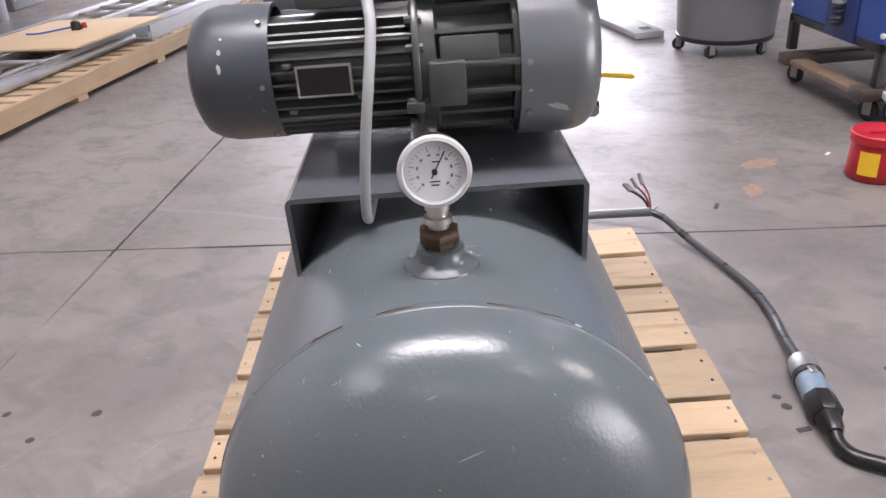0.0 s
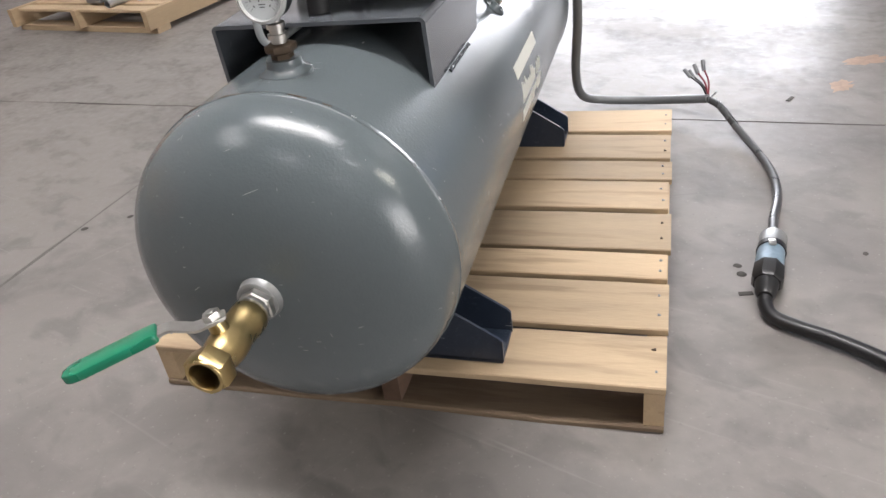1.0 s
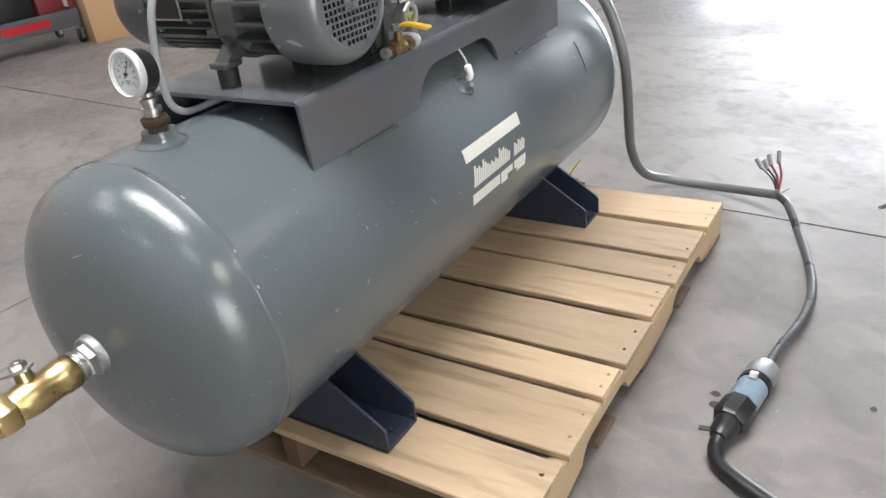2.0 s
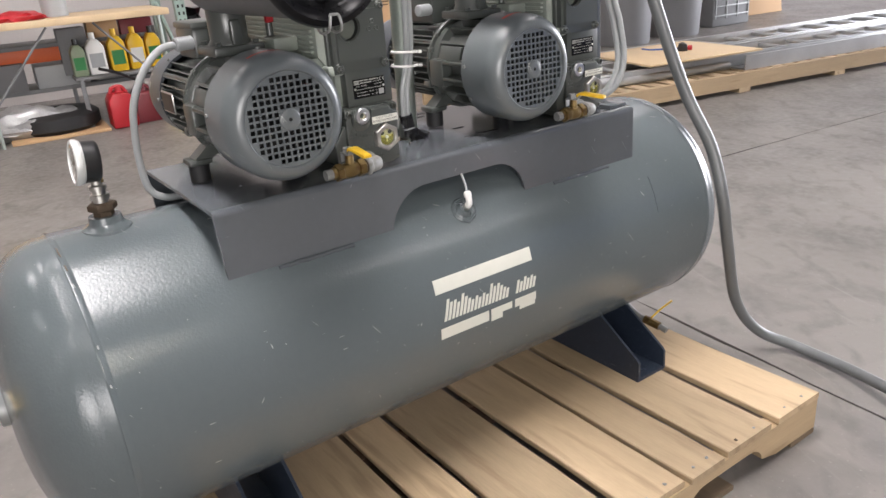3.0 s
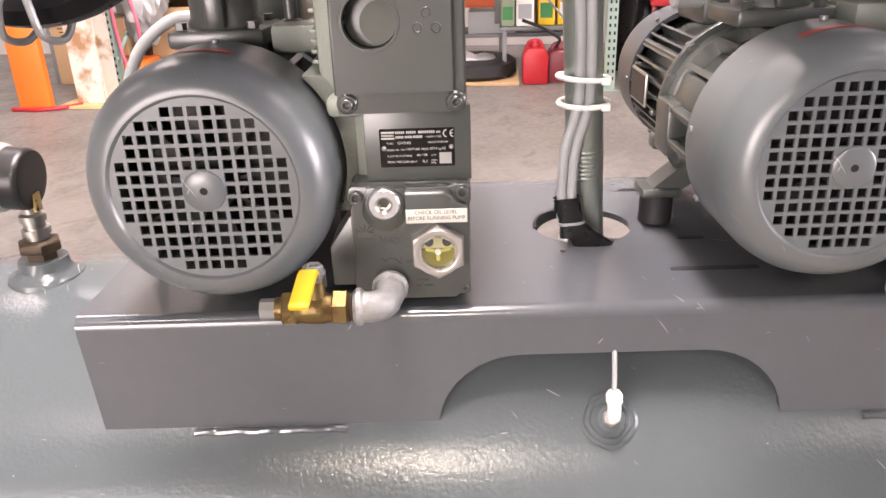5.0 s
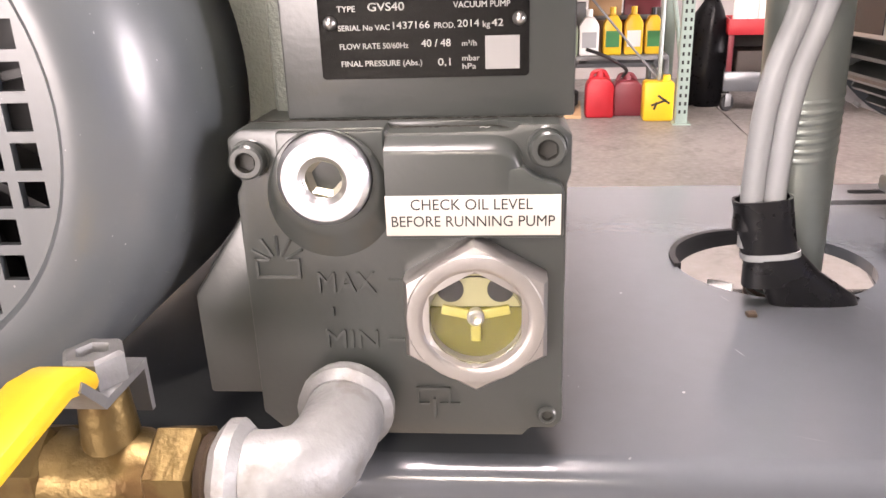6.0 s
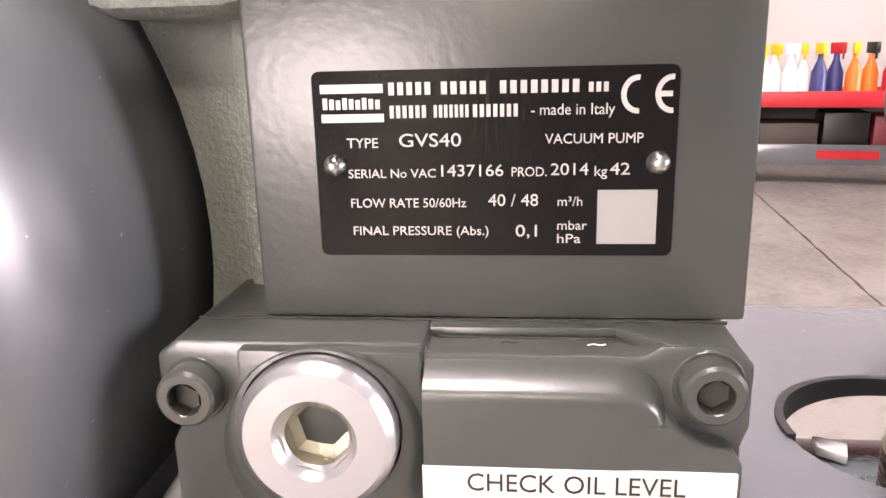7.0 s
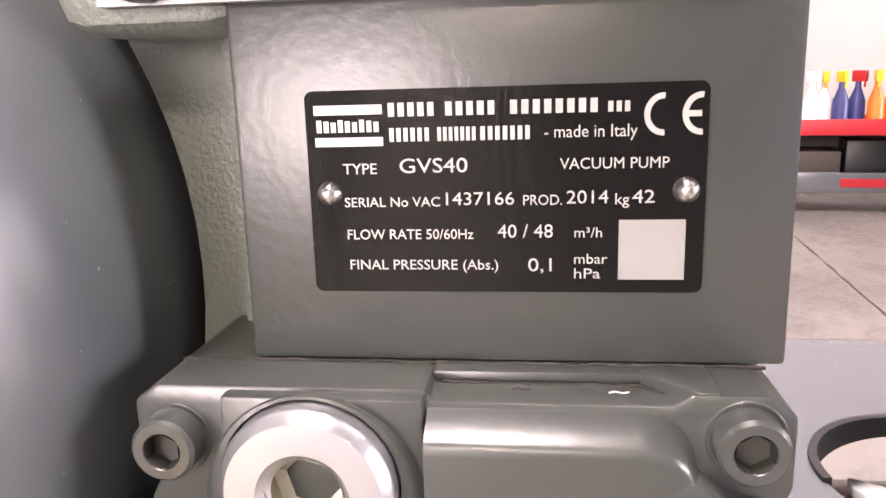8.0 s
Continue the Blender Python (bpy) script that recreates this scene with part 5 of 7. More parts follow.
pump = build_pump()
second = copy_thing(pump, pose(0, PYC + 0.5005, TOP + 0.003))
for ob in second.children:
    if ob.name.startswith("lever_"):
        ob.matrix_basis = ob.matrix_basis @ pose(0, 0, 0, 0, 0, 22)


# knocks in the paint of the first pump's cowls


def paint_chip(owner, x, deg, r, length, width, seed, tilt=0.0):
    bm = bmesh.new()
    rng = random.Random(seed)
    n = 14
    mid = bm.verts.new((x, (r + 0.0005) * math.cos(radians(deg)), AX + (r + 0.0005) * math.sin(radians(deg))))
    loop = []
    for k in range(n):
        a = 2 * math.pi * k / n
        q = rng.uniform(0.6, 1.0)
        u, v = length / 2 * q * math.cos(a), width / 2 * q * math.sin(a)
        b = radians(deg) + (v + tilt * u) / r
        loop.append(bm.verts.new((x + u, (r + 0.0004) * math.cos(b), AX + (r + 0.0004) * math.sin(b))))
    for k in range(n):
        bm.faces.new((mid, loop[k], loop[(k + 1) % n]))
    part("paint_chip", bm, CHIP, owner, "pale chip in the paint")


for ob in pump.children:
    if ob.name.startswith("fan_cowl"):
        paint_chip(ob, 0.154, -153.0, 0.1005, 0.034, 0.012, 1, 0.35)
        paint_chip(ob, 0.119, -167.7, 0.1005, 0.006, 0.004, 2)
    if ob.name.startswith("motor_cowl"):
        paint_chip(ob, -0.2400, 139.0, 0.0835, 0.005, 0.004, 3)
        paint_chip(ob, -0.2420, 150.0, 0.0835, 0.006, 0.010, 4)
        paint_chip(ob, -0.2440, 163.0, 0.0835, 0.006, 0.013, 5)
# ---- gauge, valve, conduit and cables on the unit ----
gz = ZC + R + 0.018
gauge = thing("pressure_gauge", (0, 0.952, gz), "round white-faced vacuum gauge with a black case on brass fittings", "gauge")
part("bushing", lathe([(0, 0), (0.0165, 0), (0.0165, 0.009), (0.0215, 0.011), (0.0232, 0.013), (0.0232, 0.020), (0.0215, 0.022), (0.016, 0.024), (0, 0.024)], (0, 0, 0), (0, 0, 1), 6), RUST, gauge, "rusty hex bushing")
part("adapter", lathe([(0, 0.022), (0.0115, 0.023), (0.0115, 0.029), (0.0148, 0.030), (0.0148, 0.037), (0.0110, 0.038), (0.0110, 0.044), (0.0136, 0.045), (0.0136, 0.052), (0.009, 0.054), (0.009, 0.060), (0, 0.060)], (0, 0, 0), (0, 0, 1), 14), STEEL, gauge)
part("stem", box((0, 0.003, 0.066), (0.013, 0.015, 0.020), 0.001), BRASS, gauge, "square brass stem")
gm = Matrix.Translation((0, -0.024, 0.094)) @ Matrix.Rotation(radians(-6), 4, "X")
gc = (0, 0, 0)


def gp(bm):
    bm.transform(gm)
    return bm


part("case", gp(lathe([(0, 0.0340), (0.020, 0.0350), (0.0305, 0.0340), (0.0328, 0.0310), (0.0330, 0.026), (0.0330, 0.007)], gc, (0, 1, 0), 40)), BLACK, gauge, "black gauge case")
part("band", gp(lathe([(0.033, 0.0100), (0.0345, 0.0090), (0.0345, 0.005), (0.033, 0.004)], gc, (0, 1, 0), 40)), BEZEL, gauge)
part("bezel", gp(lathe([(0.033, 0.008), (0.0362, 0.006), (0.0368, 0.001), (0.0350, -0.003), (0.0318, -0.004), (0.0305, -0.001), (0.0305, 0.004)], gc, (0, 1, 0), 48)), BEZEL, gauge, "pale gauge bezel")
dial = part("dial", gp(lathe([(0, 0.002), (0.0306, 0.002), (0.0306, 0.005)], gc, (0, 1, 0), 40)), DIAL, gauge, "pale silver dial")
for k in range(28):
    a = radians(225 - 270 * k / 27)
    big = k % 3 == 0
    r0, r1 = (0.0205, 0.0262) if big else (0.0235, 0.0262)
    m = gm @ Matrix.Translation((0, 0.0012, 0)) @ Matrix.Rotation(-a, 4, "Y")
    bm = bmesh.new()
    add_box(bm, (0, 0, 0), (r1 - r0, 0.0006, 0.0007 if big else 0.0004), 0, m @ Matrix.Translation(((r0 + r1) / 2, 0, 0)))
    if big:
        add_box(bm, (0, 0, 0), (0.0022, 0.0006, 0.0032), 0, m @ Matrix.Translation((0.0172, 0, 0)))
    part("dial_mark", bm, DUSTY, dial, smooth=0)
for dx, dz, w in ((0, -0.010, 0.010), (0, -0.0135, 0.008), (0.002, 0.010, 0.007)):
    part("dial_mark", gp(box((dx, 0.0012, dz), (w, 0.0006, 0.0013))), INK, dial, smooth=0)
bm = bmesh.new()
add_box(bm, (0, 0, 0), (0.0014, 0.0008, 0.030), 0, gm @ Matrix.Rotation(radians(28), 4, "Y") @ Matrix.Translation((0, -0.0005, 0.008)))
add_cyl(bm, gm @ Vector((0, 0.001, 0)), gm @ Vector((0, -0.002, 0)), 0.003, seg=14)
part("needle", bm, INK, gauge)
part("window", gp(lathe([(0, -0.0026), (0.0308, -0.0026), (0.0308, -0.0012), (0, -0.0012)], gc, (0, 1, 0), 36)), GLASS, gauge).visible_shadow = False

# brass ball valve on the tank's end
vy = YF - HEAD - 0.027
bv = thing("ball_valve", (0, vy, ZC + 0.006), "brass ball valve with a green grip lever", "valve")
part("nipple_hex", lathe([(0, 0.018), (0.0245, 0.018), (0.0265, 0.015), (0.0265, 0.004), (0.0245, 0.001), (0, 0.001)], (0, 0, 0), (0, 1, 0), 6), STEEL, bv, "shiny hex of the nipple", smooth=25)
part("nipple", lathe([(0, 0.004), (0.0215, 0.004), (0.0215, -0.003), (0.0245, -0.004), (0.0250, -0.006), (0.0245, -0.009), (0.0218, -0.010), (0.0218, -0.018), (0, -0.018)], (0, 0, 0), (0, 1, 0), 32), STEEL, bv, "bright steel threaded nipple")
body = lathe([(0, -0.013), (0.0250, -0.013), (0.0268, -0.016), (0.0268, -0.034), (0.0255, -0.038), (0.0255, -0.048), (0.0245, -0.054), (0.0265, -0.064), (0.0270, -0.080), (0.0250, -0.096), (0.0220, -0.104), (0.0220, -0.112)], (0, 0, 0), (0, 1, 0), 32)
add_lathe(body, [(0.0215, -0.106), (0.0285, -0.108), (0.0312, -0.112), (0.0312, -0.133), (0.0290, -0.1365), (0.0250, -0.1365)], (0, 0, 0), (0, 1, 0), 6)
add_lathe(body, [(0.0268, -0.1355), (0.0255, -0.1385), (0.0212, -0.1385), (0.0200, -0.1350), (0.0195, -0.132), (0.0195, -0.105), (0, -0.105)], (0, 0, 0), (0, 1, 0), 28)
vbody = part("valve_body", body, BRASS, bv)
part("bore", lathe([(0, -0.106), (0.0196, -0.106), (0.0200, -0.133)], (0, 0, 0), (0, 1, 0), 28), DARK, vbody)
sd = Vector((-0.2425, 0.0, 0.970))      # the stem leans to one side
sp = Vector((0, -0.074, 0))
part("bonnet", cyl(sp + sd * 0.018, sp + sd * 0.040, 0.0135, 0.0115, 18, 0.002), BRASS, vbody)
part("stem", cyl(sp + sd * 0.036, sp + sd * 0.0545, 0.0062, seg=16), STEEL, bv)
part("nut", cyl(sp + sd * 0.0425, sp + sd * 0.0520, 0.0125, seg=6, bevel=0.001), STEEL, bv, "steel hex nut")
hd = Vector((-0.793, -0.576, -0.196)).normalized()
hs = hd.cross(sd).normalized()


def strap_mesh(stations, width, thick):
    bm = bmesh.new()
    rows = []
    for along, high, w in stations:
        c = sp + hd * along + sd * high
        rows.append([bm.verts.new(c + hs * a * w + sd * b) for a, b in ((-1, -thick), (1, -thick), (1, thick), (-1, thick))])
    for a, b in zip(rows[:-1], rows[1:]):
        for k in range(4):
            bm.faces.new((a[k], a[(k + 1) % 4], b[(k + 1) % 4], b[k]))
    bm.faces.new(rows[0][::-1])
    bm.faces.new(rows[-1])
    return bm


part("lever", strap_mesh([(-0.016, 0.041, 0.010), (-0.012, 0.041, 0.013), (0.0, 0.041, 0.0145), (0.020, 0.0415, 0.0142), (0.026, 0.043, 0.0140), (0.048, 0.0575, 0.0138), (0.054, 0.0595, 0.0136), (0.085, 0.060, 0.0135)], 0.012, 0.0019), LEVERSTEEL, bv, "bent steel lever")
grip = strap_mesh([(0.066, 0.060, 0.0165), (0.070, 0.060, 0.0190), (0.120, 0.060, 0.0192), (0.166, 0.060, 0.0186), (0.180, 0.060, 0.0155), (0.189, 0.060, 0.0080)], 0.012, 0.0066)
es = [e for e in grip.edges]
bmesh.ops.bevel(grip, geom=es, offset=0.003, segments=2, profile=0.5, affect="EDGES")
part("grip", grip, GREEN, bv, "green plastic grip")

# drain cock under the far end
dc = thing("drain_cock", (0.10, 2.150, 0.155), "small brass drain cock with a yellow lever", "valve")
part("pipe", tube([(-0.06, -0.02, 0.055), (-0.03, -0.008, 0.02), (0.0, 0.0, 0.0), (0.03, 0.006, -0.006)], 0.008, 12), ZINC, dc)
part("body", cyl((0.012, 0.004, -0.004), (0.055, 0.012, -0.012), 0.011, seg=8), OLDBRASS, dc)
part("spout", cyl((0.055, 0.012, -0.012), (0.075, 0.016, -0.018), 0.008, seg=12), ZINC, dc)
part("lever", tube([(0.030, 0.008, 0.004), (0.034, 0.040, 0.020), (0.040, 0.075, 0.034)], 0.006, 10, 5, True, 0, 0.4), YELLOW, dc, "yellow lever")

# upright conduit through the deck with two strapped cables
cond = thing("conduit", (0, 1.547, ZC + R), "galvanised conduit pipe rising through the pump base", "conduit")
lean = Vector((0.16, -0.080, 1.0))
part("pipe", tube([lean * 0.0, lean * 0.5, lean * 1.6], 0.0183, 28, 2, False), GALV, cond)
ths = bmesh.new()
for k in range(7):
    z = 0.104 + 0.0046 * k
    add_lathe(ths, [(0.0183, -0.0015), (0.0187, -0.0004), (0.0187, 0.0004), (0.0183, 0.0015)], lean * z, lean, 28)
part("thread", ths, GALV, cond)
part("flange", rough_up(lathe([(0, 0), (0.036, 0), (0.031, 0.006), (0.022, 0.009), (0, 0.009)], (0, 0, -0.002), (0, 0, 1), 24), 0.001), TANK, cond)
o = Vector((0, 1.547, ZC + R))
for ys in ((1.512, 1.511, 1.511, 1.512, 1.515, 1.521, 1.5245), (1.522, 1.521, 1.521, 1.522, 1.5250, 1.5310, 1.5345)):
    zs = (0.775, 0.798, 0.815, 0.838, 0.858, 0.879, 0.900)
    pts = [Vector((0.0452 + 0.0007 * k, y, z)) for k, (y, z) in enumerate(zip(ys, zs))]
    high = Vector((0.0250, ys[-1] - 1.5322 + 0.0015, 0))
    pts += [o + lean * d + high for d in (0.24, 0.34, 0.46, 0.62, 1.3)]
    solo("cable", tube(pts, 0.0051, 14), LEAD, "pale grey cable strapped to the galvanised conduit", "cable", "cables on the conduit")
tape = thing("tape_wrap", o, "black electrical tape wound round the cables at the deck", "tape")


def tape_sleeve(levels, thick, deep_in=0.014):
    """A sleeve of tape through levels (z, left y, right y, depth), open at the top."""
    bm = bmesh.new()
    last = levels[-1]
    levels = list(levels) + [(last[0], last[1] + thick, last[2] - thick, last[3] - thick), (last[0] - deep_in, last[1] + thick, last[2] - thick, last[3] - thick)]
    rings = []
    for z, y0, y1, deep in levels:
        ring = []
        for k in range(32):
            c, q = math.cos(2 * math.pi * k / 32), math.sin(2 * math.pi * k / 32)
            ring.append(bm.verts.new(Vector((0.0455 + deep * math.copysign(abs(c) ** 0.75, c), (y0 + y1) / 2 + (y1 - y0) / 2 * math.copysign(abs(q) ** 0.75, q), z + 0.0012 * q)) - o))
        rings.append(ring)
    for r0, r1 in zip(rings[:-1], rings[1:]):
        for k in range(32):
            bm.faces.new((r0[k], r0[(k + 1) % 32], r1[(k + 1) % 32], r1[k]))
    bm.faces.new(rings[0][::-1])
    return bm


part("band", tape_sleeve([(0.7700, 1.5095, 1.5345, 0.0078), (0.7840, 1.5062, 1.5315, 0.0080), (0.7985, 1.5025, 1.5290, 0.0082)], 0.0012), TAPE, tape)
part("seam_strip", tape_sleeve([(0.7700, 1.5090, 1.5358, 0.0081), (0.7732, 1.5084, 1.5352, 0.0081)], 0.0004, 0.001), LEAD, tape, "pale edge between the turns")
part("band", tape_sleeve([(0.7320, 1.5300, 1.5680, 0.0040), (0.7420, 1.5262, 1.5665, 0.0050), (0.7490, 1.5232, 1.5635, 0.0062), (0.7550, 1.5205, 1.5545, 0.0074), (0.7620, 1.5160, 1.5450, 0.0080), (0.7705, 1.5100, 1.5365, 0.0083)], 0.0006), TAPE, tape)
tail = bmesh.new()
rows = []
for k in range(9):
    u = k / 8
    top, low = Vector((0.0485 - 0.006 * u, 1.546 + 0.021 * u, 0.7600 - 0.0125 * u ** 0.7)) - o, Vector((0.0500 - 0.008 * u, 1.538 + 0.030 * u, 0.7480 - 0.0015 * u)) - o
    rows.append([tail.verts.new(q) for q in (top, low, low + Vector((-0.0012, 0, 0)), top + Vector((-0.0012, 0, 0)))])
for r0, r1 in zip(rows[:-1], rows[1:]):
    for k in range(4):
        tail.faces.new((r0[k], r1[k], r1[(k + 1) % 4], r0[(k + 1) % 4]))
tail.faces.new(rows[0])
tail.faces.new(rows[-1][::-1])
part("tail", tail, TAPE, tape, "loose end of the tape")
# rubber strip slipped off the edge of the opening, a paper scrap and a rust chip beside it
strip = bmesh.new()
rows = []
for k in range(19):
    a = radians(278 - 6.5 * k)
    drop = 0.0145 - 0.0085 * (k / 18) ** 0.7
    inner, outer = Vector((-0.010 + 0.0500 * math.cos(a), 1.543 + 0.0500 * math.sin(a), TOP)), Vector((-0.010 + 0.0535 * math.cos(a), 1.543 + 0.0535 * math.sin(a), TOP))
    rows.append([strip.verts.new(q) for q in (outer + Vector((0, 0, 0.0008)), outer + Vector((0, 0, 0.0022)), inner + Vector((0, 0, 0.0022)), inner - Vector((0, 0, drop)), inner * 0.6 + outer * 0.4 - Vector((0, 0, drop)), inner * 0.6 + outer * 0.4 + Vector((0, 0, 0.0008)))])
for r0, r1 in zip(rows[:-1], rows[1:]):
    for k in range(6):
        strip.faces.new((r0[k], r1[k], r1[(k + 1) % 6], r0[(k + 1) % 6]))
strip.faces.new(rows[0])
strip.faces.new(rows[-1][::-1])
solo("edge_trim", strip, RUBBER, "black rubber trim half off the deck's round opening", "trim")
solo("paper_scrap", prism([(-0.070, 1.527), (-0.058, 1.525), (-0.049, 1.536), (-0.062, 1.541)], 0.7075, 0.7125, "z", 0.0008), WHITE, "torn white paper scrap on the tank under the opening", "paper")
solo("rust_chip", rough_up(box((0.0605, 1.5115, TOP + 0.0009), (0.0040, 0.0046, 0.0018), 0.0006), 0.0006, 300), RUST, "small flake of rust lying on the deck", "flake")
base_thread = bmesh.new()
for k in range(6):
    add_tube(base_thread, [lean * (0.010 + 0.0045 * k), lean * (0.0124 + 0.0045 * k)], 0.0190, 24, 1, False)
part("thread", base_thread, RUST, cond, "rusty thread at the foot")
for z, tilt in ((0.205, 0.10), (0.180, 0.0), (0.305, 0.08)):
    tie = bmesh.new()
    c = o + lean * z + Vector((0.009, -0.002, 0))
    n = 26
    ring = [c + Vector((0.0260 * math.cos(2 * math.pi * k / n), 0.0240 * math.sin(2 * math.pi * k / n), 0.02 * tilt * math.cos(2 * math.pi * k / n + 1))) for k in range(n + 1)]
    add_tube(tie, ring, 0.0026, 6, 1, False)
    add_box(tie, c + Vector((0.026, 0.016, 0)), (0.007, 0.008, 0.006), 0.001)
    solo("cable_tie", tie, WHITE, "white nylon cable tie round the conduit", "cable tie", "ties on the conduit")

# steel post at the far end of the base, with its own cables
post = thing("post", (0.088, 1.985, TOP), "dark grey steel post on a base plate", "post")
part("tube", cyl((0, 0, 0), (0.0, 0.0, 0.60), 0.0165, seg=24), DECK, post)
part("base_plate", box((0.02, 0.0, 0.003), (0.11, 0.05, 0.006), 0.001), DECK, post)
for k, d in enumerate(((0.014, 0.040), (0.026, 0.046))):
    pts = [(0.088 + d[0] - 0.03, 1.985 + d[1] - 0.02, TOP + 0.004), (0.088 + d[0], 1.985 + d[1], TOP + 0.035), (0.088 + d[0] + 0.006, 1.985 + d[1] + 0.018, TOP + 0.09), (0.088 + d[0], 1.985 + d[1] + 0.010, TOP + 0.17), (0.088 + d[0] - 0.006, 1.985 + d[1] - 0.006, TOP + 0.25), (0.088 + d[0] - 0.006, 1.985 + d[1] - 0.01, TOP + 0.5)]
    solo("cable", tube(pts, 0.0066, 12), LEAD, "pale grey cable rising beside the steel post", "cable", "cables at the post")

# lead from the first motor down into the base
solo("motor_lead", tube([(-0.066, 1.136, 0.973), (-0.063, 1.110, 0.968), (-0.058, 1.076, 0.940), (-0.064, 1.050, 0.888), (-0.073, 1.042, 0.830), (-0.080, 1.042, 0.774), (-0.083, 1.048, 0.736), (-0.084, 1.066, 0.716), (-0.084, 1.10, 0.709), (-0.080, 1.20, 0.712)], 0.0063, 12), LEAD, "pale grey motor lead looping down into the base", "cable")

# heavy supply cable draped over the far end to the floor
solo("supply_cable", tube([(0.070, 2.075, 1.30), (0.105, 2.118, 1.05), (0.138, 2.150, 0.900), (0.182, 2.192, 0.740), (0.238, 2.218, 0.620), (0.272, 2.226, 0.500), (0.272, 2.260, 0.370), (0.254, 2.340, 0.190), (0.262, 2.440, 0.070), (0.330, 2.510, 0.024), (0.470, 2.500, 0.024), (0.580, 2.450, 0.045), (0.664, 2.398, 0.068)], 0.0142, 16), CABLE, "thick grey supply cable draped over the tank onto the floor", "cable")
solo("floor_cable", tube([(0.664, 2.400, 0.066), (0.700, 2.360, 0.056), (0.745, 2.260, 0.030), (0.797, 2.110, 0.016), (0.823, 1.980, 0.016), (0.822, 1.850, 0.020), (0.800, 1.720, 0.028), (0.791, 1.635, 0.034)], 0.0112, 16), SHEATH, "flexible metal-grey cable lying on the floor", "cable")
cn = thing("cable_connector", (0.777, 1.520, 0.0), "grey and black inline cable connector on the floor", "connector")
ca, cb2 = Vector((0.014, 0.115, 0.036)), Vector((-0.024, -0.125, 0.034))
cd = (cb2 - ca)
part("front_shell", lathe([(0, 0), (0.016, 0.0), (0.026, 0.010), (0.031, 0.020), (0.031, 0.065), (0.028, 0.068), (0, 0.068)], ca, cd, 28), ZINC, cn, "dull metal shell")
part("collar", lathe([(0, 0.062), (0.0325, 0.064), (0.0325, 0.080), (0.029, 0.082), (0, 0.082)], ca, cd, 28), BLACK, cn)
part("middle_shell", lathe([(0, 0.080), (0.030, 0.080), (0.031, 0.150), (0, 0.150)], ca, cd, 28), mat("pale_blue_shell", (0.20, 0.27, 0.33), 0.4, 0.2, var=0.2, scale=40, bump=0.1), cn, "scuffed blue-grey shell")
part("gland_nut", lathe([(0, 0.145), (0.034, 0.147), (0.035, 0.195), (0.029, 0.205), (0, 0.205)], ca, cd, 8), BLACK, cn, "black gland nut")
part("boot", lathe([(0, 0.198), (0.026, 0.200), (0.021, 0.240), (0.015, 0.252), (0, 0.252)], ca, cd, 20), BLACK, cn)
part("latch", box(ca + cd.normalized() * 0.085 + Vector((0, 0, 0.033)), (0.016, 0.022, 0.006), 0.002), STEEL, cn)
solo("floor_cable", tube([(0.754, 1.400, 0.032), (0.753, 1.370, 0.022), (0.767, 1.338, 0.018), (0.812, 1.308, 0.018), (0.876, 1.275, 0.018), (0.960, 1.215, 0.018), (1.12, 1.07, 0.018), (1.36, 0.80, 0.018)], 0.0150, 16), BLACK, "thick black rubber cable snaking over the floor", "cable")
ends = thing("wire_ends", (0.664, 2.402, 0.066), "frayed cable end with crimped wires", "wire")
for k, (dx, dy, dz, m) in enumerate(((-0.075, 0.060, 0.075, "g"), (-0.045, 0.075, 0.085, "r"), (-0.020, 0.085, 0.095, "r"), (-0.058, 0.085, 0.062, "g"), (0.030, 0.020, 0.020, "w"))):
    p = Vector((dx, dy, dz))
    part("wire", tube([(0, 0, 0), p * 0.4 + Vector((0.008, 0, 0.006)), p * 0.8], 0.0032, 8, 5), {"g": BLACK, "r": DARKRED, "w": LEAD}[m], ends)
    if m != "w":
        part("crimp", cyl(p * 0.74, p * 1.02, 0.0062, seg=8), DUSTY, ends)

# ---- the hall's contents ----


def upright(name, c, rz, label, category, group=""):
    return thing(name, c, label, category, group, rz=rz)


# long skid with boards across it
SK = pose(-2.20, 3.57, 0, 0, 0, -11)


def sk(x, y, z):
    return SK @ Vector((x, y, z))


skid = thing("long_pallet", (-2.20, 3.57, 0), "long pale pine skid stacked with ladders and pipes", "pallet", rz=-11)
SL, SW, SH = 3.9, 1.15, 0.135
for k in range(30):
    a = 0.03 + k * SL / 30
    plank("deck_board", (-SW / 2 + 0.02, a + 0.045, SH - 0.008), (SW - 0.08, 0.088, 0.016), skid, WOOD, 200 + k, 0.004)
for x in (-0.018, -SW / 2, -SW + 0.018):
    plank("side_rail", (x, SL / 2, SH - 0.052), (0.036, SL, 0.104), skid, WOODY, 260 + int(-x * 10), 0.0)
for k in range(5):
    plank("runner", (-SW / 2, 0.10 + k * (SL - 0.2) / 4, 0.016), (SW, 0.10, 0.032), skid, WOOD, 280 + k, 0.0)


def on_skid(ob):
    ob.matrix_world = SK
    return ob


def pipe(name, p0, p1, r, label, material=ALU, category="pipe", group="pipes on the skid"):
    bm = bmesh.new()
    d = (Vector(p1) - Vector(p0))
    add_lathe(bm, [(r * 0.86, 0.0), (r, 0.0), (r, d.length), (r * 0.86, d.length), (r * 0.86, 0.0)], p0, d, 18)
    return on_skid(solo(name, bm, material, label, category, group))


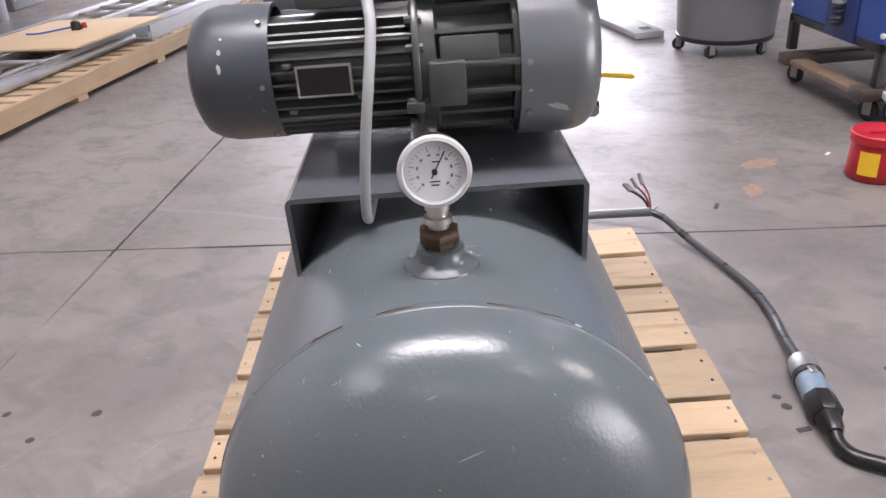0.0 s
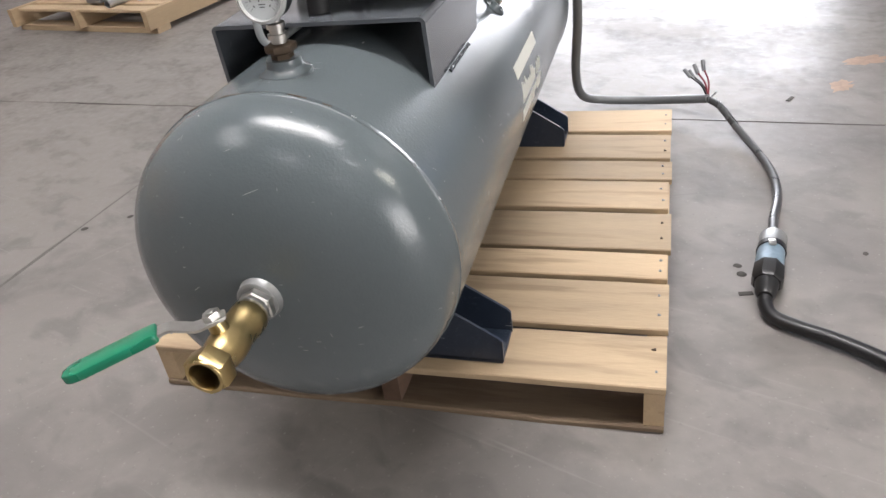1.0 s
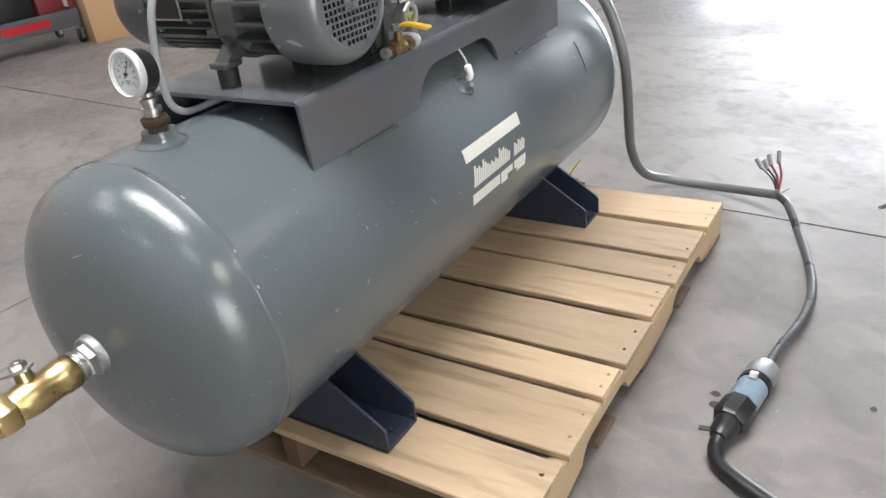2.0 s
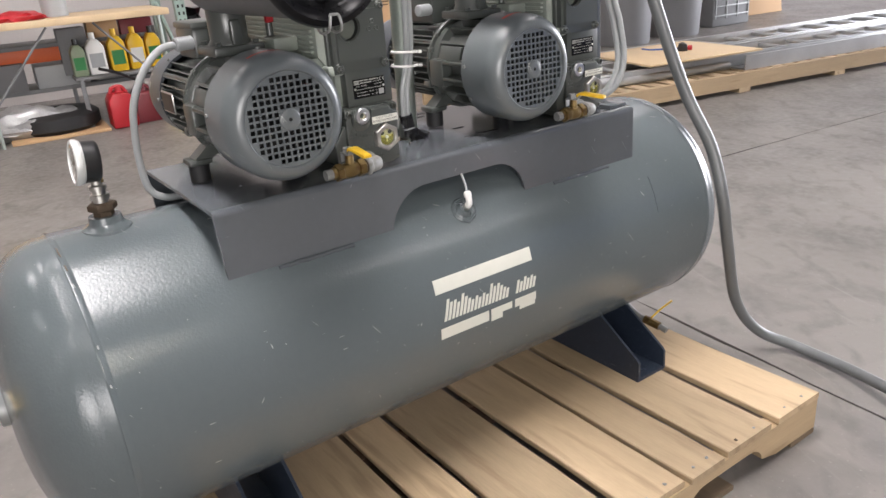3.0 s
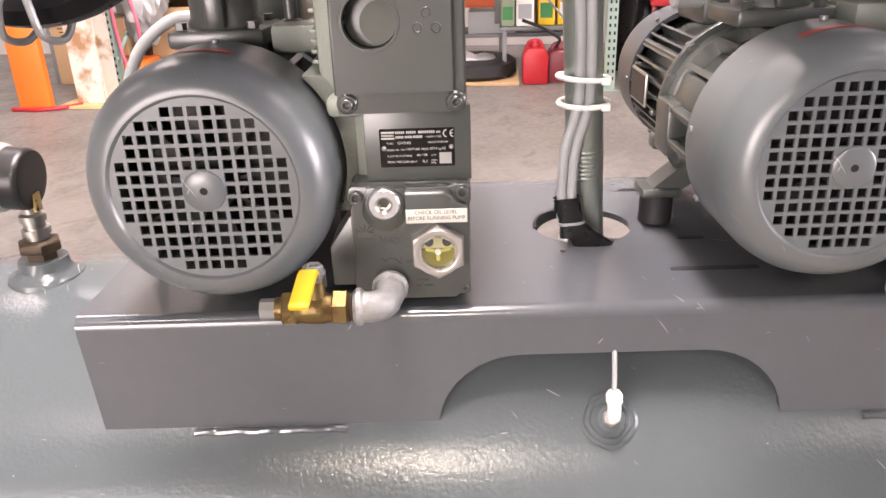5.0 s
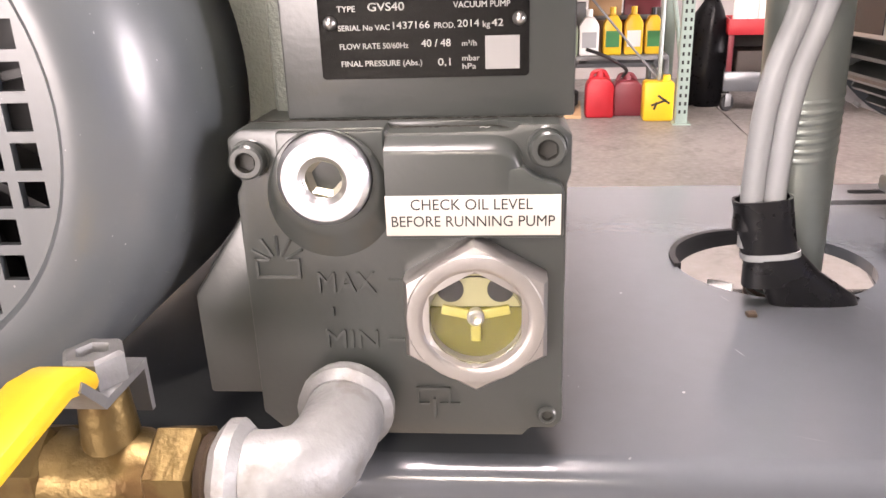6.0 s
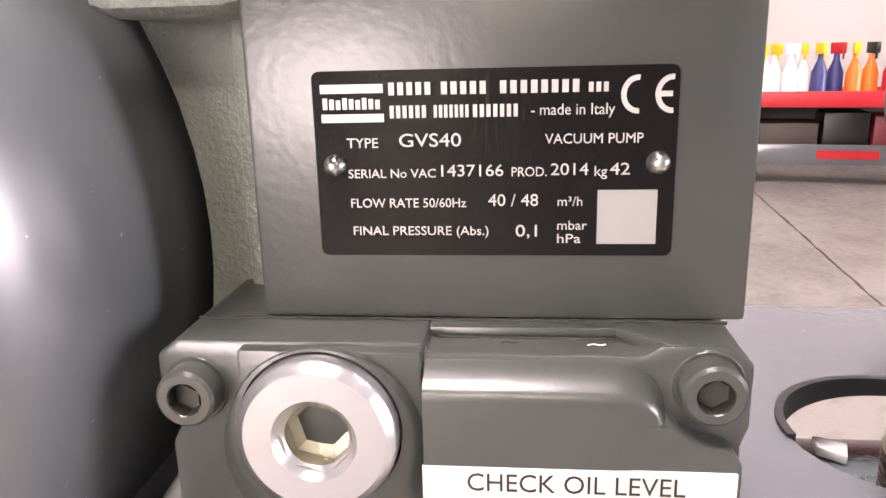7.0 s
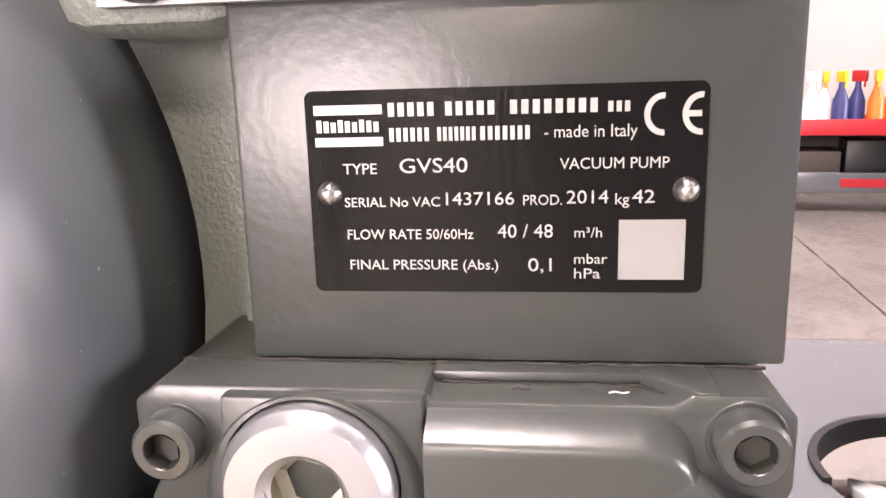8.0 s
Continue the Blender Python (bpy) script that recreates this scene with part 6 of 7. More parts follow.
pipe("pipe", (-0.24, 0.20, SH + 0.030), (-0.17, 1.95, SH + 0.030), 0.028, "scuffed aluminium pipe lying on the skid")
pipe("pipe", (-0.33, 0.05, SH + 0.024), (-0.30, 2.25, SH + 0.024), 0.022, "thin aluminium pipe lying on the skid")
pipe("pipe", (-0.40, 0.90, SH + 0.028), (-0.26, 2.20, SH + 0.090), 0.018, "thin grey pipe resting askew on the stack")


def ladder(at, length, width, rungs, label, tilt=0.0):
    t = thing("ladder", at, label, "ladder", "ladders on the skid", rz=-11 + tilt)
    for x in (0, width):
        bm = bmesh.new()
        add_box(bm, (x, length / 2, 0.040), (0.004, length, 0.080), 0.001)
        for z in (0.003, 0.077):
            add_box(bm, (x + (0.011 if x == 0 else -0.011), length / 2, z), (0.024, length, 0.005), 0.001)
        part("rail", bm, ALU, t)
    for k in range(rungs):
        y = 0.15 + k * (length - 0.3) / (rungs - 1)
        part("rung", cyl((0.003, y, 0.040), (width - 0.003, y, 0.040), 0.017, seg=12), ALU, t)
    return t


ladder(sk(-0.62, 1.05, SH + 0.01), 3.9, 0.42, 13, "aluminium extension ladder lying flat on the skid")
ladder(sk(-1.10, 0.80, SH + 0.01), 4.4, 0.44, 14, "long aluminium ladder lying flat on the skid", 1.0)
on_skid(solo("steel_channel", prism([(-0.22, SH + 0.001), (-0.06, SH + 0.001), (-0.06, SH + 0.10), (-0.07, SH + 0.10), (-0.07, SH + 0.012), (-0.21, SH + 0.012), (-0.21, SH + 0.10), (-0.22, SH + 0.10)], 2.0, 3.8, "y"), ALU, "grey aluminium channel lying along the skid", "channel"))
pl = box((0, 0, 0), (0.95, 0.86, 0.014), 0.002)
panel = solo("plywood_panel", pl, PLY, "loose plywood panel on top of the ladders", "panel")
panel.matrix_world = Matrix.Translation(sk(-0.52, 1.72, SH + 0.115)) @ pose(0, 0, 0, 1.5, -2.0, -20)
tool = thing("power_tool", sk(-0.45, 1.78, SH + 0.128), "small black tool with a red end on the plywood", "tool", rz=30)
part("body", rough_up(lathe([(0, 0), (0.032, 0.0), (0.038, 0.02), (0.030, 0.05), (0.012, 0.06), (0, 0.06)], (0, 0, 0), (0, 0, 1), 16), 0.006, 20), BLACK, tool)
part("end_cap", cyl((0.035, 0, 0.022), (0.065, 0, 0.022), 0.018, seg=14, bevel=0.003), RED, tool, "red end cap")
part("cord", tube([(-0.03, 0, 0.02), (-0.10, 0.03, 0.012), (-0.22, 0.0, 0.010), (-0.30, 0.05, 0.010)], 0.006, 8), BLUE, tool, "blue cord")
for k, (x, y, w, l) in enumerate(((-0.95, 0.20, 0.20, 0.9), (-0.70, 0.30, 0.14, 0.6), (-0.52, 0.12, 0.12, 0.9))):
    bt = solo("steel_bracket", box((x, y + l / 2, SH + 0.035 + 0.02 * k), (w, l, 0.05 + 0.04 * k), 0.006), DUSTY if k else ALU, "loose grey steel section stacked on the skid", "bracket", "steel on the skid")
    on_skid(bt)

# wheeled grey bins, wire crate and panels beyond the skid


def drum(c, r, h, label, castered=False, group="grey bins"):
    t = thing("waste_bin", c, label, "bin", group)
    z = 0.09 if castered else 0.0
    part("tub", lathe([(0, z + 0.004), (r * 0.84, z), (r * 0.86, z + 0.02), (r * 0.99, h * 0.93), (r * 1.03, h * 0.94), (r * 1.04, h * 0.985), (r * 1.0, h), (r * 0.96, h * 0.98), (r * 0.82, z + 0.03), (0, z + 0.03)], (0, 0, 0), (0, 0, 1), 48), BIN, t)
    if castered:
        part("dolly_ring", lathe([(r * 0.60, z - 0.012), (r * 0.86, z - 0.012), (r * 0.87, z + 0.010), (r * 0.85, z + 0.014), (r * 0.60, z)], (0, 0, 0), (0, 0, 1), 40), BLACK, t)
        for k in range(5):
            a = radians(20 + 72 * k)
            caster(t, (r * 0.78 * math.cos(a), r * 0.78 * math.sin(a), 0), 0.036, 30 * k)
    else:
        for s in (1, -1):
            part("handle", tube([(r * 1.0, s * 0.09, h * 0.86), (r * 1.10, s * 0.07, h * 0.84), (r * 1.10, -s * 0.0, h * 0.84)], 0.012, 8), BIN, t)
    return t


def caster(parent, at, r, turn=0.0):
    m = Matrix.Translation(at) @ Matrix.Rotation(radians(turn), 4, "Z")
    w = bmesh.new()
    add_cyl(w, (-0.012, 0.01, r), (0.012, 0.01, r), r, seg=20, bevel=0.004)
    w.transform(m)
    wheel = part("caster", w, RUBBER, parent)
    f = bmesh.new()
    for s in (-0.018, 0.018):
        add_box(f, (s, 0.005, r * 1.35), (0.003, r * 0.9, r * 1.5), 0.001)
    add_box(f, (0, 0.0, r * 2.08), (0.045, 0.045, 0.006), 0.001)
    f.transform(m)
    part("fork", f, ZINC, wheel)


drum((-4.35, 7.05, 0), 0.33, 0.86, "tall grey plastic waste bin against the rack")
drum((-4.30, 7.80, 0), 0.33, 0.86, "tall grey plastic waste bin against the rack")
drum((1.735, 4.72, 0), 0.315, 0.82, "grey plastic bin on a wheeled dolly", True)
wc = upright("wire_crate", (-4.45, 8.75, 0), -5, "pale plastic crate with a ribbed face", "crate")
part("shell", box((0, 0, 0.40), (0.50, 0.62, 0.80), 0.02), DUSTY, wc)
for k in range(7):
    part("slat", box((0.256, 0, 0.12 + 0.105 * k), (0.014, 0.56, 0.016), 0.003), LEAD, wc)
for k in range(4):
    part("slat", box((0.256, -0.27 + 0.18 * k, 0.44), (0.012, 0.016, 0.70), 0.003), LEAD, wc)
bp = solo("brown_panel", box((0, 0, 0.65), (0.03, 0.9, 1.3), 0.003), CARD, "brown board leaning on the rack", "panel")
bp.matrix_world = pose(-4.55, 9.75, 0, 0, -9, -8)

# ---- the storage side ----


def rack_upright(c, h, label="green perforated rack upright"):
    t = thing("rack_upright", c, label, "pallet rack", "rack uprights", rz=-5)
    for dx in (0, -0.85):
        bm = bmesh.new()
        add_box(bm, (dx, 0.0, h / 2), (0.070, 0.004, h))
        for s in (-0.033, 0.033):
            add_box(bm, (dx + s, 0.034, h / 2), (0.004, 0.066, h))
        part("post", bm, TEAL, t)
        for k in range(int(h / 0.05)):
            for s in (-0.016, 0.016):
                part("slot", box((dx + 0.0358, 0.034 + s, 0.08 + k * 0.05), (0.0012, 0.013, 0.022)), DARK, t) if dx == 0 and k < 24 else None
        part("foot_plate", box((dx, 0.034, 0.004), (0.12, 0.11, 0.008)), TEAL, t)
    for k in range(3):
        z = 0.25 + k * 0.75
        part("brace", tube([(0, 0.034, z), (-0.85, 0.034, z + (0.6 if k % 2 == 0 else 0.0))], 0.016, 8, 1, False), TEAL, t)
    return t


rack_upright((-4.46, 2.48, 0), 2.6)
rack_upright((-4.75, 6.55, 0), 2.6)
rack_upright((-4.95, 9.30, 0), 2.6)
rack_upright((-4.72, -0.98, 0), 2.6)


def beam(c, length, material, label):
    t = box_piece("rack_beam", c, (0.05, length, 0.11), material, label, "rack beam", "rack beams")
    return t


def box_piece(name, c, size, material, label, category, group="", rz=-5.0, bevel=0.005):
    ob = solo(name, box((0, 0, size[2] / 2), size, bevel), material, label, category, group)
    ob.matrix_world = pose(*c, 0, 0, rz)
    return ob


beam((-4.85, 7.95, 1.02), 2.7, ORANGE, "orange pallet rack beam between green uprights")
beam((-5.20, 5.85, 0.50), 1.7, ORANGE, "orange pallet rack beam low between green uprights")
beam((-5.20, 1.75, 0.50), 1.45, ORANGE, "orange-red rack beam under the bench")

# tall tan board and cartons along the wall
tb = solo("tan_board", box((0, 0, 0.72), (0.035, 0.66, 1.44), 0.004), PANEL, "large stained tan board leaning upright", "board")
tb.matrix_world = pose(-5.24, 0.80, 0, 0, -4, -4)
tc = upright("tall_carton", (-5.42, 0.13, 0), -6, "tall brown cardboard carton standing on end", "carton")
part("shell", box((0, 0, 0.74), (0.34, 0.62, 1.48), 0.006), CARD, tc)
for y, z, l in ((-0.05, 0.95, 0.16), (0.03, 0.42, 0.13), (-0.16, 0.30, 0.10)):
    part("slit", box((0.1712, y, z), (0.002, 0.016, l)), DARK, tc)
part("tape", box((0.1712, 0.17, 0.5), (0.0016, 0.07, 0.9)), PLY, tc)


def carton(c, size, rz, label, open_top=False, group="cartons"):
    t = thing("carton", c, label, "carton", group, rz=rz)
    x, y, z = size
    if open_top:
        bm = bmesh.new()
        for cc, ss in (((x / 2 - 0.003, 0, z / 2), (0.006, y, z)), ((-x / 2 + 0.003, 0, z / 2), (0.006, y, z)), ((0, y / 2 - 0.003, z / 2), (x, 0.006, z)), ((0, -y / 2 + 0.003, z / 2), (x, 0.006, z)), ((0, 0, 0.003), (x, y, 0.006))):
            add_box(bm, cc, ss)
        part("shell", bm, CARD, t)
        fl = box((0, 0, 0.11), (0.005, y, 0.22))
        fl.transform(pose(-x / 2, 0, z, 0, -24, 0))
        part("flap", fl, CARD, t)
        fl = box((0, 0, 0.10), (x, 0.005, 0.20))
        fl.transform(pose(0, y / 2, z, -150, 0, 0))
        part("flap", fl, CARD, t)
    else:
        part("shell", box((0, 0, z / 2), size, 0.006), CARD, t)
        part("tape", box((0, 0, z + 0.0006), (x * 1.001, 0.06, 0.0012)), PLY, t)
    for k in range(3):
        part("print_bar", box((x / 2 + 0.0008, -y * 0.28, z * 0.86 - 0.028 * k), (0.0012, 0.10 - 0.02 * k, 0.010)), RUST, t)
    return t


# odds and ends stacked by the rack
carton((-5.50, 7.05, 0), (0.50, 0.86, 0.86), -5, "dark brown carton behind the rack upright")
sb = solo("steel_box", box((0, 0, 0.10), (0.26, 0.24, 0.20), 0.006), DUSTY, "grey steel box on a low wire frame", "box")
sb.matrix_world = pose(-4.98, 5.98, 0.13, 0, 0, -5)
wf = thing("low_stand", (-4.98, 5.98, 0), "low frame of bright steel rod", "stand")
for y in (-0.18, 0.18):
    part("rail", tube([(-0.18, y, 0.115), (0.18, y, 0.115)], 0.010, 8, 1, False), ALU, wf)
    for x in (-0.17, 0.17):
        part("leg", tube([(x, y, 0.0), (x, y, 0.115)], 0.010, 8, 1, False), ALU, wf)
part("rail", tube([(0.18, -0.18, 0.118), (0.18, 0.18, 0.118)], 0.010, 8, 1, False), ALU, wf)
for dy, dz, m, txt in ((0.0, 0.0, LEAD, "pale pole leaning on the rack"), (0.07, 0.04, PLY, "wooden pole leaning on the rack")):
    solo("pole", tube([(-4.72, 5.40 + dy, 0.018), (-4.98, 5.72 + dy, 0.40), (-5.17, 5.98 + dy, 0.72 + dz)], 0.018, 10, 3), m, txt, "pole", "leaning poles")
solo("pipe", tube([(-4.80, 6.27, 0.0), (-4.86, 6.28, 0.6), (-4.92, 6.29, 1.3)], 0.022, 12, 3), ALU, "bright steel pipe standing by the rack", "pipe")
carton((-5.45, -0.56, 0), (0.46, 0.58, 0.57), -4, "open brown cardboard carton with loose flaps", True)
carton((-5.55, -1.35, 0), (0.50, 0.66, 0.50), -8, "closed brown cardboard carton on the floor")
# white table top with a red edge behind the cartons
wt = upright("side_table", (-5.25, -0.95, 0), -5, "white-topped table with a red edge strip", "table")
part("top", box((-0.35, 0, 0.80), (0.70, 1.6, 0.16), 0.006), LEAD, wt)
part("edge_strip", box((0.003, 0, 0.715), (0.008, 1.6, 0.022), 0.002), DARKRED, wt, "red edge strip")
for x in (-0.05, -0.65):
    for y in (-0.75, 0.75):
        part("leg", box((x, y, 0.36), (0.04, 0.04, 0.72), 0.003), DUSTY, wt)

# blue cloth heap
heap = bmesh.new()
bmesh.ops.create_icosphere(heap, subdivisions=4, radius=1.0)
for v in heap.verts:
    k = 1 + 0.45 * noise.noise(v.co * 2.1) + 0.25 * noise.noise(v.co * 5)
    v.co = Vector((v.co.x * 0.11 * k, v.co.y * 0.14 * k, max(0.0, v.co.z * 0.09 * k + 0.03)))
cl = solo("rag", heap, CLOTH, "dark blue rag heap on the floor", "rag")
cl.matrix_world = pose(-4.86, 0.32, 0)
mat_flat = rough_up(lathe([(0, 0), (0.20, 0), (0.20, 0.008), (0, 0.012)], (0, 0, 0), (0, 0, 1), 20), 0.01, 9)
ml = solo("rag", mat_flat, LEAD, "pale flat rag beside the blue heap", "rag")
ml.matrix_world = pose(-4.80, 0.36, 0.008)

# folding bench with a wooden top, stock beneath
bench = upright("work_bench", (-4.62, 1.80, 0), -4, "folding bench with a worn wooden top and steel legs", "bench")
part("top", box((-0.36, 0, 0.800), (0.74, 1.34, 0.045), 0.004), PLY, bench)
for y in (-0.60, 0.60):
    for x in (-0.06, -0.66):
        part("leg", cyl((x, y, 0), (x, y, 0.78), 0.014, seg=10), GALV, bench)
    part("brace", cyl((-0.06, y, 0.25), (-0.06, y * 0.25, 0.77), 0.008, seg=8), DUSTY, bench)
    part("stretcher", cyl((-0.06, y, 0.30), (-0.66, y, 0.30), 0.011, seg=8), GALV, bench)
glove = bmesh.new()
bmesh.ops.create_icosphere(glove, subdivisions=3, radius=1.0)
for v in glove.verts:
    k = 1 + 0.5 * noise.noise(v.co * 2.4)
    v.co = Vector((v.co.x * 0.11 * k, v.co.y * 0.17 * k, max(0.0, v.co.z * 0.05 * k + 0.01)))
gl = solo("work_glove", glove, RED, "crumpled red work gloves on the bench", "gloves")
gl.matrix_world = pose(-4.85, 1.52, 0.8235)
pot = solo("paint_pot", lathe([(0, 0), (0.085, 0), (0.09, 0.15), (0.085, 0.155), (0.08, 0.15), (0.076, 0.01), (0, 0.01)], (0, 0, 0), (0, 0, 1), 28), LEAD, "dented grey metal pot on the bench", "pot")
pot.matrix_world = pose(-4.95, 1.78, 0.8235)
shelf = upright("low_shelf", (-5.35, 1.75, 0), -4, "low steel shelf under the bench", "shelf")
for z in (0.30, 0.62):
    part("board", box((0, 0, z), (0.45, 1.5, 0.03), 0.003), DUSTY, shelf)
for y in (-0.73, 0.73):
    for x in (-0.2, 0.2):
        part("post", box((x, y, 0.34), (0.035, 0.035, 0.68), 0.002), DUSTY, shelf)
for k, (y, w, h, m) in enumerate(((-0.45, 0.44, 0.20, BIN), (0.02, 0.36, 0.16, LEAD), (0.36, 0.22, 0.22, DUSTY))):
    box_piece("stock_box", (-5.30, 1.75 + y, 0.315), (0.34, w, h), m, "grey stock box on the low shelf", "box", "stock boxes")
sack = bmesh.new()
bmesh.ops.create_icosphere(sack, subdivisions=4, radius=1.0)
for v in sack.verts:
    k = 1 + 0.25 * noise.noise(v.co * 1.8) + 0.10 * noise.noise(v.co * 6)
    v.co = Vector((v.co.x * 0.20 * k, v.co.y * 0.36 * k, max(0.0, (v.co.z * 0.12 + 0.10) * k)))
sk2 = solo("foil_sack", sack, SILVER, "crumpled silver sack under the bench", "sack")
sk2.matrix_world = pose(-5.0, 1.45, 0)
tyre = solo("tyre", lathe([(0.17, 0.0), (0.27, 0.0), (0.31, 0.03), (0.31, 0.11), (0.27, 0.14), (0.17, 0.14), (0.15, 0.10), (0.15, 0.04), (0.17, 0.0)], (0, 0, 0), (0, 0, 1), 40), RUBBER, "black tyre lying flat on a board", "tyre")
tyre.matrix_world = pose(-5.05, 1.62, 0.022)
box_piece("base_board", (-5.05, 1.62, 0.0), (0.66, 0.66, 0.022), CARD, "brown board under the tyre", "board")


def jerry_can(c, size, material, label, rz=0.0, spout=True):
    x, y, z = size
    t = thing("fuel_can", c, label, "fuel can", "cans by the bench", rz=rz)
    body = prism([(-y / 2, 0), (y / 2, 0), (y / 2, z * 0.70), (y * 0.30, z * 0.86), (-y * 0.30, z * 0.86), (-y / 2, z * 0.70)], -x / 2, x / 2, "x", 0.018)
    part("body", body, material, t)
    part("neck", cyl((0, 0, z * 0.83), (0, 0, z), 0.030, 0.018, 16), material, t)
    part("handle", tube([(0, -y * 0.32, z * 0.80), (0, -y * 0.22, z * 0.96), (0, y * 0.12, z * 0.98), (0, y * 0.30, z * 0.82)], 0.014, 8), material, t)
    return t


jerry_can((-4.80, 2.045, 0), (0.20, 0.185, 0.30), RED, "bright red plastic fuel can on the floor", -4)
jerry_can((-4.86, 2.235, 0), (0.22, 0.20, 0.27), DARKRED, "dark red plastic fuel can on the floor", -4)
sp2 = tube([(-4.86, 2.20, 0.25), (-4.84, 2.22, 0.30), (-4.82, 2.10, 0.38), (-4.80, 1.95, 0.44)], 0.012, 8)
solo("pour_spout", sp2, BLACK, "black pour spout with a yellow tip stuck in the can", "spout")
jug = thing("yellow_jug", (-4.62, 2.395, 0), "yellow plastic jug with a black label", "jug", "cans by the bench", rz=-4)
part("body", box((0, 0, 0.125), (0.16, 0.19, 0.25), 0.02), YELLOW, jug)
part("cap", cyl((0, 0.05, 0.245), (0, 0.05, 0.285), 0.024, seg=18), YELLOW, jug)
for k, (y, z, w, a) in enumerate(((0.0, 0.12, 0.10, 20), (0.03, 0.14, 0.09, -35), (-0.02, 0.10, 0.05, 70))):
    bm = box((0, 0, 0), (0.0016, w, 0.014))
    bm.transform(pose(0.0806, y, z, a, 0, 0))
    part("label_bar", bm, INK, jug)
# second shelf with bottles over the cans
box_piece("bottle_board", (-5.05, 2.16, 0.36), (0.42, 0.70, 0.025), DUSTY, "low steel board carrying oil bottles", "shelf")
for y in (1.83, 2.49):
    for x in (-5.24, -4.87):
        box_piece("board_leg", (x, y, 0.0), (0.03, 0.03, 0.362), DUSTY, "steel leg under the bottle board", "leg", "board legs", bevel=0.002)


for k, (y, w, h, m) in enumerate(((1.88, 0.20, 0.34, DUSTY), (2.11, 0.22, 0.40, CARD), (2.36, 0.24, 0.36, DARKRED))):
    box_piece("stock_box", (-5.18, y, 0.385), (0.15, w, h), m, ("grey", "brown", "dark red")[k] + " stock box behind the oil bottles", "box", "boxes behind the bottles")


def bottle(c, w, d, h, material, label, cap, band, group="bottles", rz=0.0):
    t = thing("bottle", c, label, "bottle", group, rz=rz)
    part("body", prism([(-w / 2, 0), (w / 2, 0), (w / 2, h * 0.66), (w * 0.22, h * 0.84), (-w * 0.22, h * 0.84), (-w / 2, h * 0.66)], -d / 2, d / 2, "x", 0.012), material, t)
    part("cap", cyl((0, 0, h * 0.82), (0, 0, h), w * 0.17, seg=16), cap, t)
    part("label_panel", box((d / 2 + 0.0008, 0, h * 0.34), (0.0014, w * 0.74, h * 0.34)), band, t)
    return t


LEAF = mat("green_label", (0.03, 0.20, 0.06), 0.5, var=0.05)
OLIVE = mat("olive_plastic", (0.22, 0.27, 0.18), 0.4, var=0.1)
VIOLET = mat("dark_blue_plastic", (0.03, 0.035, 0.14), 0.4, var=0.1)
SPRAY = mat("spray_orange", (0.75, 0.17, 0.02), 0.4, var=0.1)
for k, (y, w, h, m, cp, bd, txt) in enumerate(((1.86, 0.10, 0.27, OLIVE, BLACK, LEAF, "green translucent oil bottle"), (1.985, 0.13, 0.30, WHITE, WHITE, LEAD, "white plastic oil bottle"),
                                               (2.14, 0.12, 0.31, YELLOW, YELLOW, LEAF, "yellow oil bottle with a green label"), (2.28, 0.12, 0.31, YELLOW, YELLOW, WHITE, "yellow oil bottle with a white label"),
                                               (2.41, 0.11, 0.30, YELLOW, BLACK, LEAF, "yellow oil bottle with a green label"))):
    bottle((-4.98, y, 0.385), w, 0.11, h, m, txt, cp, bd, "oil bottles", -4)

# red tool cart with spray bottles, a black sack beside it
sack = lathe([(0, 0), (0.12, 0), (0.155, 0.06), (0.16, 0.25), (0.135, 0.48), (0.085, 0.64), (0.045, 0.70), (0.075, 0.77), (0, 0.76)], (-5.20, 2.83, 0), (0, 0, 1), 28)
solo("refuse_sack", rough_up(rough_up(sack, 0.03, 9), 0.012, 28), GLOSSBLACK, "tied black refuse sack on the floor by the cart", "sack")
CART = pose(-5.02, 3.42, 0, 0, 0, -12)
cart = thing("tool_cart", (-5.02, 3.42, 0), "red two-shelf tool cart on casters", "cart", rz=-12)
CL, CW = 1.00, 0.50
for z, m, hh in ((0.20, DECK, 0.13), (0.55, RED, 0.10)):
    bm = bmesh.new()
    add_box(bm, (0, 0, z - hh / 2 + 0.01), (CW, CL, 0.012))
    for s in (1, -1):
        add_box(bm, (s * CW / 2, 0, z), (0.010, CL, hh), 0.002)
        add_box(bm, (0, s * CL / 2, z), (CW, 0.010, hh), 0.002)
    part("tray", bm, m, cart, "grey lower tray" if z < 0.3 else "red upper tray")
for x in (-CW / 2 + 0.02, CW / 2 - 0.02):
    for y in (-CL / 2 + 0.02, CL / 2 - 0.02):
        part("corner_post", box((x, y, 0.365), (0.035, 0.035, 0.45), 0.003), DARKRED, cart)
        caster(cart, (x, y, 0), 0.055, 40)
part("back_panel", box((-CW / 2 + 0.012, 0, 0.37), (0.012, CL - 0.06, 0.28), 0.002), EARTH, cart, "dark brown back panel")
part("marking_bar", box((CW / 2 + 0.0065, 0.10, 0.20), (0.002, 0.36, 0.055)), RED, cart, "red marking on the lower tray")
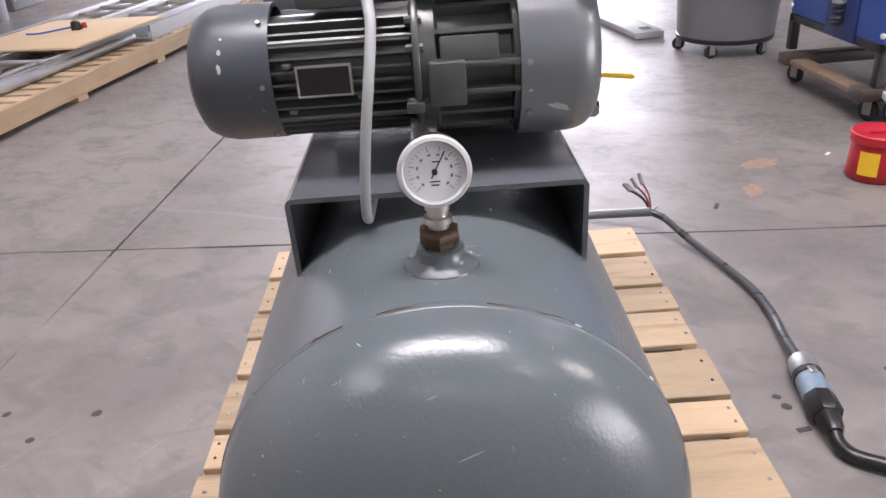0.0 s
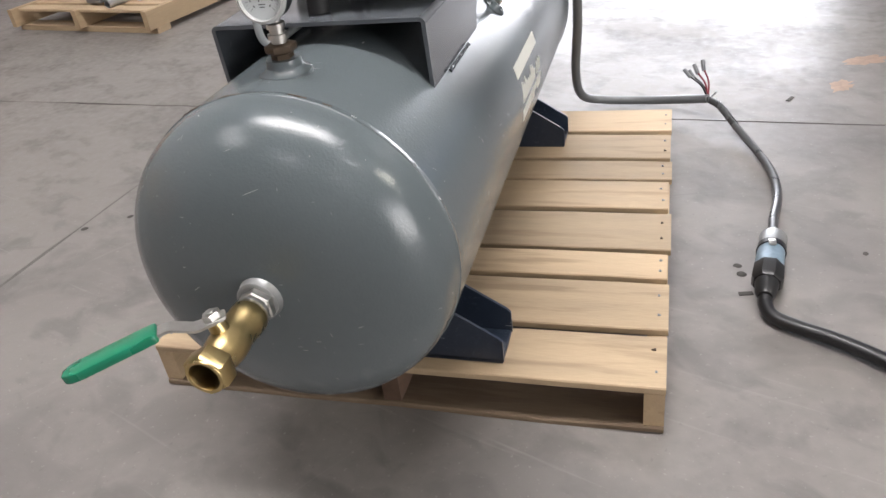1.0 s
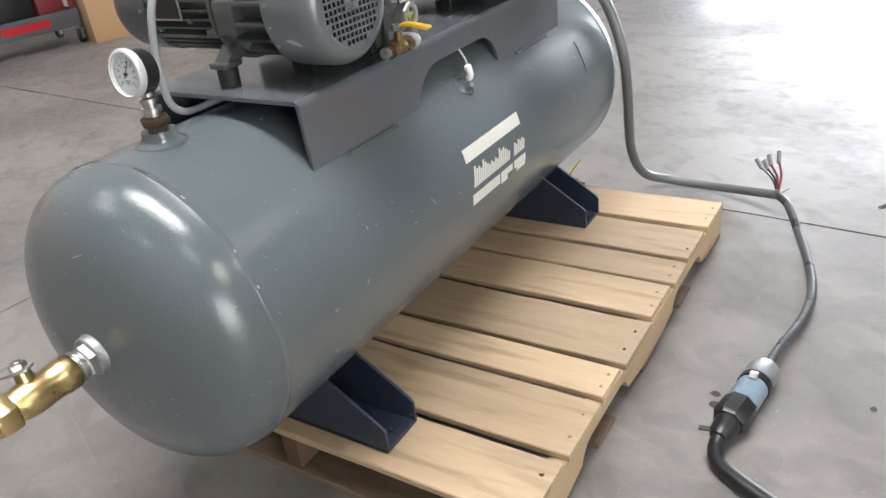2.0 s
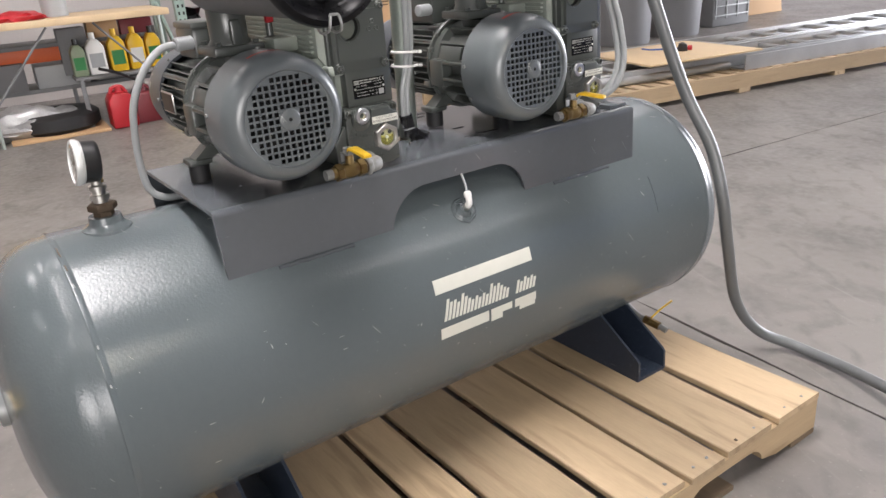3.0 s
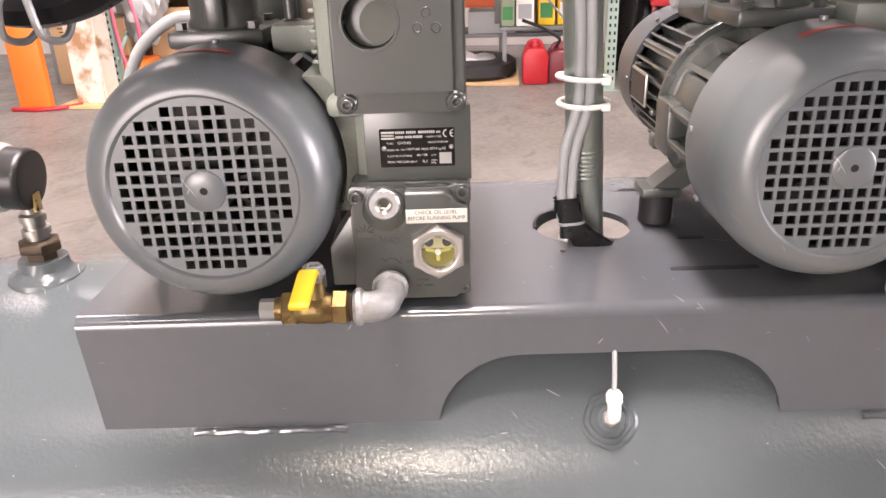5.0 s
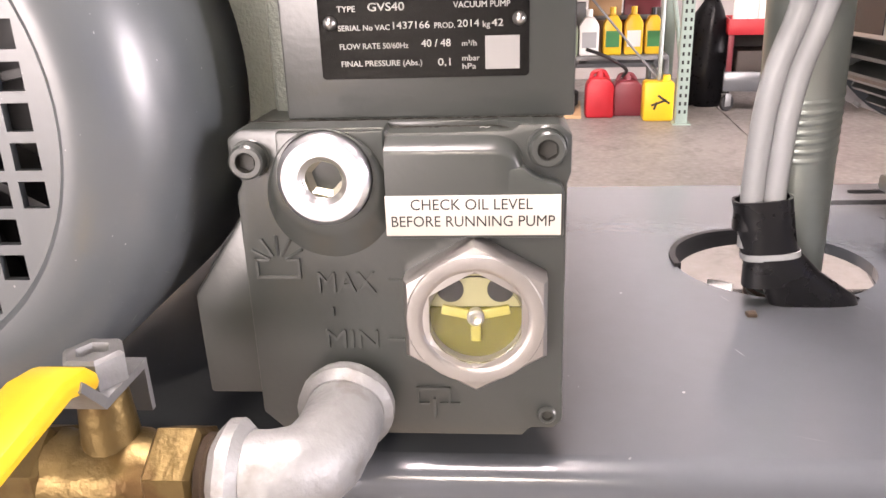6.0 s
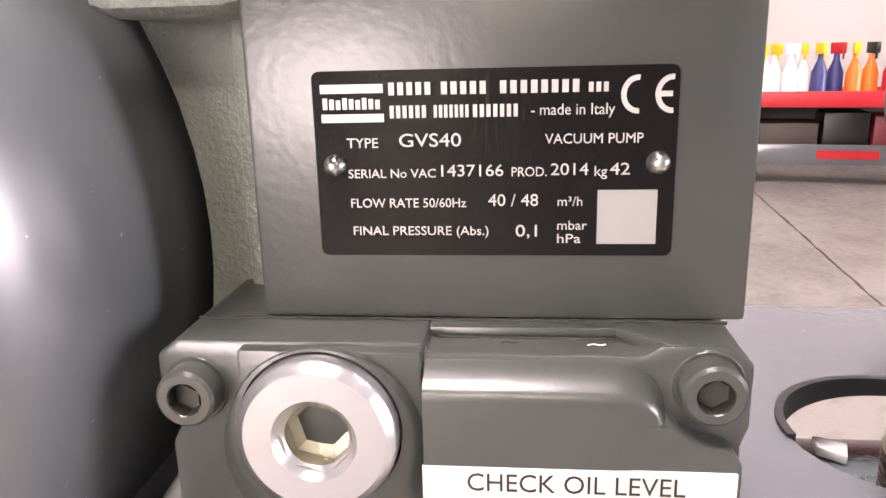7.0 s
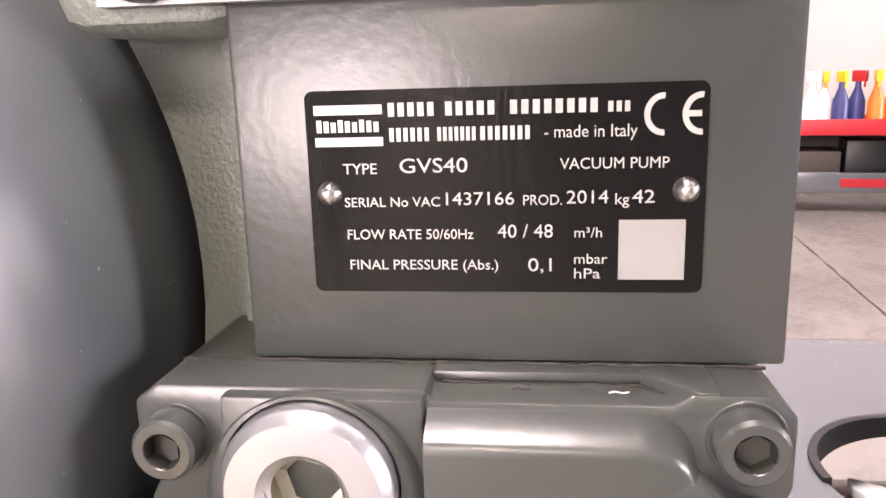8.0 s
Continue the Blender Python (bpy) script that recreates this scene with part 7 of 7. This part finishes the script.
for k, y in enumerate((-0.43, -0.36, -0.27, -0.19, -0.10, 0.0, 0.10, 0.20, 0.31, 0.40)):
    m, cp = ((WHITE, YELLOW), (WHITE, YELLOW), (WHITE, WHITE), (WHITE, YELLOW), (VIOLET, YELLOW), (VIOLET, RED), (SPRAY, YELLOW), (SPRAY, BLACK), (RED, WHITE), (WHITE, RED))[k]
    b = thing("spray_bottle", CART @ Vector((CW / 2 - 0.08 - 0.05 * (k % 2), y, 0.512)), ("white spray bottle with a yellow trigger" if cp is YELLOW and m is WHITE else "coloured spray bottle on the cart"), "spray bottle", "bottles on the cart", rz=-12 + 25 * (k % 3))
    part("body", lathe([(0, 0), (0.048, 0), (0.050, 0.02), (0.048, 0.20), (0.019, 0.28), (0.016, 0.32), (0, 0.32)], (0, 0, 0), (0, 0, 1), 20), m, b)
    part("trigger_head", rough_up(box((0.008, 0, 0.350), (0.088, 0.038, 0.07), 0.006), 0.002, 30), cp, b, "trigger head")
    part("trigger", box((0.042, 0, 0.305), (0.008, 0.016, 0.05), 0.003), cp, b)
for k, (y, l, h) in enumerate(((-0.25, 0.36, 0.24), (0.09, 0.27, 0.31), (0.35, 0.20, 0.29))):
    bx = solo("tool_box", box((0, 0, h / 2), (0.34, l, h), 0.01), (EARTH, BLACK, DARKRED)[k], ("brown", "black", "dark red")[k] + " tool box on the cart's lower tray", "tool box", "boxes on the cart")
    bx.matrix_world = CART @ pose(0, y, 0.152)
carton((-4.60, 4.10, 0), (0.40, 0.46, 0.50), -20, "brown cardboard carton beside the cart")
carton((-5.15, 4.75, 0), (0.46, 0.70, 0.80), -6, "large brown carton by the rack")

# painted column with a rusty foot
colm = upright("steel_column", (-4.56, -1.04, 0), -5, "white painted steel column with rust at its foot", "column")
part("base_plate", box((0, 0, 0.010), (0.42, 0.40, 0.020), 0.003), PANEL, colm, "rusty base plate")
bm = bmesh.new()
for x in (-0.10, 0.10):
    add_box(bm, (x, 0, H / 2), (0.012, 0.20, H))
add_box(bm, (0, 0, H / 2), (0.19, 0.010, H))
part("section", bm, COLUMN, colm)
hose = tube([(-4.60, -0.86, 1.3), (-4.52, -0.74, 0.9), (-4.50, -0.66, 0.55), (-4.55, -0.70, 0.32), (-4.66, -0.82, 0.20), (-4.72, -0.90, 0.4), (-4.62, -0.88, 1.1)], 0.012, 10)
solo("air_hose", hose, PINK, "pink air hose looped on the upright", "hose")
foil = bmesh.new()
bmesh.ops.create_icosphere(foil, subdivisions=4, radius=1.0)
for v in foil.verts:
    k = 1 + 0.3 * noise.noise(v.co * 2.6) + 0.2 * noise.noise(v.co * 7)
    v.co = Vector((v.co.x * 0.16 * k, v.co.y * 0.17 * k, v.co.z * 0.36 * k))
fo = solo("foil_wrap", foil, SILVER, "crumpled silver foil bundle hung on the rack", "bundle")
fo.matrix_world = pose(-4.98, -0.80, 0.72)
box_piece("orange_case", (-5.10, -1.00, 0.0), (0.30, 0.34, 0.22), SPRAY, "orange tool case on the floor", "case")
box_piece("post_guard", (-4.36, -1.38, 0.0), (0.06, 0.22, 1.05), SPRAY, "orange guard beside the column", "guard")
solo("red_hose", tube([(-4.35, -1.55, 0.014), (-4.30, -1.35, 0.014), (-4.36, -1.20, 0.014), (-4.42, -1.10, 0.02)], 0.014, 8), RED, "red hose end on the floor by the column", "hose")

# ---- the open side ----
board = solo("white_plank", prism([(0, 0), (0.20, 0), (0.20, 1.35), (0, 1.35)], 0.004, 0.045, "z", 0.006), LEAD, "white panel lying on the floor", "panel")
board.matrix_world = pose(1.31, 5.10, 0, 0, 0, 9)
slot = solo("panel_slot", box((0.12, 0.12, 0.0465), (0.07, 0.07, 0.002)), DARK, "dark square opening in the white panel", "slot")
slot.matrix_world = board.matrix_world.copy()
tw = thing("blue_machine", (2.12, 3.60, 0), "blue metal machine cabinet on a black steel stand", "machine", rz=2)
part("cabinet", box((0.02, 0.05, 0.75), (0.68, 0.78, 0.86), 0.012), BLUE, tw)
part("recess", box((-0.322, -0.02, 0.44), (0.012, 0.24, 0.30), 0.003), mat("deep_blue", (0.012, 0.03, 0.13), 0.45, var=0.05), tw, "dark blue recess")
fr = bmesh.new()
for x in (-0.30, 0.34):
    for y in (-0.32, 0.42):
        add_box(fr, (x, y, 0.235), (0.04, 0.04, 0.17), 0.002)
for y in (-0.32, 0.42):
    add_box(fr, (0.02, y, 0.305), (0.68, 0.04, 0.035), 0.002)
for x in (-0.30, 0.34):
    add_box(fr, (x, 0.05, 0.305), (0.04, 0.78, 0.035), 0.002)
part("stand", fr, BLACK, tw, "black steel stand")
part("filter_bowl", lathe([(0, 0), (0.030, 0.004), (0.034, 0.03), (0.034, 0.10), (0, 0.11)], (-0.345, -0.02, 0.44), (0, 0, 1), 20), LEAD, tw)
part("spring", tube([(-0.345 + 0.024 * math.cos(k * 0.9), -0.02 + 0.024 * math.sin(k * 0.9), 0.345 + 0.0032 * k) for k in range(30)], 0.006, 6, 2), BLACK, tw)
for y, z in ((-0.33, 0.36), (0.43, 0.36)):
    part("screw", cyl((-0.325, y, z), (-0.317, y, z), 0.012, seg=10), WHITE, tw)
dolly = thing("dolly", (2.12, 3.60, 0), "low wooden furniture dolly with dark carpeted ends", "dolly", rz=2)
for y in (-0.30, 0.34):
    part("end_bar", box((0.0, y, 0.122), (0.76, 0.10, 0.055), 0.01), EARTH, dolly, "dark brown carpeted bar")
for x in (-0.32, 0.32):
    plank("side_board", (x, 0.02, 0.118), (0.09, 0.56, 0.022), dolly, WOODLOW, 400, 0.0)
    for y in (-0.30, 0.34):
        caster(dolly, (x * 0.92, y, 0), 0.045, 20)
pd = thing("platform_dolly", (2.20, 3.02, 0), "white platform dolly beside the machine", "dolly", rz=-14)
part("platform", box((0, 0, 0.125), (0.80, 0.36, 0.03), 0.005), WHITE, pd)
for x in (-0.34, 0.34):
    for y in (-0.13, 0.13):
        caster(pd, (x, y, 0), 0.050, 15)
rb = thing("red_tub", (1.545, 2.71, 0), "red plastic tub with a screw lid and yellow label", "tub")
rb.scale = (0.94, 0.94, 0.84)
part("body", lathe([(0, 0), (0.092, 0), (0.100, 0.012), (0.096, 0.155), (0.090, 0.165), (0, 0.165)], (0, 0, 0), (0, 0, 1), 36), RED, rb)
part("lid", lathe([(0.094, 0.160), (0.104, 0.162), (0.104, 0.195), (0.098, 0.200), (0.085, 0.194), (0, 0.192)], (0, 0, 0), (0, 0, 1), 40), RED, rb, "red ribbed lid")
part("knob", box((0.0, 0.0, 0.198), (0.10, 0.022, 0.014), 0.004), RED, rb)
lbl = bmesh.new()
va = [radians(205 + 40 * k / 8) for k in range(9)]
vs = [[lbl.verts.new((0.1005 * math.cos(a), 0.1005 * math.sin(a), z)) for z in (0.035, 0.135)] for a in va]
for a, b in zip(vs[:-1], vs[1:]):
    lbl.faces.new((a[0], b[0], b[1], a[1]))
part("label_panel", lbl, YELLOW, rb, "yellow paper label")
cup = thing("small_can", (1.66, 2.56, 0), "small pale can on the floor", "can")
part("body", lathe([(0, 0), (0.045, 0), (0.045, 0.10), (0.040, 0.105), (0, 0.105)], (0, 0, 0), (0, 0, 1), 24), LEAD, cup)

# scraps and pits on the concrete
for k, (x, y, s) in enumerate(((0.709, 1.549, 0.010), (0.716, 1.515, 0.011), (-0.83, 1.66, 0.012), (-0.95, 1.58, 0.010), (-1.05, 1.68, 0.010), (-1.16, 1.60, 0.011), (0.99, 1.62, 0.006), (1.06, 1.60, 0.006))):
    bm = rough_up(lathe([(0, 0.0012), (s * 0.8, 0.001), (s, 0.0)], (0, 0, 0), (0, 0, 1), 14), 0.002, 80, k)
    ob = solo("floor_pit", bm, BED, "dark plugged anchor hole in the concrete", "anchor hole", "anchor holes")
    ob.matrix_world = pose(x, y, 0.0008)
for k, (x, y, l, a) in enumerate(((0.72, 1.44, 0.030, 10), (0.93, 2.55, 0.04, 60), (0.95, 1.05, 0.02, 30), (-3.0, 0.6, 0.09, 70), (-3.9, -0.2, 0.07, 10), (-2.9, 0.55, 0.05, 80), (1.5, 2.95, 0.03, 45))):
    ob = solo("scrap", box((0, 0, 0.001), (l, 0.012, 0.002)), WHITE if k > 2 else BED, "small scrap of litter on the concrete", "scrap", "scraps")
    ob.matrix_world = pose(x, y, 0.0, 0, 0, a)
for k, (x, y, w, l, a, m) in enumerate(((1.22, 2.90, 0.055, 0.11, 20, "pale orange spot of old paint on the concrete"), (1.10, 2.66, 0.045, 0.07, 70, "faint orange rust stain on the concrete"))):
    bm = bmesh.new()
    mid = bm.verts.new((0, 0, 0.0009))
    rim = [bm.verts.new((l * q * math.cos(t), w * q * math.sin(t), 0.0007)) for t, q in ((2 * math.pi * j / 26, 0.75 + 0.5 * noise.noise(Vector((j * 0.8, k * 5.0, 0)))) for j in range(26))]
    for j in range(26):
        bm.faces.new((mid, rim[j], rim[(j + 1) % 26]))
    ob = solo("floor_stain", bm, STAIN, m, "stain", "stains on the floor")
    ob.matrix_world = pose(x, y, 0, 0, 0, a)
